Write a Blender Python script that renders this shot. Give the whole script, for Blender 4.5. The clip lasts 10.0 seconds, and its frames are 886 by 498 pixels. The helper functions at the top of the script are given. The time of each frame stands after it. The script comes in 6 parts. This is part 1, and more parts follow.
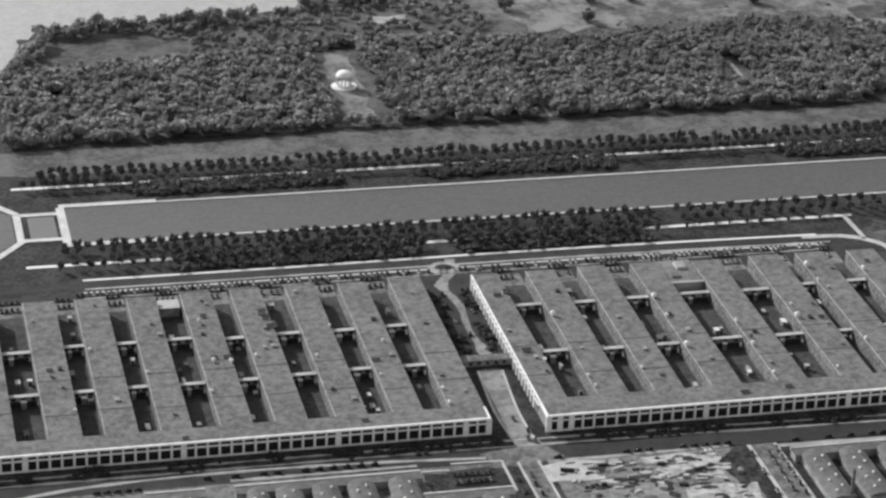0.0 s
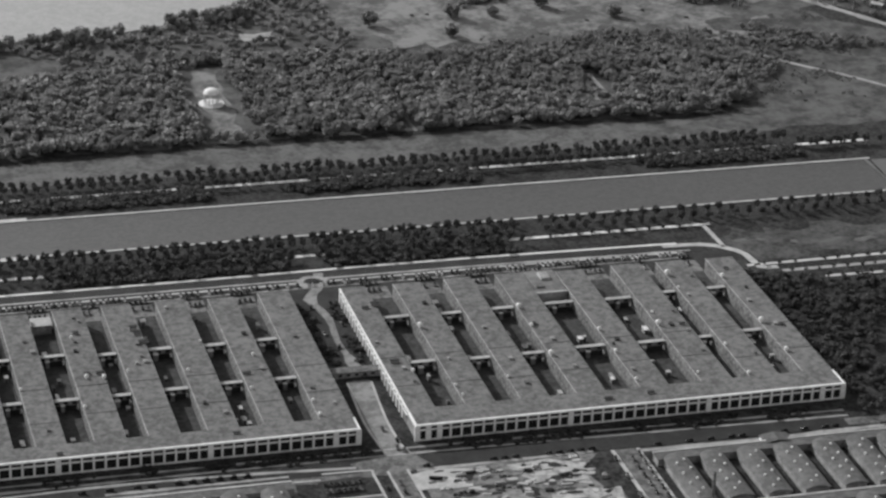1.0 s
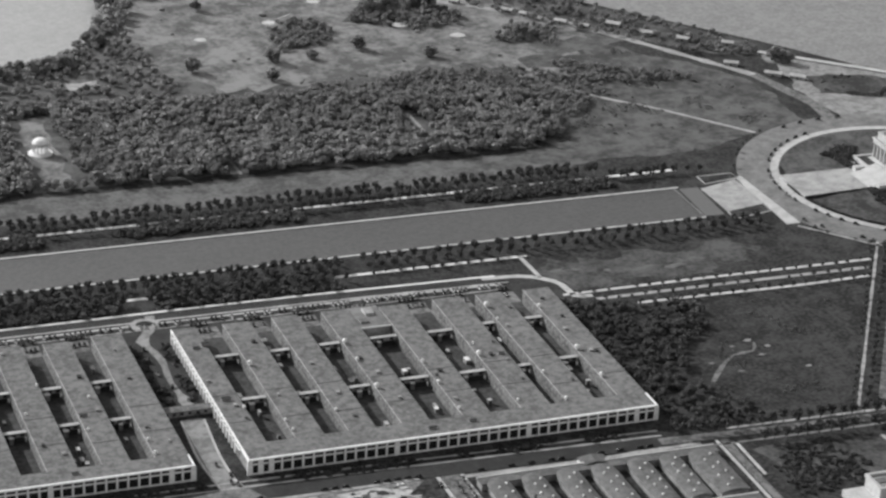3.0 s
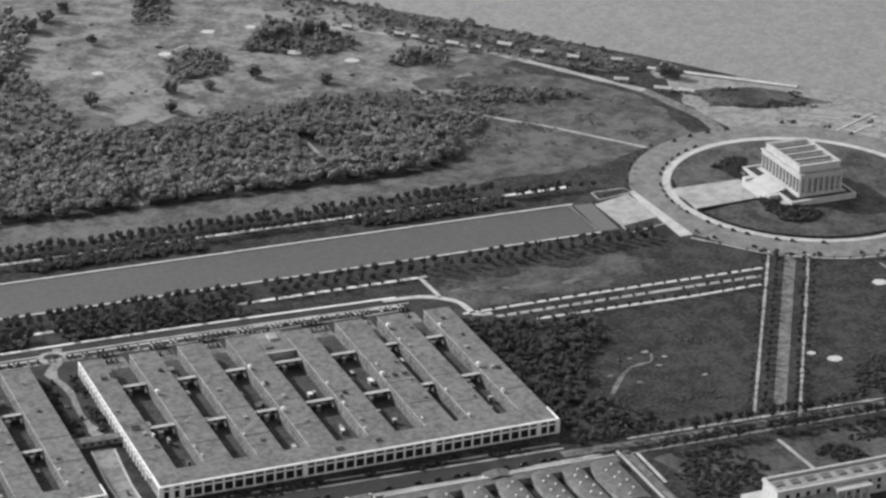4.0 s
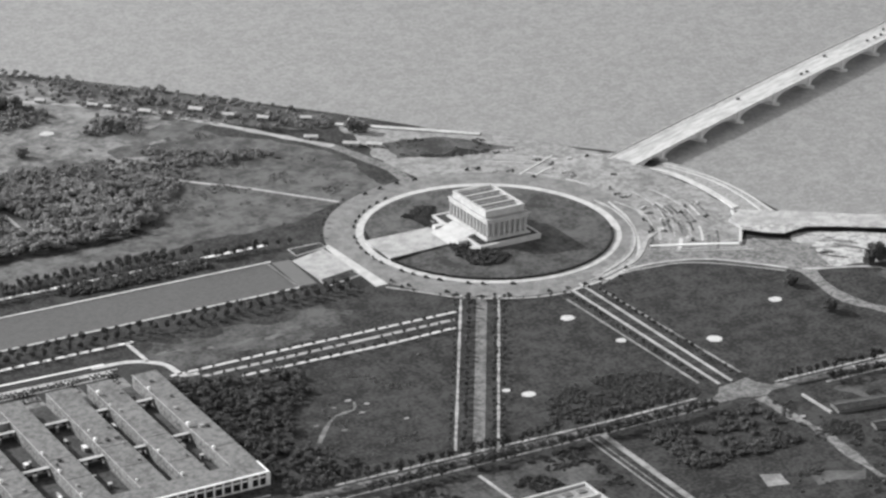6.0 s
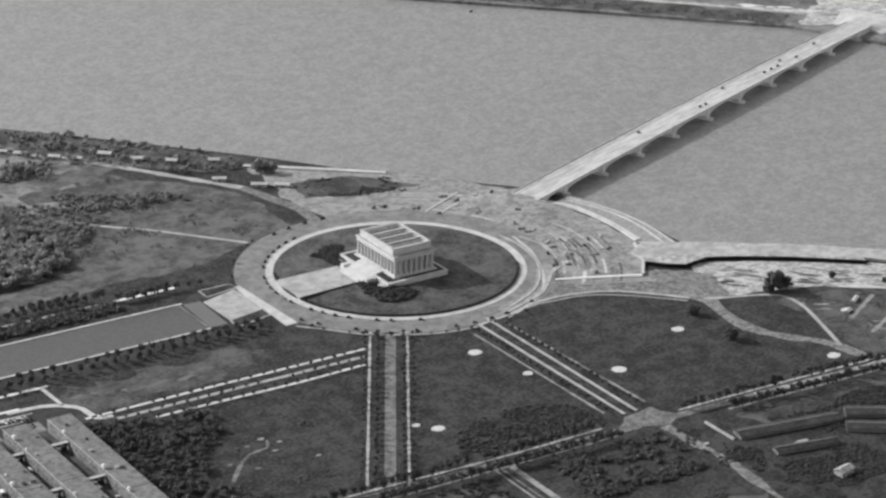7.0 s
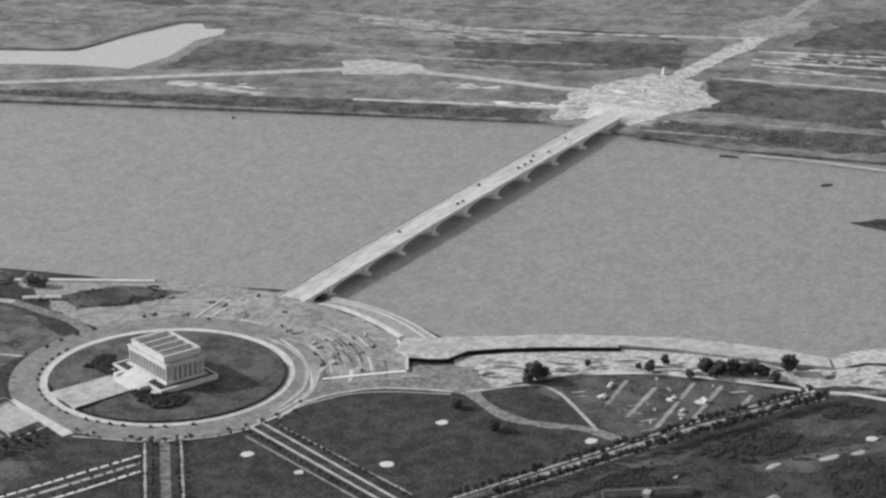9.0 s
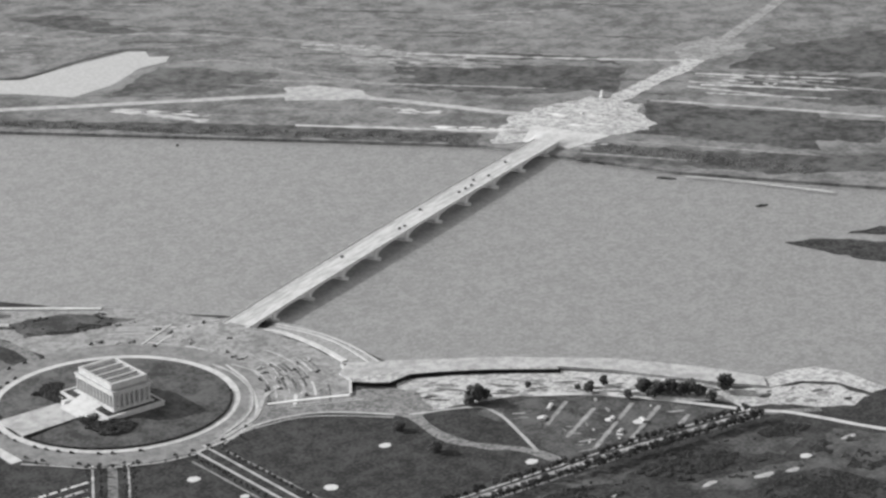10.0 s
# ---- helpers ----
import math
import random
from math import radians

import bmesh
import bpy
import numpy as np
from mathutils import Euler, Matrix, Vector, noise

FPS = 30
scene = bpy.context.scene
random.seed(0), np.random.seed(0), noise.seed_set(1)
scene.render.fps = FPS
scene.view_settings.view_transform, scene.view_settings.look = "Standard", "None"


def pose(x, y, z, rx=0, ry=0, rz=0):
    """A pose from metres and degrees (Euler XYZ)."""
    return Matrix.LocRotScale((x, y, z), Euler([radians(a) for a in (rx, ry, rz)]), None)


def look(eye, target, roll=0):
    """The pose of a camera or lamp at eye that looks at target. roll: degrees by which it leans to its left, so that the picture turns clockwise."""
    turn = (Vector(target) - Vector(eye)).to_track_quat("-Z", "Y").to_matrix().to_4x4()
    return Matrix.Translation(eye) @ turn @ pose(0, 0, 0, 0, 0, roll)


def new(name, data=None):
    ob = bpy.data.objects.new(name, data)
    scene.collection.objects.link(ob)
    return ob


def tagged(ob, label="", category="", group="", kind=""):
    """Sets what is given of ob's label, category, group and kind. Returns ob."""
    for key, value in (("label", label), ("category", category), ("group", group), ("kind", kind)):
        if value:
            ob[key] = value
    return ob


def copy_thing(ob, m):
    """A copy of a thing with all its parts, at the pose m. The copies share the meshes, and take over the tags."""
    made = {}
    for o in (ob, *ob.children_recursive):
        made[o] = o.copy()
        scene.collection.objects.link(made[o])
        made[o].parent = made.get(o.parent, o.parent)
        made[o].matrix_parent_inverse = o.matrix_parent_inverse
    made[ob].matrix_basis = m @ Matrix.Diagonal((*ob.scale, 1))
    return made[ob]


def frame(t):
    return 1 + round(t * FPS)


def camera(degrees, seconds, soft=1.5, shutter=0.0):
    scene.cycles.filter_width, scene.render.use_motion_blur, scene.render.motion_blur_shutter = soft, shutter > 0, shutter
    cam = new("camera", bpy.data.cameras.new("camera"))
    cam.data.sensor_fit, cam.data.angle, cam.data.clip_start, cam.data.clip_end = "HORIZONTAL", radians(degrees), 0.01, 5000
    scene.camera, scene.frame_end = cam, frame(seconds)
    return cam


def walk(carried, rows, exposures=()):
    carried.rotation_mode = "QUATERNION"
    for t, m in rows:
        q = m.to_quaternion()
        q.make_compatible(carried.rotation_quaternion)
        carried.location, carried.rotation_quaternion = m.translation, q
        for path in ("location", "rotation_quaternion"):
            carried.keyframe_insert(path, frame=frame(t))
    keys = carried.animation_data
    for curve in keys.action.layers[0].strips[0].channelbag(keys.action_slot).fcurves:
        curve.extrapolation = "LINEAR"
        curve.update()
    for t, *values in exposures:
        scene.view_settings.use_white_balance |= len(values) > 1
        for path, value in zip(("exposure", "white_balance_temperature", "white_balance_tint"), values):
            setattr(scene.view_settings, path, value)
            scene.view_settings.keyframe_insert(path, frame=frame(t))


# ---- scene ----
# Seconds, the camera's place, its heading, tilt and lean in degrees.
PATH = [
    (0.0, 914.15, 1420.26, 653.97, -166.045, -25.107, 2.253),
    (0.5, 916.16, 1432.31, 660.64, -164.547, -25.031, 2.283),
    (1.0, 918.48, 1444.5, 667.49, -162.952, -24.759, 2.696),
    (1.5, 921.09, 1456.84, 674.51, -162.015, -24.68, 2.805),
    (2.0, 924.0, 1469.33, 681.71, -161.771, -24.507, 2.732),
    (2.5, 927.21, 1481.97, 689.09, -160.265, -24.162, 2.544),
    (3.8, 936.95, 1515.54, 709.11, -157.243, -23.667, 2.018),
    (4.0, 938.63, 1520.79, 712.29, -156.666, -23.502, 1.545),
    (4.5, 943.03, 1534.03, 720.38, -154.871, -23.169, 0.839),
    (5.0, 947.73, 1547.42, 728.65, -153.643, -22.899, 1.127),
    (5.5, 952.73, 1560.95, 737.1, -151.855, -22.695, 0.675),
    (6.0, 958.02, 1574.64, 745.72, -149.757, -22.425, 0.522),
    (6.2, 960.22, 1580.15, 749.22, -149.335, -22.187, 0.197),
    (7.3, 973.18, 1610.92, 768.97, -146.755, -21.47, -0.062),
    (7.5, 975.69, 1616.59, 772.66, -145.996, -21.197, -0.22),
    (8.0, 982.18, 1630.88, 781.99, -144.879, -20.675, -0.255),
    (8.5, 988.96, 1645.31, 791.51, -143.585, -20.17, -0.569),
    (9.0, 996.04, 1659.89, 801.2, -142.521, -19.904, -0.511),
    (9.5, 1003.42, 1674.62, 811.07, -141.548, -19.695, -0.697),
    (10.0, 1011.1, 1689.5, 821.11, -141.321, -19.574, -0.814),
]


def aimed(x, y, z, heading, tilt, lean):
    """A camera pose from a compass heading, a tilt and a lean."""
    h, p = radians(heading), radians(tilt)
    way = Vector((math.sin(h) * math.cos(p), math.cos(h) * math.cos(p), math.sin(p)))
    eye = Vector((x, y, z))
    return look(eye, eye + 10 * way, lean)


cam = camera(19.216, 10.0, soft=2.6)
walk(cam, [(t, aimed(*row)) for t, *row in PATH], exposures=[(0.0, 0.5), (0.5, 0.48), (1.0, 0.17), (1.5, 0.14), (2.0, 0.2), (2.5, 0.33), (4.5, 0.57), (5.0, 0.64), (5.5, 1.0), (6.0, 0.9), (7.5, 0.54), (8.0, 0.5), (8.5, 0.52), (9.0, 0.54), (9.5, 0.54), (10.0, 0.74)])

# ---- daylight: a hazy morning sun from the south-east ----
SUN_AZIMUTH, SUN_HEIGHT = 144.0, 27.5
world = bpy.data.worlds.new("sky")
scene.world = world
world.use_nodes = True
wn = world.node_tree.nodes
wl = world.node_tree.links
sky = wn.new("ShaderNodeTexSky")
sky.sky_type = "NISHITA"
sky.sun_disc = False
sky.dust_density = 1.5
sky.altitude = 0
sky.sun_elevation = radians(SUN_HEIGHT)
sky.sun_rotation = radians(SUN_AZIMUTH)
grey = wn.new("ShaderNodeRGBToBW")
wl.new(sky.outputs[0], grey.inputs[0])
wl.new(grey.outputs[0], wn["Background"].inputs[0])
wn["Background"].inputs[1].default_value = 0.15
sun_data = bpy.data.lights.new("sun", "SUN")
sun_data.energy = 2.8
sun_data.angle = radians(0.6)
sun = new("sun", sun_data)
sa, sh = radians(SUN_AZIMUTH), radians(SUN_HEIGHT)
sun_from = Vector((math.sin(sa) * math.cos(sh), math.cos(sa) * math.cos(sh), math.sin(sh)))
sun.matrix_world = look(sun_from * 2000, (0, 0, 0))

# ---- materials: black-and-white film, so every colour is a grey ----


def material(name, base, vary=0.25, size=8.0, fine=0.6, rough=0.9, bump=0.0, random_per=0.0, stretch=(1, 1, 1), island=0.0, grain=0.7, broad=0.6, turn=0.0, gloss=0.25):
    """A grey surface with blotches at two scales, grain and relief."""
    m = bpy.data.materials.new(name)
    m.use_nodes = True
    n, l = m.node_tree.nodes, m.node_tree.links
    b = n["Principled BSDF"]
    b.inputs["Roughness"].default_value = rough
    b.inputs["Specular IOR Level"].default_value = gloss
    co = n.new("ShaderNodeTexCoord")
    mp = n.new("ShaderNodeMapping")
    mp.inputs["Scale"].default_value = stretch
    mp.inputs["Rotation"].default_value = (0, 0, radians(turn))
    l.new(co.outputs["Object"], mp.inputs[0])
    layers = []
    for width, detail in ((size * 4, 3), (size, 5), (fine * 2, 3)):
        t = n.new("ShaderNodeTexNoise")
        t.inputs["Scale"].default_value = 1 / width
        t.inputs["Detail"].default_value = detail
        t.inputs["Roughness"].default_value = 0.65
        l.new(mp.outputs[0], t.inputs["Vector"])
        layers.append(t)
    mix = n.new("ShaderNodeMath")
    mix.operation = "MULTIPLY_ADD"
    mix.inputs[1].default_value = broad
    l.new(layers[0].outputs[0], mix.inputs[0])
    l.new(layers[1].outputs[0], mix.inputs[2])
    more = mix
    mix = n.new("ShaderNodeMath")
    mix.operation = "MULTIPLY_ADD"
    mix.inputs[1].default_value = grain
    l.new(layers[2].outputs[0], mix.inputs[0])
    l.new(more.outputs[0], mix.inputs[2])
    ramp = n.new("ShaderNodeMapRange")
    ramp.inputs["From Min"].default_value = (1 + broad + grain) / 2 - 0.18
    ramp.inputs["From Max"].default_value = (1 + broad + grain) / 2 + 0.18
    ramp.inputs["To Min"].default_value = base * (1 - vary)
    ramp.inputs["To Max"].default_value = base * (1 + vary)
    l.new(mix.outputs[0], ramp.inputs[0])
    out = ramp.outputs[0]
    for amount, source, socket in ((random_per, "ShaderNodeObjectInfo", "Random"), (island, "ShaderNodeNewGeometry", "Random Per Island")):
        if amount:
            info = n.new(source)
            r = n.new("ShaderNodeMapRange")
            r.inputs["To Min"].default_value = 1 - amount
            r.inputs["To Max"].default_value = 1 + amount
            l.new(info.outputs[socket], r.inputs[0])
            mul = n.new("ShaderNodeMath")
            mul.operation = "MULTIPLY"
            l.new(out, mul.inputs[0])
            l.new(r.outputs[0], mul.inputs[1])
            out = mul.outputs[0]
    l.new(out, b.inputs["Base Color"])
    if bump:
        bp = n.new("ShaderNodeBump")
        bp.inputs["Strength"].default_value = 0.6
        bp.inputs["Distance"].default_value = bump
        l.new(mix.outputs[0], bp.inputs["Height"])
        l.new(bp.outputs[0], b.inputs["Normal"])
    return m


def leaf_material(name, base, size=3.0, **k):
    """Leaves: part of the light passes through them."""
    m = material(name, base, 0.35, size, 0.7, 0.85, 0.3, gloss=0.4, **k)
    n, l = m.node_tree.nodes, m.node_tree.links
    b = n["Principled BSDF"]
    t = n.new("ShaderNodeBsdfTranslucent")
    l.new(b.inputs["Base Color"].links[0].from_socket, t.inputs[0])
    both = n.new("ShaderNodeMixShader")
    both.inputs[0].default_value = 0.6
    l.new(b.outputs[0], both.inputs[1])
    l.new(t.outputs[0], both.inputs[2])
    l.new(both.outputs[0], n["Material Output"].inputs[0])
    return m


def water_material(name, base, rough, ripple, vary=0.16, fine=2.2, ior=1.8):
    """Silty water with a rippled gloss."""
    m = material(name, base, vary, 6.0, fine, rough, ripple, grain=1.2, broad=0.35)
    b = m.node_tree.nodes["Principled BSDF"]
    b.inputs["Specular IOR Level"].default_value = 1.0
    b.inputs["IOR"].default_value = ior
    return m


GRASS = material("mown_grass", 0.04, 0.5, 14, 1.4, 0.8, 0.3, grain=1.5, gloss=0.12)
MEADOW = material("dry_meadow_grass", 0.178, 0.45, 18, 2.2, 0.8, 0.2, grain=0.8, broad=0.9, gloss=0.12)
SCRUB = material("rough_grass_and_scrub", 0.095, 0.42, 15, 2.0, 0.8, 0.3, broad=0.9, gloss=0.12)
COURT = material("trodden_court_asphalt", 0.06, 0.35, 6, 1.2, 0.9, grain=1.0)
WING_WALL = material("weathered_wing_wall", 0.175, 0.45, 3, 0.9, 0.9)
# Near-black wall colour: the deep shade behind the quay is put into it.
QUAY_SHADE = material("black_quay_shade", 0.008, 0.3, 2, 0.4, 0.9)
STRIP = material("thin_dry_grass", 0.12, 0.35, 14, 1.8, 0.8, 0.2, grain=1.0, broad=0.9, gloss=0.12)
TRACK = material("trodden_earth_and_grass", 0.17, 0.4, 6, 1.6, 0.95, 0.1, grain=1.2)
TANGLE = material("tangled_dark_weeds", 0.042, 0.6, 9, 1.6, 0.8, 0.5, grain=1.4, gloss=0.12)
# Far land and far brush greys are raised to paint in distance haze.
FARLAND = material("river_flats", 0.16, 0.4, 30, 3, 0.8, 0.4, gloss=0.12)
FARSCRUB = material("dry_reeds_and_scrub", 0.075, 0.5, 20, 3, 0.8, 0.4, gloss=0.12)
# Far brush leaves: the haze sits in this pale base.
HAZE_BRUSH = leaf_material("hazed_brush_leaves", 0.2, island=0.2)
# Paler leaf copy: light on the backlit, hazy field trees is put into colour.
FIELD_LEAVES = leaf_material("sunlit_field_leaves", 0.26, island=0.08)
WEEDS = leaf_material("tall_weed_leaves", 0.17, island=0.15)
EARTH = material("bare_earth", 0.235, 0.3, 10, 1.8, 0.95, 0.1, grain=1.0)
WORN_LAWN = material("worn_lawn", 0.075, 0.5, 22, 1.6, 0.8, 0.2, grain=0.9, gloss=0.12)
ROAD = material("worn_asphalt_road", 0.15, 0.4, 7, 1.4, 0.85, grain=1.2)
CIRCLE = material("pale_gravelled_drive", 0.185, 0.25, 9, 1.2, 0.9)
STREET = material("dark_asphalt_street", 0.034, 0.3, 14, 1.2, 0.85)
SPOIL = material("bare_sandy_spoil", 0.36, 0.36, 7, 1.6, 0.95, 0.15, grain=1.1)
PATHWAY = material("pale_gravel_path", 0.35, 0.22, 9, 1.0, 0.9)
PAVING = material("pale_concrete_paving", 0.46, 0.16, 7, 0.8, 0.85)
COPING = material("granite_coping", 0.58, 0.15, 6, 0.8, 0.8)
MARBLE = material("white_marble", 0.45, 0.14, 4, 0.7, 0.6)
WHITE = material("fresh_white_stone", 0.80, 0.06, 2, 0.5, 0.7)
SAND = material("bright_sand", 0.5, 0.15, 3, 0.7, 0.95)
MARBLE_ROOF = material("weathered_roof_slabs", 0.27, 0.22, 4, 0.8, 0.8)
BRIDGE_ROAD = material("worn_concrete_roadway", 0.43, 0.22, 3, 1.0, 0.85, stretch=(0.12, 1, 1), grain=1.0)
GRANITE = material("pale_granite", 0.48, 0.12, 6, 0.8, 0.7)
DARK_GLASS = material("dark_window_glass", 0.02, 0.3, 3, 0.5, 0.25)
ROOFING = material("gravelled_roofing", 0.155, 0.34, 4.5, 0.9, 0.95, 0.03)
CONCRETE = material("whitewashed_concrete", 0.78, 0.14, 5, 0.8, 0.85)
CONCRETE_GREY = material("stained_grey_concrete", 0.27, 0.3, 3, 0.8, 0.85)
# Wing panes are paler than the front's glass: sunlight put into the colour.
PANE = material("sunlit_window_panes", 0.17, 0.5, 2, 0.5, 0.3)
TIN = material("painted_sheet_roof", 0.125, 0.28, 4, 0.8, 0.75, 0.02)
LEAVES = leaf_material("broad_leaves", 0.11, random_per=0.25)
WOODS = leaf_material("woodland_leaves", 0.275, 11.0, island=0.06)
THICKET = leaf_material("thicket_leaves", 0.11, island=0.1)
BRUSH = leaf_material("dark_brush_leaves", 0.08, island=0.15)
BARK = material("tree_bark", 0.06, 0.3, 1, 0.2, 0.95)
CAR_DARK = material("black_car_enamel", 0.02, 0.2, 2, 0.3, 0.25)
CAR_GREY = material("grey_car_enamel", 0.12, 0.2, 2, 0.3, 0.3)
CAR_PALE = material("pale_car_enamel", 0.45, 0.15, 2, 0.3, 0.3)
RUBBER = material("tyre_rubber", 0.02, 0.2, 1, 0.2, 0.9)
RIVER = water_material("river_water", 0.17, 0.5, 0.5, 0.34, 1.6)
# Basin base is raised above the river's to imitate bright reflection near the sun.
BASIN = water_material("glare_basin_water", 0.3, 0.45, 0.4, 0.15, 1.0)
# The lagoon's high base grey paints in its reflection of the sky.
LAGOON = water_material("sky_bright_lagoon_water", 0.36, 0.4, 0.3)
DARK_WATER = water_material("dark_basin_water", 0.05, 0.3, 0.1)
POOL = water_material("shallow_pool_water", 0.038, 0.4, 0.3, 0.4, 1.5, ior=1.55)

# ---- builders ----


def mesh_from(name, bm, mat, smooth=False):
    me = bpy.data.meshes.new(name)
    bm.normal_update()
    bm.to_mesh(me)
    bm.free()
    me.materials.append(mat)
    if smooth:
        me.polygons.foreach_set("use_smooth", [True] * len(me.polygons))
    return me


def part(name, bm, mat, parent=None, label="", smooth=False):
    """One mesh object under a thing or a part."""
    ob = new(name, mesh_from(name, bm, mat, smooth))
    ob.parent = parent
    if label:
        ob["label"] = label
    return ob


def piece(name, me, parent, m):
    """A repeat of a part that shares its mesh."""
    ob = new(name, me)
    ob.parent = parent
    ob.matrix_basis = m
    return ob


def add_box(bm, x0, y0, z0, x1, y1, z1, taper=0.0, bevel=0.0):
    got = bmesh.ops.create_cube(bm, size=1)
    for v in got["verts"]:
        top = v.co.z > 0
        k = 1 - taper if top else 1
        v.co = Vector(((x0 + x1) / 2 + v.co.x * (x1 - x0) * k, (y0 + y1) / 2 + v.co.y * (y1 - y0) * k, z1 if top else z0))
    if bevel:
        edges = list({e for v in got["verts"] for e in v.link_edges})
        bmesh.ops.bevel(bm, geom=edges, offset=bevel, segments=1, affect="EDGES")
    return bm


def box(*a, **k):
    return add_box(bmesh.new(), *a, **k)


def add_slab(bm, outline, z0, z1):
    """An upright prism over an outline in plan."""
    low = [bm.verts.new((x, y, z0)) for x, y in outline]
    high = [bm.verts.new((x, y, z1)) for x, y in outline]
    n = len(outline)
    area = sum(outline[i][0] * outline[(i + 1) % n][1] - outline[(i + 1) % n][0] * outline[i][1] for i in range(n))
    if area < 0:
        low.reverse(), high.reverse()
    bm.faces.new(high)
    for i in range(n):
        bm.faces.new((low[i], low[(i + 1) % n], high[(i + 1) % n], high[i]))
    return bm


def slab(outline, z0, z1):
    return add_slab(bmesh.new(), outline, z0, z1)


def smooth_line(points, step=8.0):
    """A Catmull-Rom line through the points."""
    p = [Vector(q) for q in points]
    p = [2 * p[0] - p[1]] + p + [2 * p[-1] - p[-2]]
    out = []
    for i in range(1, len(p) - 2):
        k = max(2, int((p[i + 1] - p[i]).length / step))
        for j in range(k):
            t = j / k
            out.append(0.5 * (2 * p[i] + (p[i + 1] - p[i - 1]) * t + (2 * p[i - 1] - 5 * p[i] + 4 * p[i + 1] - p[i + 2]) * t * t + (3 * p[i] - p[i - 1] - 3 * p[i + 1] + p[i + 2]) * t**3))
    return [tuple(q) for q in out + [p[-2]]]


def add_band(bm, line, width, z0, z1, ragged=0.0):
    """A flat band of that width along a line in plan."""
    rng = random.Random(len(line) * 7 + int(width * 10))
    left, right = [], []
    for i, q in enumerate(line):
        a, b = Vector(line[max(0, i - 1)]), Vector(line[min(len(line) - 1, i + 1)])
        d = (b - a).normalized()
        n = Vector((-d.y, d.x))
        w = width / 2 * (1 + rng.uniform(-ragged, ragged))
        left.append(Vector(q) + n * w)
        right.append(Vector(q) - n * w)
    rows = [[bm.verts.new((v.x, v.y, z)) for v, z in ((l, z0), (l, z1), (r, z1), (r, z0))] for l, r in zip(left, right)]
    for a, b in zip(rows, rows[1:]):
        for k in range(3):
            bm.faces.new((a[k], a[k + 1], b[k + 1], b[k]))
    for end in (rows[0], rows[-1]):
        bm.faces.new(end)
    bmesh.ops.recalc_face_normals(bm, faces=bm.faces)
    return bm


def band(line, width, z0, z1, ragged=0.0):
    return add_band(bmesh.new(), line, width, z0, z1, ragged)


def arc(cx, cy, r, a0, a1, n=48):
    """Points of an arc; angles in degrees, counter-clockwise from the east."""
    return [(cx + r * math.cos(radians(a0 + (a1 - a0) * i / n)), cy + r * math.sin(radians(a0 + (a1 - a0) * i / n))) for i in range(n + 1)]


def structure(name, bm, mat, label, category="ground", smooth=False):
    return tagged(part(name, bm, mat, smooth=smooth), label, category, kind="structure")


def thing(name, label, category, x=0, y=0, z=0, group="", turn=0):
    ob = new(name)
    ob.empty_display_size = 0.5
    ob.matrix_basis = pose(x, y, z, 0, 0, turn)
    return tagged(ob, label, category, group)


def within(x, y, outline):
    inside = False
    for (x0, y0), (x1, y1) in zip(outline, outline[1:] + outline[:1]):
        if (y0 > y) != (y1 > y) and x < (x1 - x0) * (y - y0) / (y1 - y0) + x0:
            inside = not inside
    return inside


# ---- water and land ----
far = 4600
structure("water", box(-far, -far, -12, far, far, -3), RIVER, "broad calm pale grey river", "river")
BASIN_SHORE = [(1100, -60), (900, -130), (830, -200), (808, -262), (783, -325), (706, -338), (630, -344), (583, -357), (535, -379), (492, -429), (476, -475), (470, -560), (560, -760), (1100, -1500)]
# Its own water slab, so the reflected brightness can sit in the base colour.
structure("water_basin", slab(BASIN_SHORE, -9, -2.85), BASIN, "wide tidal basin water with sky glare in its colour", "basin")
RIVER_SHORE = [(520, -1500), (420, -790), (300, -640), (240, -570), (149, -495), (77, -415), (-24, -294), (-100, -190), (-150, -134), (-178, -104), (-196, -66), (-212, -30), (-220, 26), (-220, 80), (-236, 90), (-300, 138), (-366, 200), (-406, 258), (-428, 304), (-455, 306), (-479, 316), (-491, 343), (-490, 385), (-560, 520), (-800, 900), (-2600, far)]
structure("ground", slab([(far, far), (far, -60)] + BASIN_SHORE + RIVER_SHORE, -8, 0), GRASS, "flat park land of mown grass beside the river", "ground")
FAR_SHORE = [(-2400, far), (-1500, 900), (-1000, 200), (-842, -20), (-758, -142), (-716, -235), (-669, -340), (-564, -454), (-439, -587), (-268, -768), (-60, -960), (400, -1600), (900, -far)]
structure("ground_far_bank", slab(FAR_SHORE + [(-far, -far), (-far, far)], -8, 0), FARLAND, "low flat far river bank with rough grass", "ground")
def wavy(outline, swing, step=7.0):
    """The same outline with a natural, uneven edge."""
    out = []
    for (x0, y0), (x1, y1) in zip(outline, outline[1:] + outline[:1]):
        n = max(1, int(math.hypot(x1 - x0, y1 - y0) / step))
        for i in range(n):
            x, y = x0 + (x1 - x0) * i / n, y0 + (y1 - y0) * i / n
            q = Vector((x / 14, y / 14, 3.3))
            out.append((x + swing * noise.noise(q) * 2, y + swing * noise.noise(q + Vector((9, 4, 2))) * 2))
    return out


def ground_patch(name, outline, mat, label, z1=0.05, category="ground", swing=0.0):
    return structure(name, slab(wavy(outline, swing) if swing else outline, -0.2, z1), mat, label, category)


def road(name, line, width, mat, label, z1=0.12, category="road", ragged=0.0):
    return structure(name, band(line, width, -0.2, z1, ragged), mat, label, category)


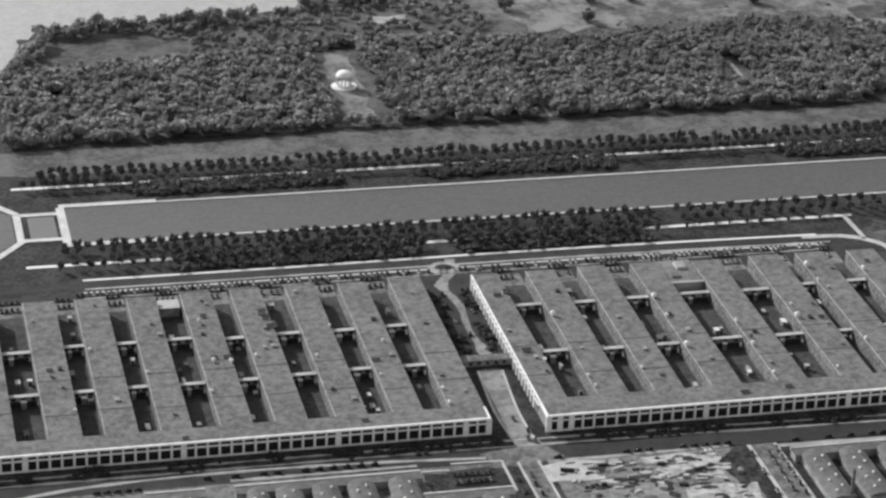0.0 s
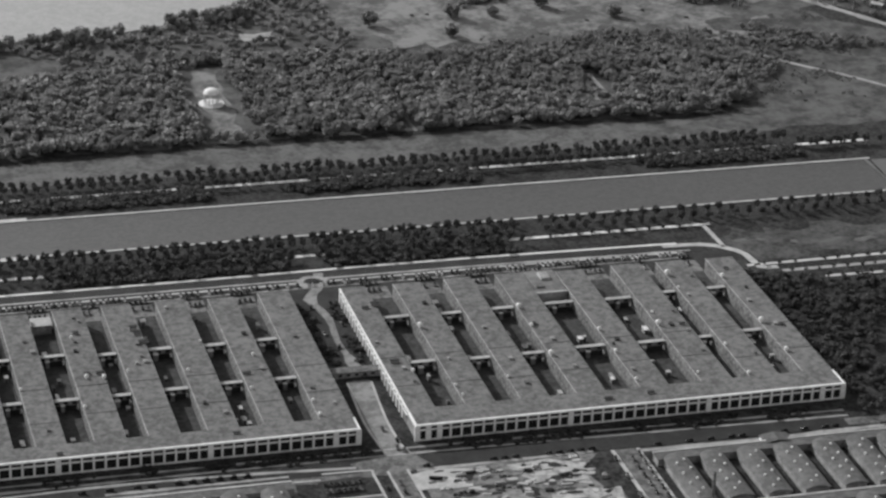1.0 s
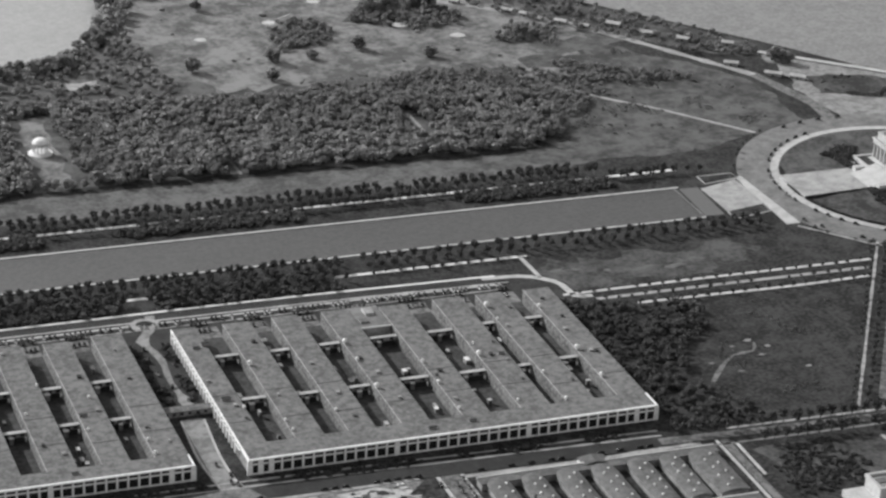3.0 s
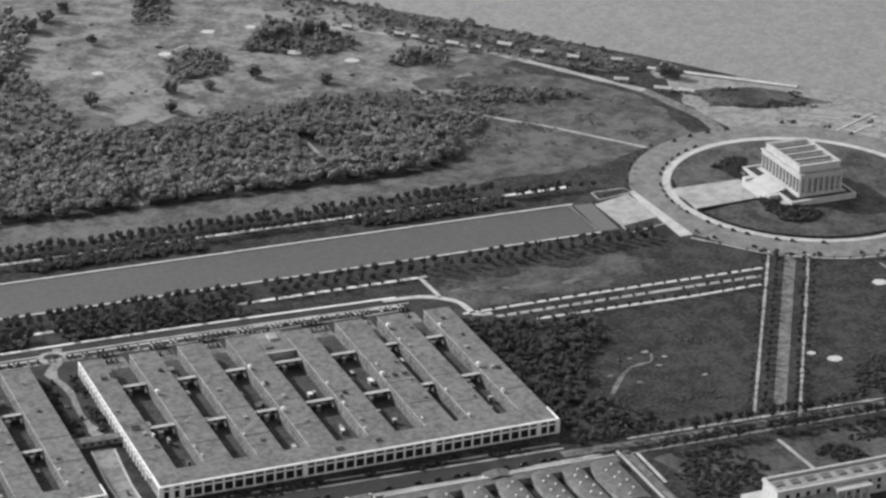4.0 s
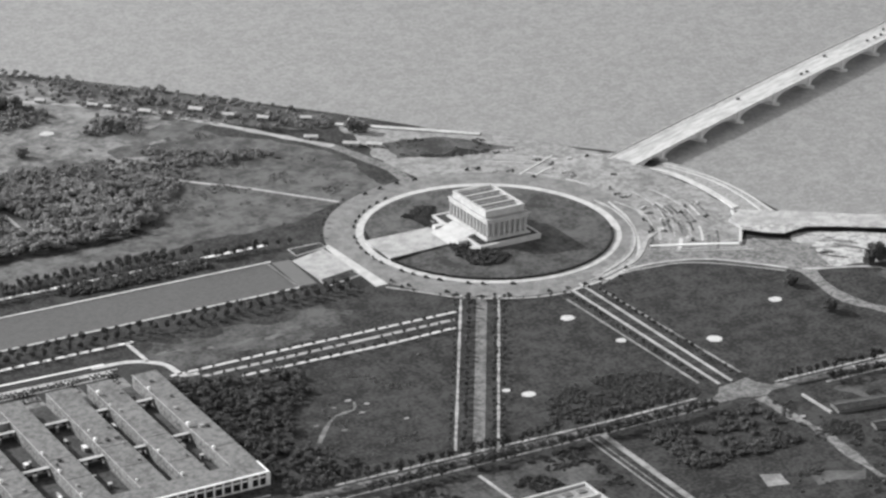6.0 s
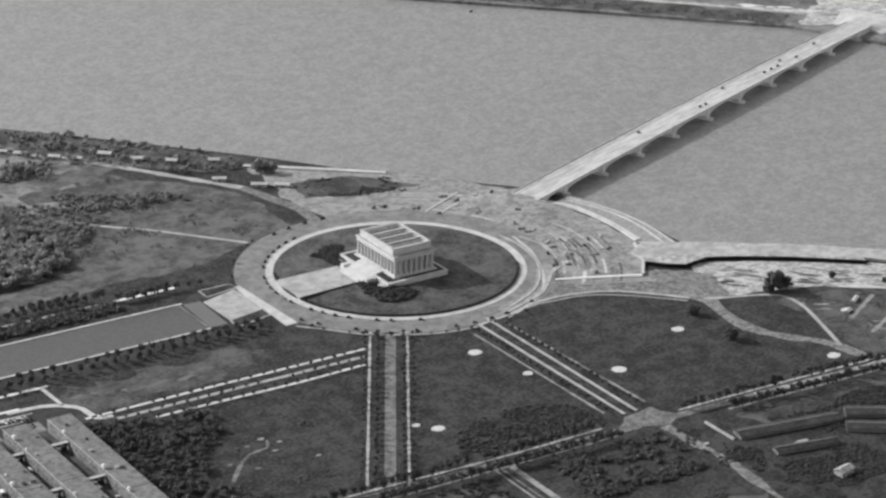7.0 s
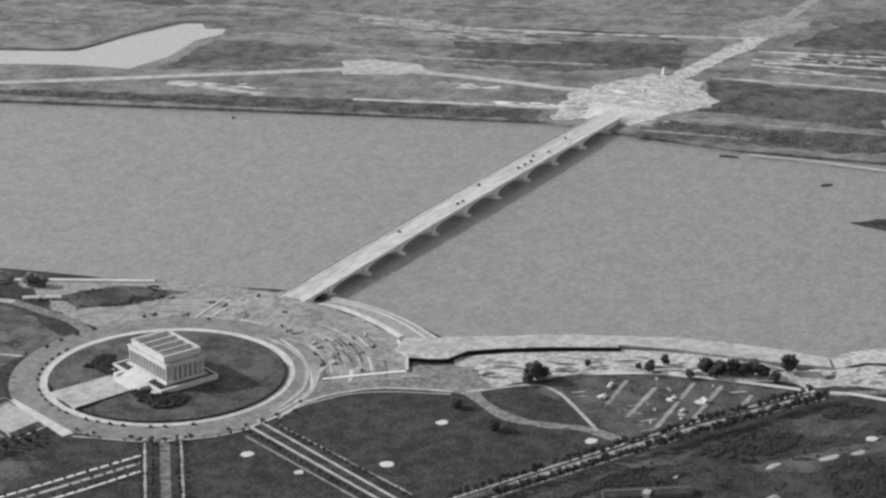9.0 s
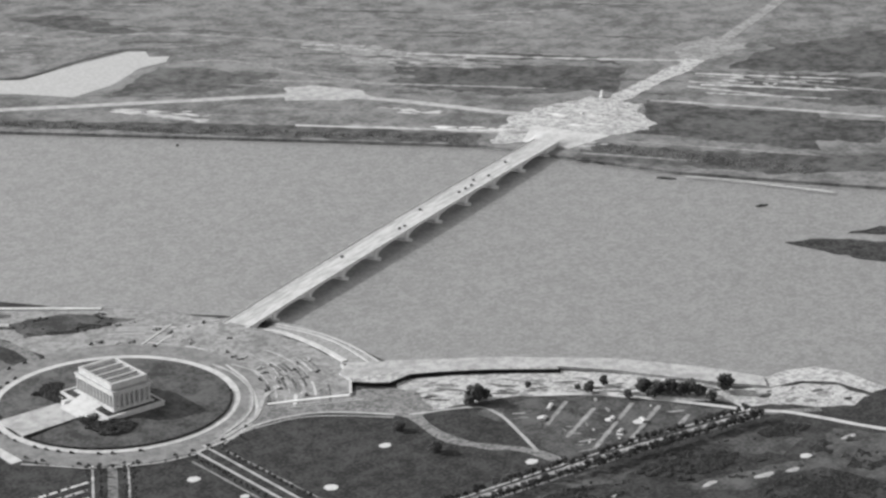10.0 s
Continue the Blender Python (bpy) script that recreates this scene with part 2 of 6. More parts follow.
# meadow south of the pool, open field beyond the woods
ground_patch("meadow_strip", [(1000, -76), (1000, -112), (760, -113), (604, -117), (453, -117), (330, -116), (250, -112), (290, -100), (240, -90), (300, -77)], STRIP, "strip of pale dry grass between trees and woods", 0.04, swing=2.5)
ground_patch("meadow_strip_end", [(335, -116), (225, -116), (120, -112), (112, -90), (200, -84), (320, -78)], SCRUB, "rough end of the grass strip", 0.035, swing=5)
ground_patch("meadow_south", [(470, -300), (300, -235), (225, -180), (170, -235), (110, -330), (150, -470), (240, -555), (300, -620), (420, -760), (540, -740), (466, -560), (472, -470), (488, -430)], MEADOW, "open pale meadow near the river shore", 0.05, swing=6)
ground_patch("scrub_field", [(225, -118), (150, -110), (122, -84), (96, -98), (60, -110), (22, -122), (22, -215), (110, -325), (168, -232), (222, -178)], SCRUB, "rough dark grass field beside the circle", 0.03, swing=4)
ground_patch("scrub_dark", [(276, -296), (203, -296), (150, -256), (140, -205), (180, -150), (232, -130), (300, -232)], SCRUB, "darker rank grass at the end of the woods", 0.048, swing=5)
ground_patch("shore_earth", [(-10, -262), (-60, -234), (-104, -198), (-148, -146), (-172, -104), (-140, -104), (-96, -92), (-60, -108), (-10, -122), (0, -158), (-6, -200)], EARTH, "bare pale earth between the circle and the shore", 0.06, swing=3)
ground_patch("grove_floor", [(-20, -214), (-78, -198), (-116, -150), (-76, -148), (-20, -170)], WORN_LAWN, "dark weedy floor of a grove", 0.09, swing=3)
rng = random.Random(8)
for k in range(34):
    a = rng.random()
    x, y = ((110 + 115 * a, -330 + 150 * a) if k % 3 else (225 + 240 * a, -182 - 110 * a))
    x, y, r = x + rng.uniform(-22, 22), y + rng.uniform(-16, 16), rng.uniform(6, 17)
    ground_patch("grass_blotch", [(x + r * 1.5 * math.cos(b), y + r * math.sin(b)) for b in [j * 0.5236 for j in range(12)]], SCRUB if k % 2 else MEADOW, "blotch of rough grass in the field", 0.055 + k * 0.0005, swing=5)
ground_patch("scrub_east_lot", [(330, 118), (240, 122), (100, 150), (205, 300), (330, 306)], GRASS, "rough scrubby lot beside the office wings", 0.03, swing=2)
ground_patch("scrub_north_lot", [(330, 334), (-60, 342), (-400, 372), (-420, 800), (330, 800)], GRASS, "overgrown rough lot across the avenue", 0.03, swing=2)
for lot in ([(-60, 345), (-215, 352), (-226, 372), (-200, 380), (-160, 356), (-110, 362), (-70, 380)], [(-232, 410), (-290, 425), (-345, 440), (-400, 410), (-440, 470), (-360, 520), (-340, 455), (-300, 440), (-262, 452)], [(-310, 362), (-350, 362), (-352, 376), (-346, 395), (-370, 412), (-330, 420), (-312, 400)], [(290, 340), (140, 342), (140, 380), (288, 384)]):
    ground_patch("rough_grass", lot, WORN_LAWN, "paler rough grass in the overgrown lot", 0.05, swing=4)

ground_patch("meadow_woods", [(812, -250), (700, -262), (560, -275), (460, -270), (470, -330), (480, -420), (535, -368), (583, -346), (630, -333), (706, -327), (780, -314), (798, -262)], STRIP, "rough grass between the open woods", 0.045, swing=6)

ground_patch("woods_floor", [(815, -121), (604, -126), (453, -125), (240, -122), (230, -150), (240, -182), (300, -230), (470, -260), (560, -268), (700, -248), (800, -236)], SCRUB, "shaded grassy floor of the woods", 0.025, swing=3)
ground_patch("shore_grass", [(318, -600), (298, -634), (239, -565), (148, -489), (76, -409), (-18, -288), (8, -262), (100, -345), (200, -463)], SCRUB, "rough grass along the river shore", 0.042, swing=3)
ground_patch("glade", [(796, -312), (710, -318), (679, -286), (684, -262), (745, -240), (796, -246)], SCRUB, "open grassy glade among the woods", 0.05, swing=5)

# ---- the reflecting pool ----
structure("pool_water", box(176, -25, -1, 791, 26, 0.06), POOL, "long shallow reflecting pool of still water", "pool")
for nm, a in (("coping_south", (172, -26.6, 735, -25)), ("coping_north", (172, 26, 735, 27.6)), ("coping_south_wide", (735, -29.5, 794, -25)), ("coping_north_wide", (735, 26, 794, 30.5)), ("coping_west", (174.6, -25, 176, 26)), ("coping_east", (791, -25, 796, 26))):
    structure(nm, box(a[0], a[1], -1, a[2], a[3], 0.45), ROAD if nm == "coping_west" else COPING, "pale granite coping of the long pool", "coping")
structure("basin_link_water", box(798, -14, -1, 814, 16, 0.06), DARK_WATER, "small square link basin between two pools", "pool")
for a in ((796, -19, 818, -15), (796, 17, 818, 21)):
    structure("coping_link", box(a[0], a[1], -1, a[2], a[3], 0.45), COPING, "pale granite coping of the small basin", "coping")
cross_pool = [(820, -19), (835, -38), (860, -46), (900, -46), (900, 48), (860, 48), (835, 40), (820, 21)]
structure("cross_pool_water", slab([(x + 3, y * 0.93) for x, y in cross_pool], -1, 0.06), POOL, "cross pool with curved ends", "pool")
structure("coping_cross_pool", band(cross_pool + [cross_pool[0]], 4.5, -1, 0.45), COPING, "pale granite coping round the cross pool", "coping")
structure("pool_end_water", slab([(172, -24), (174, 25), (160, 25), (158, -23)], -1, 0.05), DARK_WATER, "shallow upper step of the long pool", "pool")
# apron and steps plaza at the west end of the pool
structure("pavement_plaza", slab([(157, -20), (126, -30), (122, 14), (156, 20)], -0.2, 0.25), PATHWAY, "pale paved plaza between pool and circle", "pavement")
structure("pavement_walk", slab([(124, -34), (119, -34), (116, 52), (126, 52)], -0.2, 0.3), PAVING, "pale paved walk along the circle road", "pavement")

# ---- the circle ----
structure("circle_road", band(arc(0, 0, 113, 0, 360, 120), 25, -0.2, 0.12), CIRCLE, "wide pale asphalt circle road", "road")
structure("circle_ring_walk", band(arc(0, 0, 98, 0, 360, 120), 6, -0.2, 0.35), PAVING, "pale kerbed ring walk round the lawn", "pavement")
bm = bmesh.new()
rings = [[bm.verts.new((r * math.cos(a), r * math.sin(a), z)) for a in [2 * math.pi * i / 96 for i in range(96)]] for r, z in ((95, 0.1), (92, 0.4), (70, 1.6), (48, 2.2))]
for a, b in zip(rings, rings[1:]):
    for i in range(96):
        bm.faces.new((a[i], a[(i + 1) % 96], b[(i + 1) % 96], b[i]))
bm.faces.new(rings[-1])
structure("circle_lawn", bm, WORN_LAWN, "domed dark lawn of the memorial circle", "lawn", smooth=True)
structure("steps_approach", slab([(94, -24), (28, -24), (28, 11), (94, 15)], 0.1, 2.4), PATHWAY, "broad pale stepped approach to the memorial", "steps")
ground_patch("plaza_west_earth", [(-85, -75), (-60, -110), (-100, -125), (-140, -118), (-178, -98), (-186, -50), (-192, 0), (-190, 50), (-172, 88), (-153, 112), (-100, 84), (-112, 20), (-110, -40)], EARTH, "bare unfinished plaza of pale earth", 0.08, swing=1.5)

ground_patch("plaza_verge", [(-56, 108), (-92, 86), (-153, 115), (-166, 134), (-152, 162), (-112, 123), (-84, 113)], TRACK, "trodden earth below the plaza kerb", 0.09, swing=1.5)
for d in (5, 11, 16):
    road("plaza_kerb", [(-96 - d * 0.2, 84 + d), (-118, 93 + d), (-150 - d * 0.4, 110 + d)], 1.3, PATHWAY, "pale kerb stones laid out below the plaza", 0.3, "kerb", 0.4)
for bed in ([(150, -41), (124, -41), (122, -32), (150, -27)], [(156, 21.5), (127, 15), (126, 28), (157, 35)]):
    ground_patch("planting_bed", bed, TANGLE, "dark planting bed beside the paved plaza", 0.3, "bed")
    structure("bed_kerb", band(bed + bed[:1], 1.3, -0.1, 0.42), PATHWAY, "pale kerb round a planting bed", "kerb")
ground_patch("grass_dry", [(318, 66), (180, 68), (160, 80), (190, 100), (240, 110), (306, 108)], WORN_LAWN, "dry paler grass in the park lawn", 0.04, swing=9)
rng = random.Random(71)
for k in range(26):
    x, y, r = rng.uniform(205, 305), rng.uniform(72, 108), rng.uniform(2, 7)
    ground_patch("dry_streak", [(x + r * 1.7 * math.cos(b), y + r * 0.6 * math.sin(b)) for b in [j * 0.785 for j in range(8)]], rng.choice((SCRUB, WORN_LAWN, SCRUB, STRIP)), "thin streak of dry grass in the park lawn", 0.05 + k * 0.0008, swing=2.5)
ground_patch("circle_dust", [(-100, 40), (-88, 66), (-60, 92), (-20, 110), (-30, 122), (-72, 100), (-108, 66)], EARTH, "dusty unpaved edge of the circle road", 0.14, swing=1.5)

# ---- avenues ----
bacon = [(67, 103), (195, 314)]


def offset(line, d):
    (x0, y0), (x1, y1) = line
    v = Vector((x1 - x0, y1 - y0)).normalized()
    return [(x0 - v.y * d, y0 + v.x * d), (x1 - v.y * d, y1 + v.x * d)]



road("avenue_diagonal", offset(bacon, -0.5), 7.6, ROAD, "worn tree-lined diagonal avenue")
road("avenue_north", [(-1, 126), (0, 312)], 13, TANGLE, "dark tree-lined north avenue")
road("main_street", [(1000, 308), (700, 309), (340, 315)], 12, STREET, "long dark street with trees and parked cars", 0.11)
road("main_street_west", [(345, 315), (260, 319), (122, 323.5), (18, 326), (-130, 331), (-230, 336), (-372, 350), (-420, 380)], 7.5, ROAD, "worn grey street between rows of young trees", 0.105)
# ---- the memorial ----


def column_mesh(name, r, h):
    bm = bmesh.new()
    n = 16
    levels = ((0, 1.0), (h * 0.35, 0.97), (h * 0.93, 0.80), (h * 0.95, 0.86), (h * 0.965, 1.05))
    rings = [[bm.verts.new((r * k * (1 if i % 2 else 0.93) * math.cos(2 * math.pi * i / n), r * k * (1 if i % 2 else 0.93) * math.sin(2 * math.pi * i / n), z)) for i in range(n)] for z, k in levels]
    for a, b in zip(rings, rings[1:]):
        for i in range(n):
            bm.faces.new((a[i], a[(i + 1) % n], b[(i + 1) % n], b[i]))
    add_box(bm, -r * 1.15, -r * 1.15, h * 0.965, r * 1.15, r * 1.15, h)
    return mesh_from(name, bm, MARBLE)


def memorial(cx, cy):
    m = thing("memorial_building", "white marble temple with a colonnade and flat attic roof", "monument", cx, cy, 0)
    part("terrace_wall", add_box(box(-25, -36, 1.6, 28, 36, 5.6), -25.5, -36.5, 5.6, 28.5, 36.5, 6.0), GRANITE, m, "pale granite terrace wall")
    part("terrace_lawn", box(-23.5, -34, 5.9, 26.5, 34, 6.15), GRASS, m, "narrow dark grass terrace")
    bm = bmesh.new()
    for k in range(3):
        add_box(bm, -19.6 + k * 0.8, -30.2 + k * 0.8, 6.1 + k * 0.5, 19.6 - k * 0.8, 30.2 - k * 0.8, 6.6 + k * 0.5)
    part("stylobate", bm, MARBLE, m, "three marble steps under the columns")
    part("cella_wall", box(-14.2, -24.8, 7.6, 14.2, 24.8, 19.2), MARBLE, m)
    col = column_mesh("column", 1.3, 11.2)
    xs = [-16.4 + i * 32.8 / 7 for i in range(8)]
    ys = [-27.0 + i * 54.0 / 11 for i in range(12)]
    for x, y in [(x, s * 27.0) for x in xs for s in (-1, 1)] + [(s * 16.4, y) for y in ys[1:-1] for s in (-1, 1)]:
        piece("column", col, m, pose(x, y, 7.6))
    bm = bmesh.new()
    for a in ((-17.7, -28.3, 17.7, -25.4), (-17.7, 25.4, 17.7, 28.3), (-17.7, -25.4, -14.9, 25.4), (14.9, -25.4, 17.7, 25.4)):
        add_box(bm, a[0], a[1], 18.8, a[2], a[3], 21.2)
    part("entablature", bm, MARBLE, m, "carved marble beam band over the columns")
    part("cornice", box(-18.6, -29.2, 21.2, 18.6, 29.2, 22.3, bevel=0.25), MARBLE, m)
    part("colonnade_roof", box(-18.0, -28.6, 22.3, 18.0, 28.6, 22.5), MARBLE_ROOF, m)
    for a in ((-16.8, -24.4, 16.8, -23.2), (-16.8, 23.2, 16.8, 24.4), (-16.8, -23.2, -15.6, 23.2), (15.6, -23.2, 16.8, 23.2)):
        wall = part("attic_wall", box(a[0], a[1], 22.4, a[2], a[3], 27.3), MARBLE, m, "plain marble attic wall")
        part("coping", box(a[0] - 0.35, a[1] - 0.35, 27.3, a[2] + 0.35, a[3] + 0.35, 27.9), MARBLE, wall)
    part("attic_roof", box(-15.6, -23.2, 25.7, 15.6, 23.2, 26.2), MARBLE_ROOF, m, "stained flat roof behind the parapet")
    for k in range(4):
        y = -18 + k * 11.5
        g = part("skylight", box(-13.5, y - 2.1, 26.2, 13.5, y + 2.1, 26.8, taper=0.06), TIN, m, "dark roof skylight")
        for j in range(6):
            part("glazing_bar", box(-13 + j * 5.2, y - 2.0, 26.8, -12.6 + j * 5.2, y + 2.0, 27.0), MARBLE_ROOF, g)
    for k in range(5):
        part("roof_rib", box(-15.4, -23.0 + k * 11.1, 26.2, 15.4, -21.2 + k * 11.1, 27.45), MARBLE, m, "pale marble roof rib")
    for s in (-1, 1):
        part("cheek_block", box(29, s * 17.5 - 2.4, 1.6, 37.5, s * 17.5 + 2.4, 5.8, bevel=0.2), GRANITE, m)
        part("terrace_corner_step", box(29, s * 30 - 3, 1.6, 32, s * 30 + 3, 3.6), GRANITE, m)
    for k in range(12):
        part("step", box(20.4, -15, 2.2 + k * 0.45, 42 - k * 1.7, 15, 2.65 + k * 0.45), GRANITE, m)
    return m


memorial(0.5, -0.5)

# ---- long office blocks with rows of wings ----
WINDOW_MID = mesh_from("window", box(-2.4, -0.12, 0, 2.4, 0.12, 4.9), DARK_GLASS)
WINDOW_TOP = mesh_from("window", box(-1.1, -0.12, 0, 1.1, 0.12, 1.6), DARK_GLASS)
MULLION = mesh_from("mullion", box(-0.16, -0.16, 0, 0.16, 0.16, 4.9), STREET)
PILASTER = mesh_from("pilaster", box(-0.62, -0.45, 0, 0.62, 0.45, 8.65, bevel=0.06), CONCRETE)


def wing_windows(bm, x, out, y0, y1):
    for k in range(int((y1 - y0) / 4.6)):
        y = y0 + 2.6 + k * 4.6
        for z in (1.3, 5.2):
            add_box(bm, min(x, x + out), y - 0.95, z, max(x, x + out), y + 0.95, z + 1.9)


def office_block(label, wings, y_south, y_court, y_north, links, seed):
    rng = random.Random(seed)
    xw, xe = min(w[0] for w in wings), max(w[1] for w in wings)
    ob = thing("office_building", label, "building", xw, y_court, 0, "wartime office blocks")

    def here(bm):
        bmesh.ops.translate(bm, vec=(-xw, -y_court, 0), verts=bm.verts)
        return bm

    part("head_wall", here(box(xw + 0.4, y_court, 0, xe - 0.4, y_north - 0.5, 8.8)), CONCRETE_GREY, ob, "long plain concrete front block")
    part("head_roof", here(box(xw + 0.2, y_court - 0.2, 8.8, xe - 0.2, y_north - 0.9, 9.1)), ROOFING, ob, "flat gravelled roof")
    bm = box(xw - 0.1, y_north - 1.0, 8.65, xe + 0.1, y_north + 0.35, 9.6)
    add_box(bm, xw - 0.1, y_court + 2, 7.7, xw + 0.8, y_north - 1.0, 9.6)
    add_box(bm, xe - 0.8, y_court + 2, 7.7, xe + 0.1, y_north - 1.0, 9.6)
    part("parapet", here(bm), CONCRETE, ob, "white parapet with a coping")
    bm = box(xw + 0.3, y_north - 0.45, 5.85, xe - 0.3, y_north - 0.1, 6.7)
    add_box(bm, xw + 0.3, y_north - 0.45, 0, xe - 0.3, y_north - 0.05, 0.95)
    part("spandrel", here(bm), CONCRETE, ob, "white concrete floor bands")
    bays = round((xe - xw) / 6.05)
    step = (xe - xw - 1.6) / bays
    for i in range(bays + 1):
        x = xw + 0.8 + i * step
        wide = 2.4 if i in (0, 2, bays - 2, bays) or i % 13 == 0 else 0.85
        p = piece("pilaster", PILASTER, ob, pose(x - xw, y_north - 0.15 - y_court, 0) @ Matrix.Diagonal((wide, 1, 1, 1)))
        if i == bays:
            break
        x += step / 2
        piece("window", WINDOW_MID, ob, pose(x - xw, y_north - 0.5 - y_court, 0.95))
        piece("mullion", MULLION, ob, pose(x - xw, y_north - 0.42 - y_court, 0.95) @ Matrix.Diagonal((0.3, 1, 1, 1)))
        for s in (-1.25, 1.25):
            piece("window", WINDOW_TOP, ob, pose(x + s - xw, y_north - 0.5 - y_court, 6.85))
    for k, (a, b) in enumerate(wings):
        south = y_south + rng.uniform(-1.5, 1.5)
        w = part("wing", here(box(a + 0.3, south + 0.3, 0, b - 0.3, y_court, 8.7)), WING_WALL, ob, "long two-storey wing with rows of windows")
        part("wing_roof", here(box(a, south, 8.7, b, y_court + 0.1, 9.05)), ROOFING, w, "flat gravelled roof")
        # Pale strip on the east edge only: sunlight on the wall top, as colour.
        part("gutter", here(box(b - 0.5, south, 9.05, b + 0.05, y_court - 0.5, 9.2)), PATHWAY, w, "pale strip for the sunlit wall top")
        bm = bmesh.new()
        for x, out in ((a + 0.3, -0.06), (b - 0.3, 0.06)):
            wing_windows(bm, x, out, south + 1, y_court - 1)
        tagged(part("window_band", here(bm), PANE, w, "rows of windows in a sunlit tone"), kind="stuff")
        for y in (y_south + (y_court - y_south) * 0.6, y_south + (y_court - y_south) * 0.82 + rng.uniform(-4, 4)):
            part("roof_joint", here(box(a + 0.1, y - 0.25, 9.05, b - 0.1, y + 0.25, 9.27)), TIN, w, "raised roof joint")
        for _ in range(rng.randint(1, 4)):
            x, y, r = rng.uniform(a + 3, b - 3), rng.uniform(south + 8, y_court - 8), rng.uniform(0.5, 1.1)
            part("roof_hatch", here(add_box(box(x - r, y - r * 1.3, 9.05, x + r, y + r * 1.3, 10.0), x - r * 1.2, y - r * 1.5, 10.0, x + r * 1.2, y + r * 1.5, 10.2)), rng.choice((TIN, STREET, CONCRETE_GREY)), w)
    bm = bmesh.new()
    for k in range(int((y_court - y_south) / 6.05)):
        y = y_south + 2 + k * 6.05
        add_box(bm, xe - 0.5, y - 0.7, 0, xe + 0.15, y + 0.7, 8.6)
    add_box(bm, xe - 0.7, y_south + 1, 8.6, xe + 0.25, y_court + 2, 9.5)
    add_box(bm, xe - 0.4, y_south + 1, 5.4, xe + 0.02, y_court, 6.4)
    part("end_facade", here(bm), CONCRETE, ob, "white concrete piers and coping of the end wing")
    order = sorted(wings)
    for (a, b), (c, d) in zip(order, order[1:]):
        if c - b > 22:
            continue
        for y in links:
            y += rng.uniform(-2, 2)
            bridge = part("link_passage", here(box(b - 0.2, y - 1.1, 3.4, c + 0.2, y + 1.1, 6.0)), CONCRETE_GREY, ob, "covered passage between two wings")
            part("link_roof", here(box(b - 0.1, y - 1.4, 6.0, c + 0.1, y + 1.4, 6.3)), PAVING, bridge, "pale flat roof")
            sx, sr = b + (c - b) * rng.uniform(0.45, 0.7), rng.uniform(0.9, 1.5)
            stair = part("stair_house", here(box(sx - sr, y + 1.2, 0.1, sx + sr, y + 1.2 + sr * 1.8, 3.9)), CONCRETE_GREY, bridge, "low stair house beside the passage")
            part("stair_roof", here(box(sx - sr * 1.15, y + 1.1, 3.9, sx + sr * 1.15, y + 1.5 + sr * 1.8, 4.2)), WHITE, stair, "bright white roof")
            part("link_base", here(box(b + 1, y - 1.0, 0, c - 1, y + 0.9, 3.4)), STREET, bridge)
            for j in range(3):
                x = b + (c - b) * (j + 0.5) / 3
                part("link_window", here(box(x - 1.2, y + 1.1, 3.9, x + 1.2, y + 1.18, 5.4)), DARK_GLASS, bridge)
    return ob


MUNITIONS = [(559, 574.5), (525.5, 542.5), (495, 511.5), (463, 480), (426.5, 443.5), (389.5, 408), (362, 379.5), (330.5, 348)]
NAVY = [(604, 622.5), (636, 652), (665, 682), (696, 713), (724, 741), (755, 771), (782, 799), (810, 827.5), (843, 860), (872, 889)]
office_block("long pale concrete office block with eight flat-roofed wings", MUNITIONS, 121, 271.5, 290, (157, 214), 3)
office_block("long pale concrete office block with ten flat-roofed wings", NAVY, 119, 272.5, 287.5, (170, 218), 4)


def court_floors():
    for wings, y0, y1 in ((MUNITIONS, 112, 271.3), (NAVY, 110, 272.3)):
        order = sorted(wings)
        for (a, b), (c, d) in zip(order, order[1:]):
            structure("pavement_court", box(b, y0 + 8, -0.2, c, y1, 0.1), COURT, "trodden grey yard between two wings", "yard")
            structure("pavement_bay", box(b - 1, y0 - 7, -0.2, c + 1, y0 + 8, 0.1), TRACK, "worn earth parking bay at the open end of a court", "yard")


court_floors()

# pale roof that closes one court at its open end, with a lean-to beside it
ob = thing("infill_building", "pale flat-roofed building closing a court between two wings", "building", 453, 134, 0)
part("wall", box(-9.3, -16, 0, 9.8, 14, 7.9), CONCRETE_GREY, ob)
part("roof", box(-9.4, -16.4, 7.9, 9.9, 14.4, 8.2), CIRCLE, ob, "pale gravelled roof")
part("upstand", box(-9.2, 13.2, 8.2, 9.7, 14.3, 8.9), PAVING, ob, "pale roof upstand")
part("monitor", box(-4.5, -12, 8.2, 1.5, -3, 9.6, taper=0.1), PATHWAY, ob, "low pale roof monitor")
part("monitor", box(2.5, 1, 8.2, 7.5, 7, 9.3, taper=0.1), ROOFING, ob)
ob = thing("lean_to", "white-roofed lean-to in a wide court", "shed", 453, 153, 0)
part("wall", box(-6, -2.2, 0, 6, 2.2, 3.2), CONCRETE_GREY, ob)
part("roof", box(-6.3, -2.5, 3.2, 6.3, 2.5, 3.5), WHITE, ob, "bright white roof")

# ---- the arched bridge ----
B_NEAR, B_FAR = Vector((-171, -70)), Vector((-710, -292))
B_LEN = (B_FAR - B_NEAR).length
B_TURN = math.degrees(math.atan2(B_FAR.y - B_NEAR.y, B_FAR.x - B_NEAR.x))
BRIDGE_END, BRIDGE_RISE = 4.4, 2.4


def deck_z(x):
    """The road's gentle hump from bank to bank."""
    t = min(1.0, max(0.0, x / B_LEN))
    return BRIDGE_END + BRIDGE_RISE * 4 * t * (1 - t)


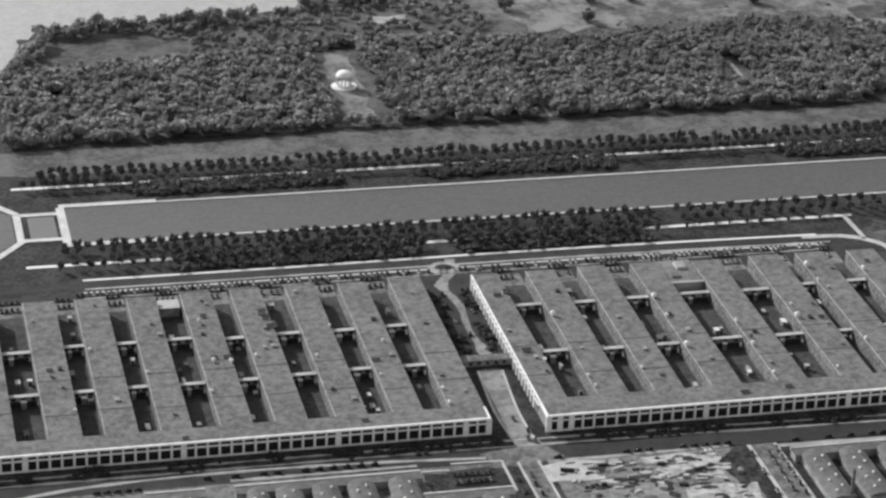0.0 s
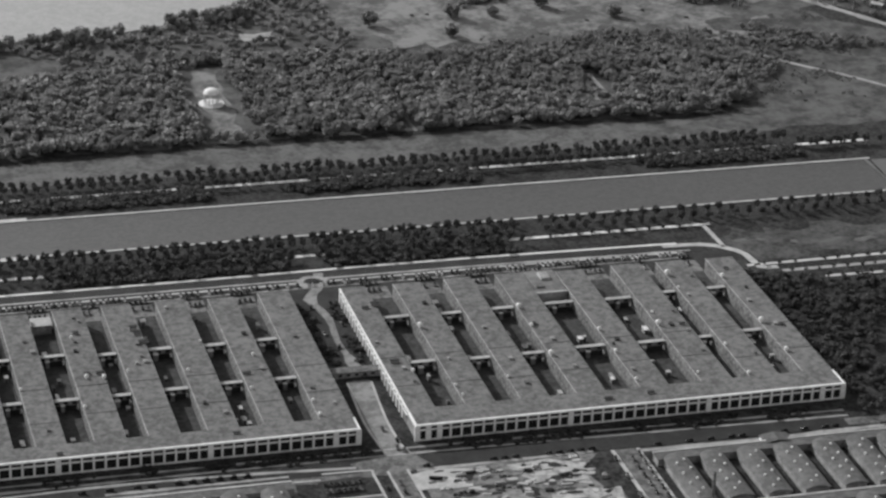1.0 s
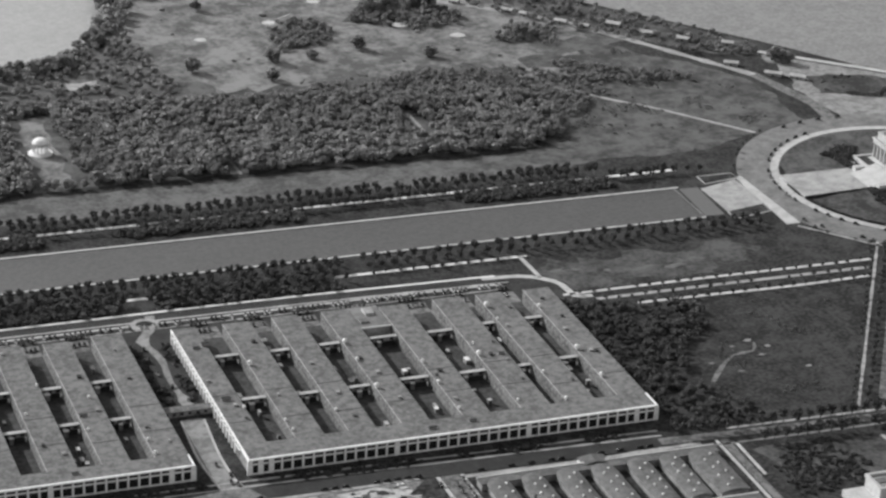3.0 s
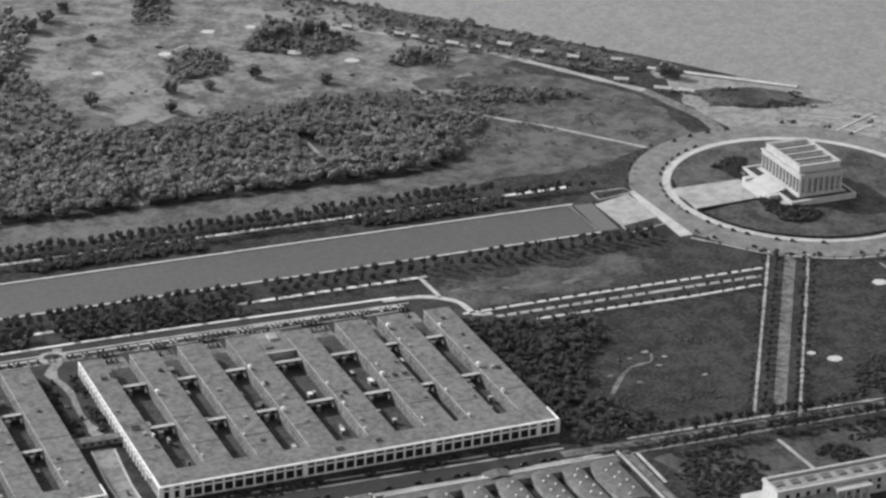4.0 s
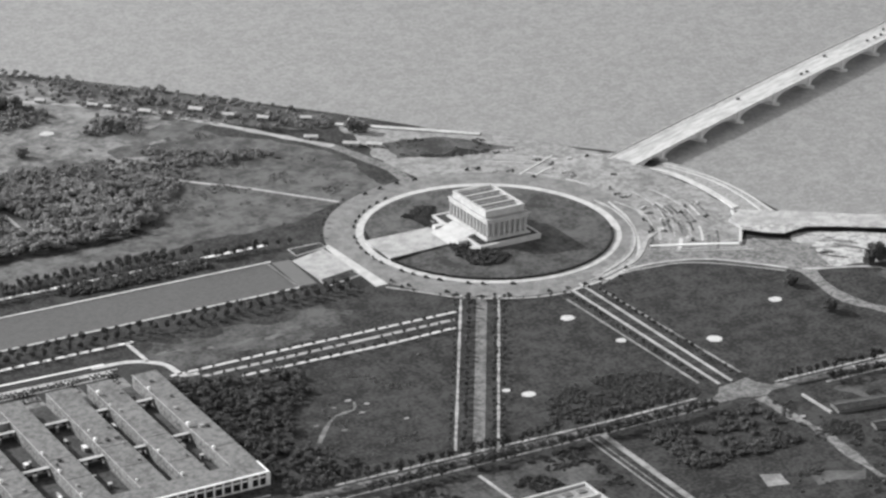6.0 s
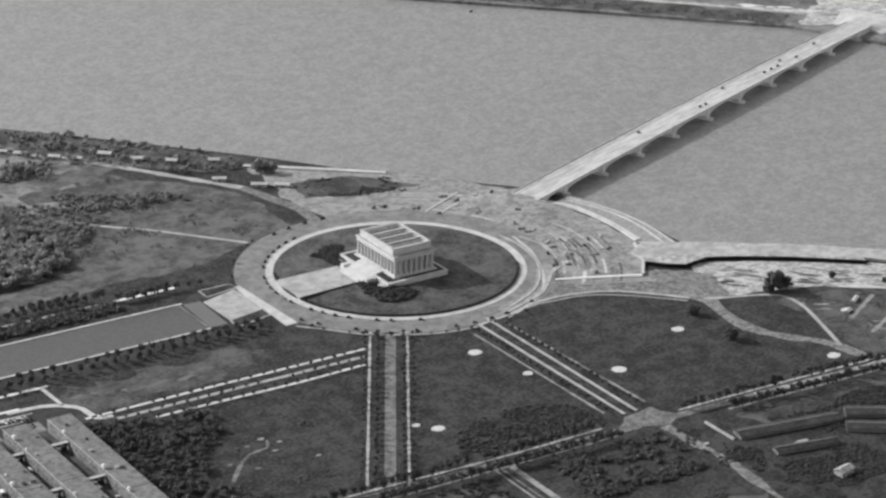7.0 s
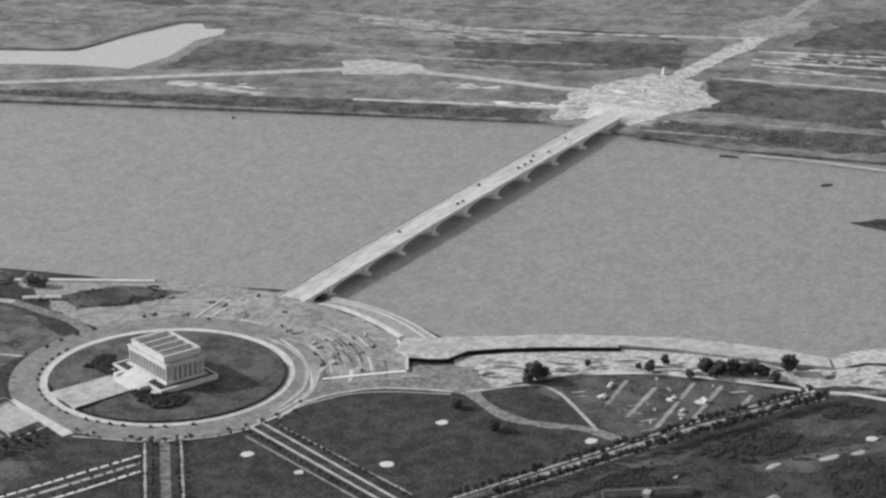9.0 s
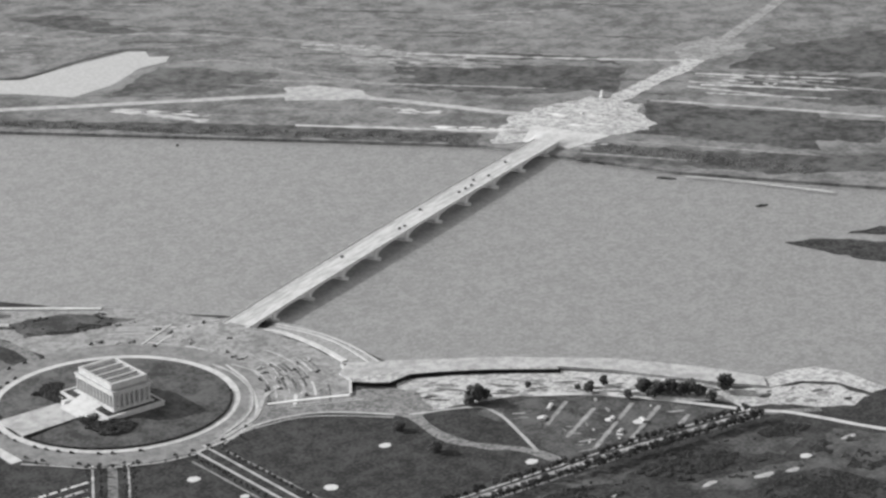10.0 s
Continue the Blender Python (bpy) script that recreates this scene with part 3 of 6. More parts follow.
def sweep(x0, x1, y0, y1, low, high, n=48):
    """A beam along x whose underside and top follow two curves."""
    bm = bmesh.new()
    rows = []
    for i in range(n + 1):
        x = x0 + (x1 - x0) * i / n
        rows.append([bm.verts.new(c) for c in ((x, y0, low(x)), (x, y0, high(x)), (x, y1, high(x)), (x, y1, low(x)))])
    for a, b in zip(rows, rows[1:]):
        for j in range(4):
            bm.faces.new((a[j], a[(j + 1) % 4], b[(j + 1) % 4], b[j]))
    bm.faces.new(rows[0])
    bm.faces.new(rows[-1])
    bmesh.ops.recalc_face_normals(bm, faces=bm.faces)
    return bm


def arch_bridge():
    """Built along its own x axis from the near abutment."""
    ob = thing("arch_bridge", "long pale granite bridge of nine low arches over the river", "bridge", B_NEAR.x, B_NEAR.y, 0, turn=B_TURN)
    half, n, first = 13.4, 9, 34.0
    span = (B_LEN - first - 16) / n

    def under(x0, x1):
        crown = deck_z((x0 + x1) / 2) - 1.6
        return lambda x: -2.4 + (crown + 2.4) * max(0.0, 1 - ((2 * x - x0 - x1) / (x1 - x0)) ** 2) ** 0.4

    def road_bed(x):
        return deck_z(x) - 1.0

    for k in range(n):
        x0, x1 = first + k * span + 2.2, first + (k + 1) * span - 2.2
        part("arch", sweep(x0, x1, -half, half, under(x0, x1), road_bed, 20), GRANITE, ob, "low granite arch")
    part("arch", sweep(6, first - 2.6, -half, half, under(6, first - 2.6), road_bed, 14), GRANITE, ob, "small granite land arch")
    for k in range(n + 1):
        x = first + k * span
        z = deck_z(x)
        bm = box(x - 2.3, -half - 0.2, -8, x + 2.3, half + 0.2, z - 1.0)
        for s in (-1, 1):
            add_slab(bm, [(x - 2.6, s * (half + 0.2)), (x - 1.0, s * (half + 5.2)), (x + 1.0, s * (half + 5.2)), (x + 2.6, s * (half + 0.2))], -8, -0.4)
            add_box(bm, x - 2.0, s * (half + 0.5) - 0.5, -0.4, x + 2.0, s * (half + 0.5) + 0.5, z + 0.2)
        part("pier", bm, COPING, ob, "granite pier with pointed cutwaters")
    part("abutment", box(-4, -14.5, -8, 6, 14.5, BRIDGE_END - 1.0), GRANITE, ob)
    part("abutment", box(first + n * span + 2.7, -14, -8, B_LEN + 12, 14, BRIDGE_END - 1.0), GRANITE, ob)
    part("deck", sweep(-6, B_LEN + 14, -half - 0.4, half + 0.4, road_bed, lambda x: deck_z(x) - 0.3), COPING, ob)
    part("roadway", sweep(-6, B_LEN + 14, -9.2, 9.2, lambda x: deck_z(x) - 0.3, deck_z), BRIDGE_ROAD, ob, "pale concrete roadway with wheel marks")
    for s in (-1, 1):
        part("sidewalk", sweep(-6, B_LEN + 14, s * 11.2 - 2.0, s * 11.2 + 2.0, lambda x: deck_z(x) - 0.3, lambda x: deck_z(x) + 0.25), PAVING, ob)
        wall = part("parapet", sweep(-4, B_LEN + 10, s * 13.4 - 0.25, s * 13.4 + 0.25, lambda x: deck_z(x) - 0.3, lambda x: deck_z(x) + 0.95), MARBLE, ob, "pale stone balustrade")
        for k in range(n + 1):
            x = first + k * span
            part("parapet_block", box(x - 2.2, s * 13.4 - 0.5, deck_z(x) - 0.2, x + 2.2, s * 13.4 + 0.5, deck_z(x) + 1.3, bevel=0.1), MARBLE, wall)
    return ob


arch_bridge()


def ramp_height(x, y):
    """The plaza's gentle rise towards the bridge end."""
    out = Vector((B_NEAR.x, B_NEAR.y)).normalized()
    along_it, across = x * out.x + y * out.y, -x * out.y + y * out.x
    t = min(1.0, max(0.0, (math.hypot(x, y) - 128) / 50))
    g = max(0.0, math.cos(min(1.0, max(0.0, (abs(across) - 14) / 40)) * math.pi / 2)) ** 2
    return (BRIDGE_END - 0.1) * (0.35 * t + 0.65 * t * t * (3 - 2 * t)) * g if along_it > 0 else 0.0


def bridge_ramp():
    bm = bmesh.new()
    mid = math.degrees(math.atan2(B_NEAR.y, B_NEAR.x))
    rows = []
    for i in range(13):
        r = 127 + i * 56 / 12
        rows.append([bm.verts.new((x, y, ramp_height(x, y) + 0.03 + 0.12 * (i > 0))) for x, y in [(r * math.cos(radians(mid + a)), r * math.sin(radians(mid + a))) for a in range(-21, 22, 3)]])
    for a, b in zip(rows, rows[1:]):
        for k in range(len(a) - 1):
            bm.faces.new((a[k], a[k + 1], b[k + 1], b[k]))
    bmesh.ops.recalc_face_normals(bm, faces=bm.faces)
    skirt = bmesh.ops.extrude_edge_only(bm, edges=[e for e in bm.edges if e.is_boundary])
    for v in skirt["geom"]:
        if isinstance(v, bmesh.types.BMVert):
            v.co.z = -5
    structure("bridge_ramp", bm, EARTH, "gentle ramp of pale earth up to the bridge", "ramp")


bridge_ramp()


def far_ramp():
    """Fill that carries the far plaza up to the bridge deck."""
    bm = bmesh.new()
    rows = []
    for i in range(15):
        u = i * 60 / 14
        t = 1 - u / 60
        rise = t * t * (3 - 2 * t)
        row = []
        for v, k in ((-46, 0), (-34, 0.2), (-24, 0.7), (-15, 1), (0, 1), (15, 1), (24, 0.7), (34, 0.2), (46, 0)):
            row.append(bm.verts.new((B_LEN + 8 + u, v * (0.6 + 0.4 * u / 60), BRIDGE_END * rise * k + 0.36)))
        rows.append(row)
    for a, b in zip(rows, rows[1:]):
        for k in range(8):
            bm.faces.new((a[k], b[k], b[k + 1], a[k + 1]))
    bmesh.ops.recalc_face_normals(bm, faces=bm.faces)
    skirt = bmesh.ops.extrude_edge_only(bm, edges=[e for e in bm.edges if e.is_boundary])
    for v in skirt["geom"]:
        if isinstance(v, bmesh.types.BMVert):
            v.co.z = -2
    ob = structure("far_ramp", bm, PAVING, "broad ramp of pale earth at the far bridge end", "ramp")
    ob.matrix_basis = pose(B_NEAR.x, B_NEAR.y, 0, 0, 0, B_TURN)


far_ramp()

# ---- walks, kerbs and bare ground ----


def walk_strip(name, line, width, label, mat=None, z1=0.16, curve=True, ragged=0.08):
    return road(name, smooth_line(line) if curve and len(line) > 2 else smooth_line(line, 6), width, mat or PATHWAY, label, z1, "path", ragged)


for d in (-15.3, 11.8):
    walk_strip("path_diagonal", offset(bacon, d), 1.8, "pale gravel walk beside the diagonal avenue", SPOIL, ragged=0.3)
for x, w in ((5.2, 2.6), (-6.0, 2.6)):
    walk_strip("path_north_lane", [(x, 118), (x * 0.9, 306)], w, "pale lane of the north avenue")
for x, w in ((17.5, 1.8), (-14.0, 1.8)):
    walk_strip("path_north_outer", [(x, 138), (x + (-1.5 if x > 0 else -4.5), 298)], w, "narrow pale walk beside the north avenue", EARTH, ragged=0.4)
ground_patch("crossing_north", [(-18, 309), (-17, 317), (-26, 325), (-14, 335), (3, 330), (18, 321), (9, 309)], ROAD, "pale widened street crossing", 0.15, "road", swing=2.5)
walk_strip("path_lawn_south", [(318, 118), (263, 117.5), (216, 117.5), (98, 118.5)], 2.6, "pale gravel walk beside a row of young trees", COPING)
walk_strip("path_lawn_north", [(276, 141), (225, 142), (166, 143.5), (112, 142)], 2.6, "pale gravel walk beside a row of young trees", COPING)
walk_strip("lane_lawn", [(300, 129), (216, 129), (104, 130)], 3.4, "narrow grey park lane", PATHWAY)
walk_strip("path_pool_south", [(820, -56.5), (160, -57)], 3.2, "pale gravel walk under the trees by the pool", WHITE)
walk_strip("path_pool_north", [(820, 55), (318, 55.5)], 3.0, "pale gravel walk under the trees by the pool", WHITE)
walk_strip("path_gate", [(323, 57), (322, 90)], 3.0, "short pale path to the back road", PAVING)
walk_strip("path_end_curve", [(360, 82), (335, 84), (322, 91), (313, 102), (311, 121), (300, 123)], 4.5, "curved pale end of the back road", PAVING)
walk_strip("kerb_back_road", [(790, 76.5), (675, 77), (506, 76.5), (350, 80)], 2.0, "pale kerb walk of the back road", WHITE, 0.3)
walk_strip("kerb_back_road_north", [(790, 88.2), (506, 88), (345, 91)], 1.3, "pale kerb of the back road", PAVING, 0.3, ragged=0.4)
road("back_road", [(900, 83.5), (506, 83), (335, 88)], 9.5, STREET, "dark service road behind the wings", 0.1)
walk_strip("kerb_yard", [(792, 92.5), (560, 92), (440, 91.5), (350, 93)], 2.0, "pale yard kerb behind the wings", PAVING, 0.3, ragged=0.3)
walk_strip("kerb_yard", [(792, 99.5), (560, 99), (350, 100)], 1.3, "broken pale kerb of the parking yard", PATHWAY, 0.25, ragged=0.5)
ground_patch("yard_back", [(900, 93.5), (900, 121), (320, 124), (326, 95)], STREET, "dark paved yard behind the wings", 0.07, "yard")
ground_patch("drive_loop", [(583 + 10 * math.cos(k * 0.393), 92 + 8 * math.sin(k * 0.393)) for k in range(16)], PATHWAY, "pale gravel loop of the drive", 0.31, "road", swing=0.6)
ground_patch("drive_island", [(583 + 5.5 * math.cos(k * 0.393), 91 + 3.8 * math.sin(k * 0.393)) for k in range(16)], TANGLE, "dark planted island in the drive", 0.45, "bed")
# the lane between the two blocks
ground_patch("lane_blocks", [(594, 218), (581, 218), (584, 265), (583.5, 286), (579, 304), (594, 304), (594, 286), (596, 262)], EARTH, "pale worn lane between two office blocks", 0.12, "road")
ground_patch("yard_blocks", [(601, 116), (601, 206), (577, 206), (577, 116)], STREET, "dark planted yard between two blocks", 0.09, "yard")
walk_strip("path_blocks", [(577, 80), (582, 100), (590, 114), (585, 140), (587, 170), (584, 204)], 5.8, "winding pale drive between two blocks", EARTH, 0.2, ragged=0.5)
for x in (579.5, 595):
    walk_strip("kerb_lane", [(x + (1.0 if x < 590 else -1), 220), (x + (4 if x < 590 else 1), 265), (x + (3 if x < 590 else -1.5), 300)], 1.2, "pale kerb of the lane", PAVING, 0.3)
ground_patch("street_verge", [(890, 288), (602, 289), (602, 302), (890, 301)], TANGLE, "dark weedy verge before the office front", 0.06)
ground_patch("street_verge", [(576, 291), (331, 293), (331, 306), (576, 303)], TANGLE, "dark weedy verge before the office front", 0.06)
ground_patch("crossing_lane", [(576, 302), (596, 302), (613, 309), (607, 321), (592, 320), (572, 317)], ROAD, "worn pale crossing at the end of the lane", 0.19, "road", swing=2)
ground_patch("hut_forecourt", [(855, 316), (810, 309), (743, 306), (675, 308), (612, 313), (604, 322), (646, 322), (646, 345), (855, 345)], ROAD, "worn forecourt before the huts", 0.09, "yard", swing=1.5)
ground_patch("car_lot", [(635, 321), (612, 320.5), (611, 338), (635, 337)], STREET, "dark car lot beside the huts", 0.13, "yard", swing=0.8)
walk_strip("kerb_lot", [(649, 319.3), (633, 319.8)], 1.3, "pale kerb before the car lot", PAVING, 0.3)
walk_strip("kerb_lot", [(631, 314), (607, 315), (605, 319), (604.5, 345)], 1.4, "pale kerb before the car lot", PAVING, 0.3)
# street verges
for y, w in ((299.5, 1.4), (305.5, 1.6)):
    walk_strip("kerb_street", [(890, y - 5), (600, y - 4), (336, y + 3)], w, "broken pale kerb of the street", PATHWAY, 0.22, ragged=0.6)
for line, w in (([(850, 314), (810, 307), (743, 304), (675, 306), (612, 311)], 2.2), ([(582, 319.5), (486, 319)], 2.0), ([(462, 323), (398, 324), (318, 323)], 3.0), ([(742, 312.5), (648, 313)], 2.2)):
    walk_strip("pavement_huts", line, w, "pale pavement before the huts", PATHWAY, 0.2, ragged=0.4)
walk_strip("pavement_street_south", [(296, 310.5), (205, 313), (110, 317), (30, 317)], 1.8, "pale street pavement with tree shadows", SPOIL, ragged=0.6)
walk_strip("pavement_street_north", [(330, 327), (222, 329), (104, 331), (27, 332)], 1.4, "pale street pavement with tree shadows", EARTH, ragged=0.6)
walk_strip("pavement_west_south", [(-30, 321), (-103, 323), (-208, 327), (-300, 333), (-372, 342)], 1.8, "pale street pavement with tree shadows", SPOIL, ragged=0.5)
walk_strip("pavement_west_north", [(-60, 338), (-132, 341), (-230, 345), (-300, 350), (-372, 360)], 1.6, "pale street pavement with tree shadows", EARTH, ragged=0.5)
walk_strip("pavement_west_middle", [(-90, 329.5), (-120, 331), (-240, 337), (-372, 351)], 5.5, "pale worn middle of the street", SPOIL, ragged=0.4)
for x, w, m in ((126, 1.4, EARTH), (121.5, 1.2, ROAD), (114, 4.6, EARTH)):
    walk_strip("lane_northwest", [(x, 332), (x + 1, 440)], w, "pale side street lane", m)
walk_strip("lane_north", [(-7, 336), (-8, 366), (-11, 396), (-8, 430), (-5, 470)], 6.5, "worn earth lane through the overgrown lot", TRACK, ragged=0.6)
for x, y, r in ((-254, 425, 5), (-184, 393, 3), (-396, 431, 5), (-295, 439, 6), (-319, 446, 5), (-70, 404, 4), (-120, 460, 5), (-12, 372, 4)):
    ground_patch("bare_patch", [(x + r * 1.6 * math.cos(k * 0.785), y + r * 0.6 * math.sin(k * 0.785)) for k in range(8)], PATHWAY, "small pale bare patch in the overgrown lot", 0.13, swing=1.5)
ground_patch("bare_slab", [(60, 427), (47, 432), (51, 446), (65, 441)], EARTH, "pale bare slab in the overgrown lot", 0.3, swing=1)
ground_patch("bare_patch", [(33, 440), (-3, 450), (6, 459), (38, 452)], SCRUB, "pale dry patch in the overgrown lot", 0.1, swing=3)
walk_strip("path_lot", [(230, 212), (236, 223), (250, 225), (265, 239), (278, 255)], 2.2, "faint pale path in the rough lot", ROAD, ragged=0.7)
for x, y, r in ((233, 209, 2.2), (233, 229, 1.8), (224, 219, 1.8), (212, 250, 1.6), (268, 232, 2), (246, 214, 1.5), (255, 246, 1.6)):
    structure("sand_patch", slab([(x + r * math.cos(a) * random.uniform(0.6, 1.6), y + r * 0.7 * math.sin(a) * random.uniform(0.7, 1.3)) for a in [k * math.pi / 7 for k in range(14)]], -0.1, 0.18), EARTH, "small patch of pale soil in the rough lot", "sand")
walk_strip("path_institute", [(212, 342), (210, 392)], 2.6, "pale path to the institute door", PATHWAY)
for x, y0, y1 in ((308, 322, 420), (298, 327, 366)):
    walk_strip("path_shed_side", [(x, y0), (x + 0.5, y1)], 2.0, "pale kerb beside the huts", PAVING)
walk_strip("lane_shed_side", [(303.5, 322), (304, 420)], 5, "grey side lane", ROAD)
# south side
walk_strip("path_field", [(172, -229), (150, -200), (127, -178), (100, -145), (71, -109)], 3.4, "pale path across the rough field", PATHWAY)
road("spur_south", smooth_line([(2, -118), (0, -150), (6, -180), (16, -222)]), 10, ROAD, "wide pale road from the circle to the shore", 0.13, "road", 0.1)
walk_strip("spur_shore", [(16, -222), (50, -275), (85, -330), (130, -390), (200, -450)], 7, "pale track along the river shore", PATHWAY, 0.12, ragged=0.3)
structure("shore_wall", band(smooth_line([(-10, -268), (-60, -226), (-104, -188)]), 5, -5, 1.2), PAVING, "pale sea wall of fresh concrete", "wall")
walk_strip("path_woods", [(309, -210), (308, -150)], 3.0, "narrow pale path through the woods", PATHWAY)
walk_strip("path_woods_wide", [(462, -185), (460, -125)], 2.2, "faint path through the woods", MEADOW)
ground_patch("clearing", [(589, -262), (570, -260), (574, -205), (576, -132), (590, -132), (594, -200)], MEADOW, "pale clearing in the woods", 0.06, swing=2.5)
ground_patch("clearing_back", [(540, -312), (516, -312), (514, -330), (538, -330)], PATHWAY, "pale clearing in the woods", 0.06, swing=2.5)
# north-west side
walk_strip("path_west_lawn", [(-20, 126), (-46, 117), (-70, 118), (-94, 122), (-120, 139), (-152, 171)], 1.6, "pale edge path of the lawn")
walk_strip("path_ring_outer", [(4, 126), (-42, 116), (-78, 88), (-106, 34), (-114, -8)], 2.2, "pale outer edge of the circle road", PAVING)
walk_strip("path_ring_outer_north", [(120, 56), (104, 74), (80, 100), (40, 122), (8, 128)], 2.0, "pale outer edge of the circle road", PATHWAY)
walk_strip("path_west_far", [(-165, 174), (-176, 180), (-198, 188), (-217, 200), (-219, 223), (-207, 262), (-195, 296)], 3.2, "pale path across the river park")
walk_strip("track_west", [(-164, 112), (-176, 128), (-168, 171), (-160, 206), (-159, 236), (-171, 262), (-187, 282), (-194, 300), (-197, 322)], 10, "broad worn earth track", TRACK, 0.1, ragged=0.35)
ground_patch("earth_quay", [(-200, 116), (-226, 124), (-290, 166), (-336, 204), (-366, 246), (-394, 292), (-402, 330), (-384, 338), (-366, 310), (-345, 290), (-330, 262), (-300, 232), (-262, 205), (-226, 192), (-185, 178), (-172, 140)], SPOIL, "bare pale earth behind the quay", 0.07, swing=2.5)
ground_patch("plot_ground", [(-206, 210), (-225, 204), (-262, 212), (-300, 240), (-326, 270), (-360, 330), (-300, 330), (-204, 324), (-200, 296), (-210, 262), (-214, 236)], WORN_LAWN, "worn ground of the garden plots", 0.06, swing=3)
ground_patch("track_shoulder", [(-158, 106), (-186, 122), (-200, 140), (-190, 176), (-166, 186), (-156, 172), (-150, 150), (-148, 130)], TRACK, "trodden ground where the track leaves the plaza", 0.085, swing=3)
rng = random.Random(60)
for k in range(70):
    x, y = rng.uniform(-345, -210), rng.uniform(214, 322)
    if not within(x, y, [(-212, 214), (-262, 216), (-322, 270), (-352, 326), (-206, 320)]):
        continue
    l, w, t = rng.uniform(2, 8), rng.uniform(0.6, 1.8), radians(rng.choice((-31, 59)) + rng.uniform(-12, 12))
    c, q = math.cos(t), math.sin(t)
    ground_patch("plot_bed", [(x + c * p * l - q * u * w, y + q * p * l + c * u * w) for p, u in ((-1, 0), (-0.3, -1), (0.6, -0.7), (1, 0.2), (0.2, 1), (-0.7, 0.7))], rng.choice((TANGLE, SCRUB, EARTH, TRACK, GRASS, SPOIL)), "small bed or bare strip in the garden plots", 0.075 + k * 0.0007, swing=1)
for a in ((-234, 262, -277, 236), (-230, 290, -285, 261), (-232, 320, -315, 273), (-262, 327, -328, 291), (-305, 334, -333, 319)):
    walk_strip("path_plot", [a[:2], a[2:]], 3.6, "pale strip path between garden plots", EARTH, ragged=0.25)
walk_strip("road_quay", [(-262, 206), (-302, 237), (-319, 258), (-331, 274), (-348, 299), (-368, 331), (-378, 348), (-394, 364), (-408, 392), (-424, 430), (-460, 500)], 5.0, "pale riverside road", PAVING)
structure("quay", slab([(-172, 72), (-190, 60), (-230, 86), (-299, 136), (-366, 199), (-407, 258), (-430, 306), (-418, 322), (-396, 294), (-346, 214), (-318, 180), (-282, 152), (-220, 108), (-171, 88)], -6, 2.4), PATHWAY, "broad pale stone river quay", "quay")
structure("quay_end", slab([(-430, 306), (-455, 306), (-480, 316), (-492, 343), (-490, 386), (-476, 384), (-470, 350), (-450, 330), (-418, 322)], -6, 0.8), SPOIL, "bare earth spit at the end of the quay", "quay")
rng = random.Random(61)
for k in range(120):
    a = rng.random()
    x, y = -205 - 175 * a + rng.uniform(-16, 16), 148 + 150 * a + rng.uniform(-14, 14) - 40 * a * (1 - a)
    l, w = rng.uniform(2.5, 11), rng.uniform(0.7, 2.6)
    t = radians(136 + rng.uniform(-20, 20))
    c, q = math.cos(t), math.sin(t)
    ground_patch("quay_patch", [(x + c * p * l - q * u * w, y + q * p * l + c * u * w) for p, u in ((-1, 0), (-0.3, -1), (0.6, -0.7), (1, 0.2), (0.2, 1), (-0.7, 0.7))], rng.choice((SCRUB, TRACK, SCRUB, WORN_LAWN, PATHWAY, SAND, EARTH, GRASS)), "patch of weeds or spoil behind the quay", 0.1 + k * 0.001, swing=1.5)
for k in range(30):
    x, y, r = rng.uniform(-468, -388), rng.uniform(322, 384), rng.uniform(1.5, 5)
    if within(x, y, [(-392, 312), (-446, 338), (-464, 352), (-468, 380), (-440, 384), (-390, 338)]):
        ground_patch("spit_patch", [(x + r * 1.5 * math.cos(b), y + r * 0.8 * math.sin(b)) for b in [j * 0.785 for j in range(8)]], rng.choice((SCRUB, TRACK, EARTH, GRASS, PAVING)), "patch of weeds or sand on the spit", 0.1 + k * 0.001, swing=2)
ground_patch("spit_earth", [(-392, 300), (-414, 318), (-446, 334), (-466, 352), (-472, 384), (-446, 396), (-424, 376), (-398, 346), (-374, 334), (-380, 312)], SPOIL, "bare pale earth behind the spit", 0.09, swing=3)
structure("quay_apron", slab([(-171, 88), (-220, 108), (-282, 152), (-317, 179), (-314, 186), (-267, 147), (-234, 125), (-213, 114), (-190, 117), (-178, 108), (-169, 97)], -1, 2.3), SPOIL, "bare earth fill between quay and retaining wall", "ground")
# The wall's black stands in for shade on the quay's landward side.
structure("retaining_wall", band([(-168, 97), (-178, 109), (-190, 118), (-213, 115), (-234, 126), (-267, 148), (-314, 187)], 1.6, -1, 3.0), QUAY_SHADE, "retaining wall behind the quay, coloured black for its shade", "wall")
structure("plaza_wall", band([(-186, 57), (-173, 86), (-153, 113)], 2.2, -4, 2.0), MARBLE, "bright new stone wall of the plaza", "wall")
walk_strip("plaza_kerb", [(-153, 112), (-117, 95), (-91, 84)], 2.2, "bright kerb of the plaza", WHITE, 0.6)
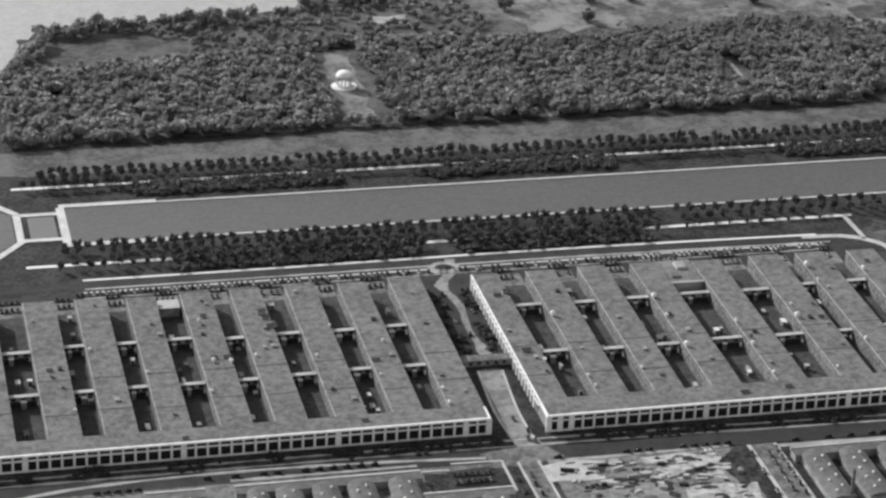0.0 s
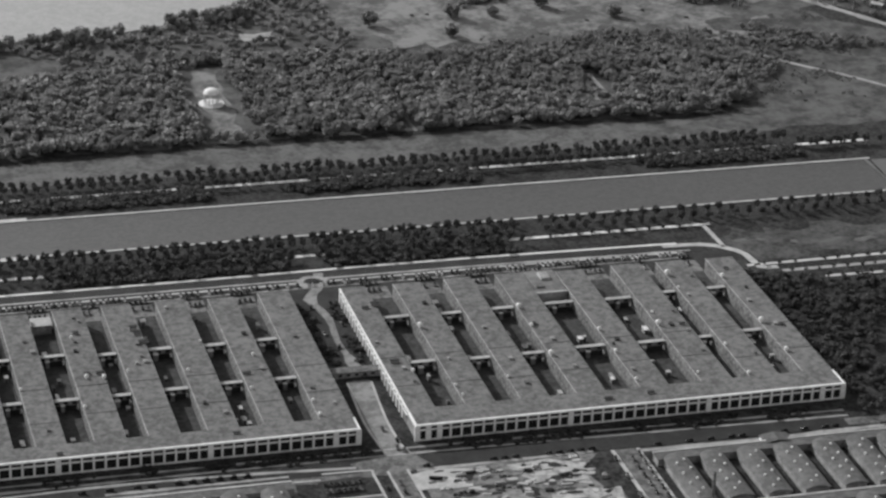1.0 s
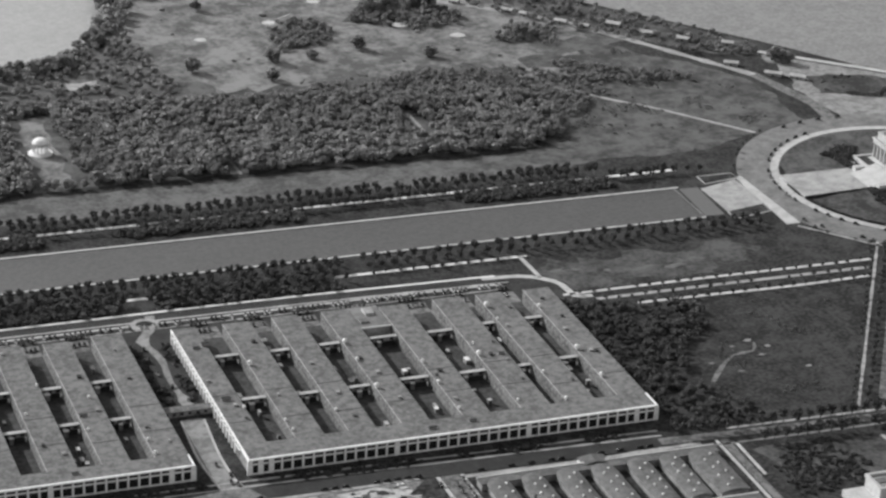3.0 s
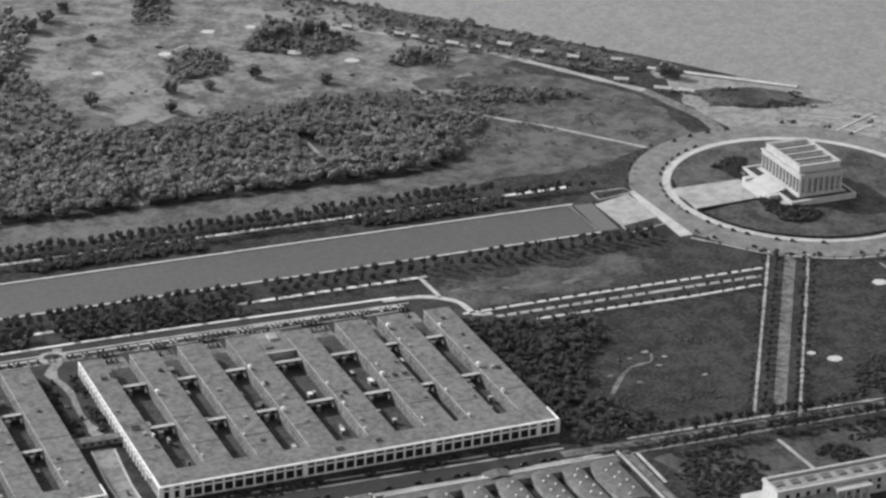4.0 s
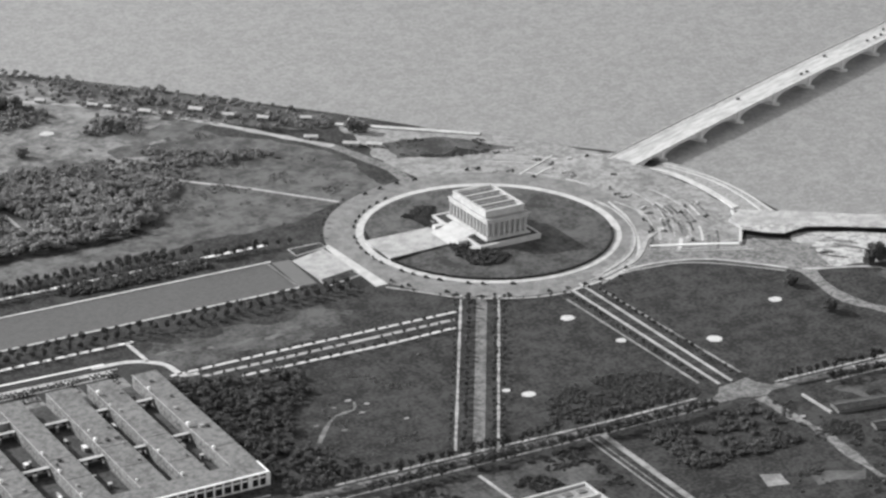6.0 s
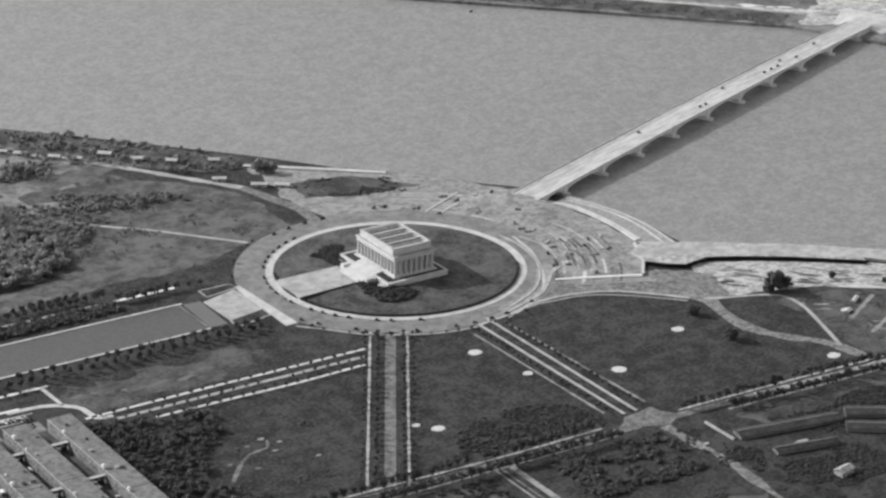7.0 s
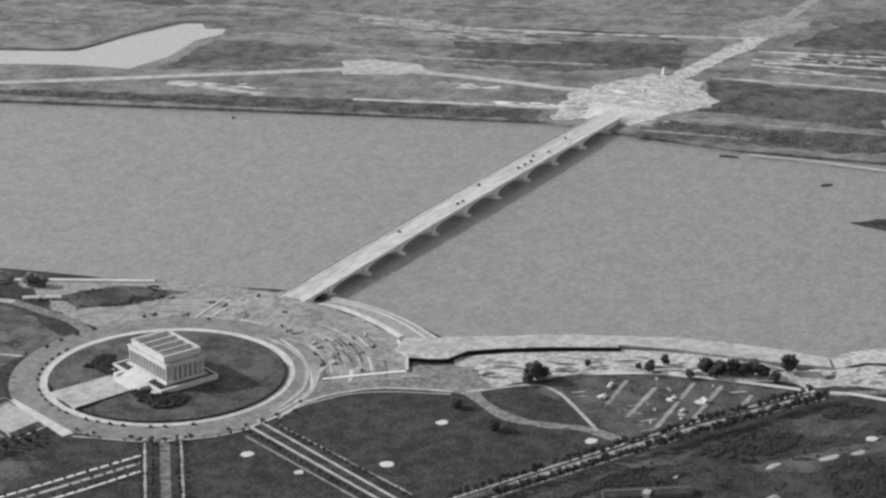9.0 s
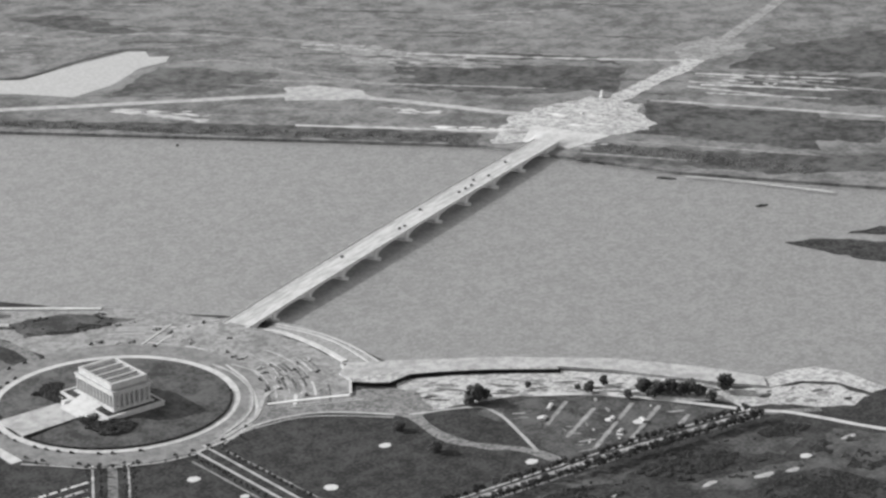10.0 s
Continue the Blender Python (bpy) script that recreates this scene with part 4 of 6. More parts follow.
for line, w in (([(-106, -16), (-108, 10), (-101, 44), (-86, 71), (-65, 93), (-43, 105), (-15, 119)], 2.2), ([(-116, 62), (-104, 66), (-92, 76), (-69, 99), (-45, 110), (-15, 120)], 3.2), ([(-46, 114), (-64, 113), (-84, 115), (-112, 125), (-131, 141), (-156, 168)], 3.0), ([(-118, -6), (-124, 24), (-116, 50)], 1.4), ([(-126, -64), (-140, -30), (-142, 10), (-134, 40)], 1.2), ([(-150, -40), (-160, 0), (-158, 36)], 1.3)):
    road("plaza_kerb", [(x, y) for x, y in smooth_line(line)], w, PATHWAY, "pale kerb on the unfinished plaza", 0.5, "kerb", 0.3)
structure("water_steps_outer", band(smooth_line([(-200, -58), (-216, -13), (-219, 30), (-214, 77)]), 1.8, -6, 0.5), PAVING, "curved stone kerb at the river", "steps")
structure("water_steps_middle", band(smooth_line([(-197, -52), (-210, -16), (-213, 25), (-206, 75)]), 1.8, -4, 0.6), PAVING, "curved flight of stone river steps", "steps")
structure("steps_landing", band(smooth_line([(-192, -56), (-204, -24), (-206, 24), (-202, 70)]), 26, -5, 0.25), CONCRETE_GREY, "sloping stone landing between the river steps", "steps")
structure("water_steps_inner", band(smooth_line([(-180, -56), (-192, -34), (-196, 10), (-193, 52)]), 5.0, -4, 1.3), PAVING, "curved flight of stone river steps", "steps")
for line in ([(-92, -83), (-140, -108)], [(-84, -92), (-130, -116)], [(-140, -108), (-168, -98)]):
    walk_strip("plaza_kerb", line, 1.8, "pale kerb of the unfinished plaza", PAVING, 0.5)
for i, (x, y, r) in enumerate(((-241, 248, 4.5), (-278, 286, 4), (-293, 304, 5), (-266, 312, 3.5), (-179, 307, 5.5), (-113, 210, 5), (-35, 245, 6), (35, 166, 5.5), (23, 216, 4), (-345, 435, 5), (124, 258, 5), (134, 246, 3), (350, -427, 6), (249, -398, 7), (211, -364, 6), (300, -470, 6), (262, -470, 5), (150, -406, 5), (415, -400, 5))):
    structure("sand_patch", slab([(x + r * random.uniform(0.85, 1.1) * math.cos(a), y + r * 0.85 * random.uniform(0.85, 1.1) * math.sin(a)) for a in [k * math.pi / 9 for k in range(18)]], -0.1, 0.2), SAND, "round patch of bright sand in the grass", "sand")

# rings of spoil and wheel marks on the unfinished plaza
rng = random.Random(19)
for k in range(80):
    r, a, l = rng.uniform(122, 176), rng.uniform(134, 168), rng.uniform(3, 13)
    if k % 3 == 0:
        a = rng.uniform(190, 236)
    structure("plaza_streak", band(arc(0, 0, r, a, a + l, 8), rng.uniform(0.8, 2.6), -0.2, 0.16 + k * 0.002, 0.5), rng.choice((ROAD, SCRUB, PATHWAY, CIRCLE, SCRUB, PAVING)), "curved streak of spoil on the unfinished plaza", "ground")

# ---- far bank ----
ground_patch("far_plaza", [(-684, -336), (-716, -366), (-758, -399), (-786, -400), (-845, -402), (-868, -398), (-887, -380), (-893, -346), (-905, -341), (-876, -322), (-856, -272), (-820, -268), (-790, -274), (-758, -280), (-732, -296), (-706, -318)], SPOIL, "broad plaza of bright bare earth", 0.3, "plaza", swing=5)
walk_strip("far_road", [(-800, -372), (-764, -416), (-719, -503), (-672, -580), (-618, -632), (-510, -697), (-300, -826), (-100, -960)], 13, "pale earth road on the far bank", PATHWAY, 0.2)
ground_patch("far_road_turnout", [(-690, -560), (-655, -575), (-610, -615), (-640, -655), (-672, -640), (-700, -590)], PATHWAY, "pale earth turnout on the far bank", 0.24, "road", swing=2)
walk_strip("far_shore_track", [(-756, -122), (-774, -96), (-797, -56), (-830, 10)], 2.4, "pale track along the far waterline", PAVING, ragged=0.5)
walk_strip("far_shore_track", [(-563, -529), (-640, -446), (-719, -363)], 4.5, "pale track along the far shore", PAVING, ragged=0.5)
structure("far_lagoon", slab([(-250, -1010), (-363, -942), (-431, -884), (-511, -900), (-590, -908), (-607, -895), (-597, -872), (-616, -858), (-600, -840), (-560, -837), (-501, -798), (-438, -784), (-397, -838), (-338, -892), (-240, -960)], -1, 0.15), LAGOON, "bright still lagoon inlet on the far bank", "lagoon")
walk_strip("far_lagoon_bank", [(-240, -1030), (-363, -952), (-431, -893), (-511, -909), (-590, -917), (-612, -900)], 6, "dark reedy lagoon bank", FARSCRUB, 0.7, ragged=0.3)
walk_strip("far_lagoon_path", [(-490, -792), (-564, -825), (-617, -823), (-663, -785), (-691, -689), (-733, -593)], 5, "pale loop track on the far bank", EARTH, 0.2, ragged=0.5)
road("far_approach", smooth_line([(-884, -370), (-985, -404), (-1042, -420), (-1071, -434)], 9), 24, SPOIL, "broad pale approach road on the far bank", 0.35, "road", 0.22)
road("far_approach_road", [(-1071, -434), (-1260, -522), (-1700, -740)], 15, EARTH, "pale approach road into the hills", 0.3, "road", 0.1)
ground_patch("far_earthworks", [(-1068, -468), (-1086, -487), (-1124, -500), (-1156, -492), (-1140, -462), (-1167, -451), (-1151, -430), (-1119, -423), (-1062, -430)], EARTH, "bare earthworks round the approach road", 0.2, swing=6)
for a, w, m in (((-1000, -372, -1090, -240), 5, PATHWAY), ((-985, -358, -1040, -250), 6, PATHWAY), ((-915, -345, -1030, -185), 6, EARTH), ((-790, -252, -908, -81), 4, EARTH), ((-720, -262, -800, -150), 4, EARTH), ((-637, -702, -860, -458), 6, EARTH), ((-680, -760, -880, -560), 9, MEADOW), ((-771, -800, -863, -592), 14, EARTH), ((-461, -699, -505, -628), 8, EARTH), ((-545, -590, -470, -680), 3, EARTH), ((-900, -640, -1010, -500), 8, MEADOW), ((-1020, -392, -1150, -180), 5, EARTH), ((-440, -1000, -700, -860), 6, MEADOW)):
    walk_strip("far_strip", [a[:2], a[2:]], w, "long pale strip of bare ground on the far bank", m, ragged=0.5)
for poly in ([(-742, -250), (-850, -50), (-900, -70), (-760, -272)], [(-800, -625), (-955, -472), (-890, -445), (-770, -570)], [(-905, -328), (-1010, -180), (-922, -95), (-832, -245)], [(-280, -782), (-668, -344), (-694, -371), (-552, -540), (-286, -806)]):
    ground_patch("far_scrub", poly, FARSCRUB, "dark strip of scrub on the far bank", 0.15, swing=4)
structure("river_bar", slab(wavy([(-692, 79), (-717, 88), (-745, 112), (-800, 190), (-830, 260), (-790, 262), (-740, 196), (-712, 160)], 3), -4, -2.6), TANGLE, "low dark mud bar in the river", "bank")
structure("river_bar_spur", slab(wavy([(-755, 100), (-790, 106), (-830, 130), (-830, 145), (-780, 124)], 2.5), -4, -2.4), TANGLE, "low dark mud bar in the river", "bank")
structure("river_bar_long", band([(-774, -139), (-834, -51), (-887, -3)], 5, -4, -2.5, 0.3), PATHWAY, "narrow pale bar along the far shore", "bank")

for poly, m in (([(-904, -334), (-1050, -119), (-993, -67), (-818, -260)], FARSCRUB), ([(-735, -262), (-959, -37), (-920, 0), (-830, -70), (-712, -240)], FARSCRUB), ([(-1139, -409), (-1343, -383), (-1192, -247), (-1072, -379)], FARSCRUB), ([(-794, -660), (-988, -461), (-914, -400), (-830, -485), (-772, -621)], FARSCRUB), ([(-582, -829), (-674, -708), (-630, -690), (-600, -690), (-470, -757)], SCRUB), ([(-560, -1159), (-633, -1102), (-656, -955), (-588, -1041)], FARSCRUB), ([(-770, -772), (-806, -730), (-797, -631), (-769, -682)], EARTH), ([(-1062, -360), (-1160, -240), (-1300, -180), (-1180, -120), (-1060, -180), (-1010, -320)], SCRUB)):
    ground_patch("far_field", poly, m, "weedy field on the far river flats", 0.11, swing=5)
for line, w, m in (([(-1029, -391), (-1133, -268)], 4, PAVING), ([(-1001, -353), (-1108, -228)], 4, PAVING), ([(-982, -325), (-1069, -217)], 4, PATHWAY), ([(-920, -341), (-990, -240), (-1063, -130)], 6, PATHWAY), ([(-835, -680), (-950, -550), (-1067, -430)], 7, PATHWAY), ([(-608, -490), (-709, -364)], 5, PATHWAY), ([(-458, -685), (-499, -606)], 9, PATHWAY), ([(-974, -788), (-1112, -710)], 6, EARTH), ([(-518, -1086), (-572, -1002), (-664, -955), (-785, -793), (-835, -680)], 7, EARTH)):
    walk_strip("far_track", line, w, "pale track across the far river flats", m, 0.18, ragged=0.85)


def splash(x, y, along, across, count, seed, mat):
    """Loose blotches of bare ground strung out along the shore's direction."""
    rng = random.Random(seed)
    c, q = -0.676, 0.737
    for k in range(count):
        u, v = rng.uniform(-along, along), rng.uniform(-across, across)
        px, py = x + c * u + q * v, y + q * u - c * v
        l, w = rng.uniform(3, 13), rng.uniform(1.2, 4.2)
        ground_patch("bare_blotch", [(px + c * i * l + q * j * w, py + q * i * l - c * j * w) for i, j in ((-1, 0), (-0.4, -0.8), (0.4, -0.7), (1, 0.1), (0.3, 0.8), (-0.5, 0.9))], mat, "blotch of bare pale sand on the flats", 0.32 + k * 0.0008 + seed * 0.00003, swing=3)


splash(-480, -665, 52, 9, 20, 1, PAVING)
splash(-690, -490, 34, 8, 10, 2, PAVING)
splash(-690, -400, 46, 7, 12, 3, COPING)
splash(-835, -630, 52, 26, 16, 4, PATHWAY)
splash(-800, -745, 55, 14, 14, 5, PATHWAY)
splash(-470, -1000, 70, 20, 16, 6, EARTH)
splash(-1075, -300, 70, 26, 26, 7, PATHWAY)
splash(-760, -262, 26, 8, 8, 8, PATHWAY)
for k in range(5):
    splash(-745 - 28 * k, -338 - 5 * k, 34, 26, 7, 20 + k, (EARTH, PAVING, COPING, EARTH, PAVING)[k])
for poly in ([(-875, -650), (-948, -583), (-1007, -502), (-996, -479), (-910, -589)], [(-751, -609), (-862, -533), (-934, -459), (-890, -420), (-810, -471), (-734, -577)], [(-915, -352), (-956, -268), (-1019, -186), (-943, -115), (-851, -243), (-873, -292)], [(-1100, -330), (-1250, -140), (-1190, -80), (-1060, -200)], [(-1180, -420), (-1420, -330), (-1330, -150), (-1160, -280)]):
    ground_patch("far_scrub", poly, FARSCRUB, "dark strip of scrub on the far bank", 0.155, swing=6)
rng = random.Random(44)
for k in range(150):
    u, v = rng.uniform(40, 620), rng.uniform(-700, 420)
    x, y = -560 - 0.67 * u - 0.67 * v, -560 - 0.75 * u + 0.73 * v
    if within(x, y, [(-900, -430), (-640, -300), (-690, -260), (-900, -260)]) or within(x, y, [(-230, -1060), (-640, -940), (-640, -780), (-400, -760), (-220, -960)]):
        continue
    l, w = rng.uniform(14, 75), rng.uniform(1.2, 5.0)
    a = math.atan2(0.73, -0.67) + rng.uniform(-0.08, 0.08)
    c, s = math.cos(a), math.sin(a)
    outline = [(x + c * p * l - s * q * w, y + s * p * l + c * q * w) for p, q in ((-1, 0), (-0.4, -0.8), (0.3, -0.6), (1, -0.1), (0.5, 0.7), (-0.5, 1))]
    ground_patch("far_streak", outline, rng.choice((MEADOW, FARSCRUB, FARSCRUB, EARTH, SCRUB, FARLAND, SCRUB)), "streak of bare or weedy ground on the flats", 0.115 + k * 0.0004, swing=3)

# ---- trees ----
def unit_ball(level):
    bm = bmesh.new()
    bmesh.ops.create_icosphere(bm, subdivisions=level, radius=1)
    v = np.array([v.co[:] for v in bm.verts])
    f = np.array([[q.index for q in p.verts] for p in bm.faces])
    bm.free()
    return v, f


BALL = unit_ball(1)


def clump_mesh(name, clumps, mat, seed, sprays=12, size=0.42, rough=0.25):
    """Leaf clumps joined in one mesh: rows of x, y, z, radius, height.
    Each is a rough core beset with folded sprays of leaves."""
    rng = np.random.default_rng(seed)
    bv, bf = BALL
    c = np.array(clumps, float)
    n, k = len(c), len(bv)
    reach = np.stack([c[:, 3], c[:, 3], c[:, 4]], -1)
    v = bv[None] * (0.82 + rng.uniform(-rough, rough, (n, k, 1)))
    v = v * reach[:, None] + c[:, None, :3]
    f = bf[None] + (np.arange(n) * k)[:, None, None]
    # sprays: two triangles folded along a rib, turned at random
    out = rng.normal(size=(n, sprays, 3))
    out[..., 2] = np.abs(out[..., 2]) * 1.1 - 0.25
    out /= np.linalg.norm(out, axis=-1, keepdims=True)
    at = out * reach[:, None] * rng.uniform(0.72, 1.12, (n, sprays, 1)) + c[:, None, :3]
    rib = rng.normal(size=(n, sprays, 3))
    rib /= np.linalg.norm(rib, axis=-1, keepdims=True)
    wide = np.cross(rib, rng.normal(size=(n, sprays, 3)))
    wide /= np.linalg.norm(wide, axis=-1, keepdims=True)
    fold = np.cross(rib, wide)
    big = (c[:, 3] * size)[:, None, None] * rng.uniform(0.6, 1.3, (n, sprays, 1))
    quad = np.stack([at - rib * big, at + wide * big * 0.7 + fold * big * 0.3, at + rib * big, at - wide * big * 0.7 + fold * big * 0.3], 2)
    first = n * k + np.arange(n * sprays)[:, None] * 4
    g = np.concatenate([first + [0, 1, 2], first + [0, 2, 3]], 1).reshape(-1, 3)
    me = bpy.data.meshes.new(name)
    me.from_pydata(np.concatenate([v.reshape(-1, 3), quad.reshape(-1, 3)]).tolist(), [], f.reshape(-1, 3).tolist() + g.tolist())
    me.materials.append(mat)
    me.polygons.foreach_set("use_smooth", [True] * (n * len(bf)) + [False] * len(g))
    return me


def crown_clumps(rng, x, y, z, r, h, count, fat=1.0, flat=1.0):
    """Clumps spread through an uneven crown round its centre line."""
    out = []
    for _ in range(count):
        a, t = rng.uniform(0, 6.283), rng.uniform(0.0, 1.0)
        d = r * math.sqrt(rng.random()) * (0.55 + 0.5 * math.sin(math.pi * (0.15 + 0.8 * t))) * 0.72
        s = r * rng.uniform(0.24, 0.46) * fat
        out.append((x + d * math.cos(a), y + d * math.sin(a), z + h * t, s, s * rng.uniform(0.7, 1.0) * flat))
    return out


def trunk_bm(rng, h, r, spread):
    bm = bmesh.new()

    def limb(a, b, ra, rb, n=6):
        a, b = Vector(a), Vector(b)
        up = (b - a).normalized()
        side = up.orthogonal().normalized()
        other = up.cross(side)
        rows = [[bm.verts.new(p + (side * math.cos(k * 6.2832 / n) + other * math.sin(k * 6.2832 / n)) * q) for k in range(n)] for p, q in ((a, ra), (b, rb))]
        for k in range(n):
            bm.faces.new((rows[0][k], rows[0][(k + 1) % n], rows[1][(k + 1) % n], rows[1][k]))

    limb((0, 0, -0.1), (0.1, 0.05, h * 0.5), r, r * 0.7)
    for k in range(4):
        a = k * 1.57 + rng.uniform(-0.4, 0.4)
        limb((0.1, 0.05, h * rng.uniform(0.38, 0.5)), (spread * math.cos(a), spread * math.sin(a), h * rng.uniform(0.7, 0.9)), r * 0.5, r * 0.15)
    return bm


def tree(label, h, r, count, seed, mat=None, category="tree", group="", low=0.42):
    rng = random.Random(seed)
    ob = thing("tree", label, category, 0, 0, -500, group)
    part("trunk", trunk_bm(rng, h, 0.03 * h, r * 0.5), BARK, ob)
    me = clump_mesh("crown", crown_clumps(rng, 0, 0, h * low, r, h * (0.9 - low), count), mat or LEAVES, seed, 10)
    crown = new("crown", me)
    crown.parent = ob
    return ob


def grove_row(kinds, line, spacing, seed, jitter=0.8, skip=(), grow=(0.8, 1.15)):
    """Trees of those kinds set along a line, at their own sizes."""
    rng = random.Random(seed)
    pts = [Vector(p) for p in line]
    for a, b in zip(pts, pts[1:]):
        n = int((b - a).length / spacing)
        for i in range(n):
            p = a + (b - a) * ((i + 0.5) / n)
            if any(x0 < p.x < x1 for x0, x1 in skip) or rng.random() < 0.05:
                continue
            s = rng.uniform(*grow)
            one = copy_thing(rng.choice(kinds), pose(p.x + rng.uniform(-jitter, jitter), p.y + rng.uniform(-jitter, jitter), 0, 0, 0, rng.uniform(0, 360)))
            one.scale = (s, s, s * rng.uniform(0.9, 1.15))


def woods(name, label, outline, spacing, height, seed, holes=(), keep=1.0, per=6, mat=None, category="woods", z0=0.0):
    """A stand of many trees over an outline, as one mass of crowns."""
    rng = random.Random(seed)
    xs, ys = [p[0] for p in outline], [p[1] for p in outline]
    clumps = []
    y = min(ys)
    while y < max(ys):
        x = min(xs) + rng.uniform(0, spacing)
        while x < max(xs):
            px, py = x + rng.uniform(-0.45, 0.45) * spacing, y + rng.uniform(-0.45, 0.45) * spacing
            low = height < 4.3
            thin = noise.noise(Vector((px / 45, py / 45, seed))) * 0.5 + 0.5
            if low and noise.noise(Vector((px / 24, py / 24, seed))) * 0.6 + noise.noise(Vector((px / 9, py / 9, seed + 5))) * 0.3 < 0.22 - 0.34 * keep and rng.random() > 0.012:
                x += spacing
                continue
            if rng.random() < (0.9 if low else keep * (0.55 + 0.9 * thin)) and within(px, py, outline) and not any((h[0] < px < h[2] and h[1] < py < h[3]) if len(h) == 4 and not isinstance(h[0], tuple) else within(px, py, h) for h in holes):
                h = height * rng.uniform(0.75, 1.2) * (0.78 + 0.5 * (noise.noise(Vector((px / 17, py / 17, seed + 3))) * 0.5 + 0.5))
                if low:
                    clumps += crown_clumps(rng, px, py, z0 + 0.05 * h, h * 1.3, h * 0.4, per, 1.4, 0.62)
                else:
                    r = h * rng.uniform(0.34, 0.46)
                    clumps.append((px, py, z0 + h * 0.46, r * 1.1, h * 0.38))
                    for _ in range(per):
                        a, t = rng.uniform(0, 6.283), rng.uniform(0.0, 1.0)
                        d = r * (0.85 - 0.6 * t * t)
                        q = r * rng.uniform(0.35, 0.55)
                        clumps.append((px + d * math.cos(a), py + d * math.sin(a), z0 + h * (0.4 + 0.35 * t), q, q * rng.uniform(0.75, 1.05)))
            x += spacing
        y += spacing
    ob = new(name, clump_mesh(name, clumps, mat or WOODS, seed, 6 if height < 4.3 else 12))
    return tagged(ob, label, category, kind="stuff")


ELMS = [tree("leafy elm beside the pool walk", 8.5, 3.6, 18, 10 + k, group="trees along the pool") for k in range(4)]
YOUNG = [tree("young street tree with a small dark crown", 4.8, 2.5, 13, 20 + k, group="young street trees") for k in range(4)]
SHADE = [tree("dark round shade tree in the river park", 10, 6.2, 34, 35 + k, THICKET, low=0.18, group="park trees") for k in range(2)]
OAKS = [tree("broad old shade tree standing in the grass", 10, 6.2, 34, 30 + k, FIELD_LEAVES, low=0.18, group="field trees") for k in range(3)]

FAR_ELMS = [tree("leafy elm beside the pool walk", 8.5, 3.6, 15, 50 + k) for k in range(4)]
FAR_YOUNG = [tree("young street tree with a small dark crown", 4.8, 2.5, 10, 60 + k) for k in range(4)]


def joined_row(name, label, kinds, lines, spacing, seed, jitter=0.8, grow=(0.8, 1.15), mat=None):
    """Rows of the same trees, too many to count, as one mass."""
    rng = random.Random(seed)
    made = {}
    for ob in kinds:
        made[ob] = [(o.data, np.array([v.co[:] for v in o.data.vertices]), [list(p.vertices) for p in o.data.polygons]) for o in ob.children]
    verts, faces, which, base = [], [], [], 0
    for line in lines:
        for a, b in zip(line, line[1:]):
            a, b = Vector(a), Vector(b)
            n = int((b - a).length / spacing)
            for i in range(n):
                if rng.random() < 0.05:
                    continue
                p = a + (b - a) * ((i + 0.5) / n)
                s, t = rng.uniform(*grow), rng.uniform(0, 6.283)
                c, q = math.cos(t) * s, math.sin(t) * s
                px, py = p.x + rng.uniform(-jitter, jitter), p.y + rng.uniform(-jitter, jitter)
                for k, (me, v, f) in enumerate(made[rng.choice(kinds)]):
                    verts.append(np.stack([v[:, 0] * c - v[:, 1] * q + px, v[:, 0] * q + v[:, 1] * c + py, v[:, 2] * s], -1))
                    faces += [[u + base for u in g] for g in f]
                    which += [k] * len(f)
                    base += len(v)
    me = bpy.data.meshes.new(name)
    me.from_pydata(np.concatenate(verts).tolist(), [], faces)
    me.materials.append(BARK)
    me.materials.append(mat or WOODS)
    me.polygons.foreach_set("material_index", which)
    return tagged(new(name, me), label, "trees", kind="stuff")


# rows that stand nearest, tree by tree
grove_row(ELMS, [(805, 62), (440, 62)], 8.0, 5, skip=((570, 590),), grow=(0.65, 0.95))
grove_row(ELMS, [(430, 49), (140, 49)], 9.0, 7, grow=(0.7, 1.0))
grove_row(YOUNG, [(280, 143.6), (225, 144.4), (112, 144.6)], 8.6, 53, 0.5, grow=(0.7, 0.95))
for d in (-9.5, 9.0):
    grove_row(YOUNG, offset(bacon, d), 8, 54 + int(d), grow=(0.7, 1.0))
for x in (14.0, -11.0):
    grove_row(YOUNG, [(x, 134), (x - 1, 300)], 7.5, 60 + int(x), grow=(0.6, 0.9))
grove_row(YOUNG, [(-60, 339.5), (-115, 343), (-204, 348), (-257, 353), (-372, 364)], 6.6, 64, grow=(1.4, 2.0))
# the rest of the rows
joined_row("pool_tree_rows", "long rows of leafy trees along the pool", FAR_ELMS, [[(805, -63), (215, -64)], [(805, -70), (235, -71)], [(800, 38), (440, 38)], [(800, 46), (440, 46)]], 7.0, 1, grow=(0.7, 1.0))
joined_row("pool_tree_rows", "single trees before the pool walk", FAR_ELMS, [[(816, -52.5), (747, -52.5)], [(617, -52.5), (566, -52.5)], [(441, -52.5), (329, -52.5)], [(214, -52.5), (160, -53)]], 6.2, 9, grow=(0.75, 1.0))
joined_row("pool_tree_rows", "rows of smaller trees along the pool", FAR_ELMS, [[(430, 40), (140, 40)], [(215, -50), (140, -50)]], 8.5, 6, grow=(0.7, 0.95))
joined_row("walk_tree_rows", "rows of young trees beside the park walks", FAR_YOUNG, [[(312, 120.6), (216, 120.2), (102, 121.2)], [(300, 132.5), (106, 133.5)], [(430, 58.5), (326, 59)]] + [offset(bacon, d) for d in (-18.5, 15.5)], 9.0, 51, grow=(0.5, 0.8))
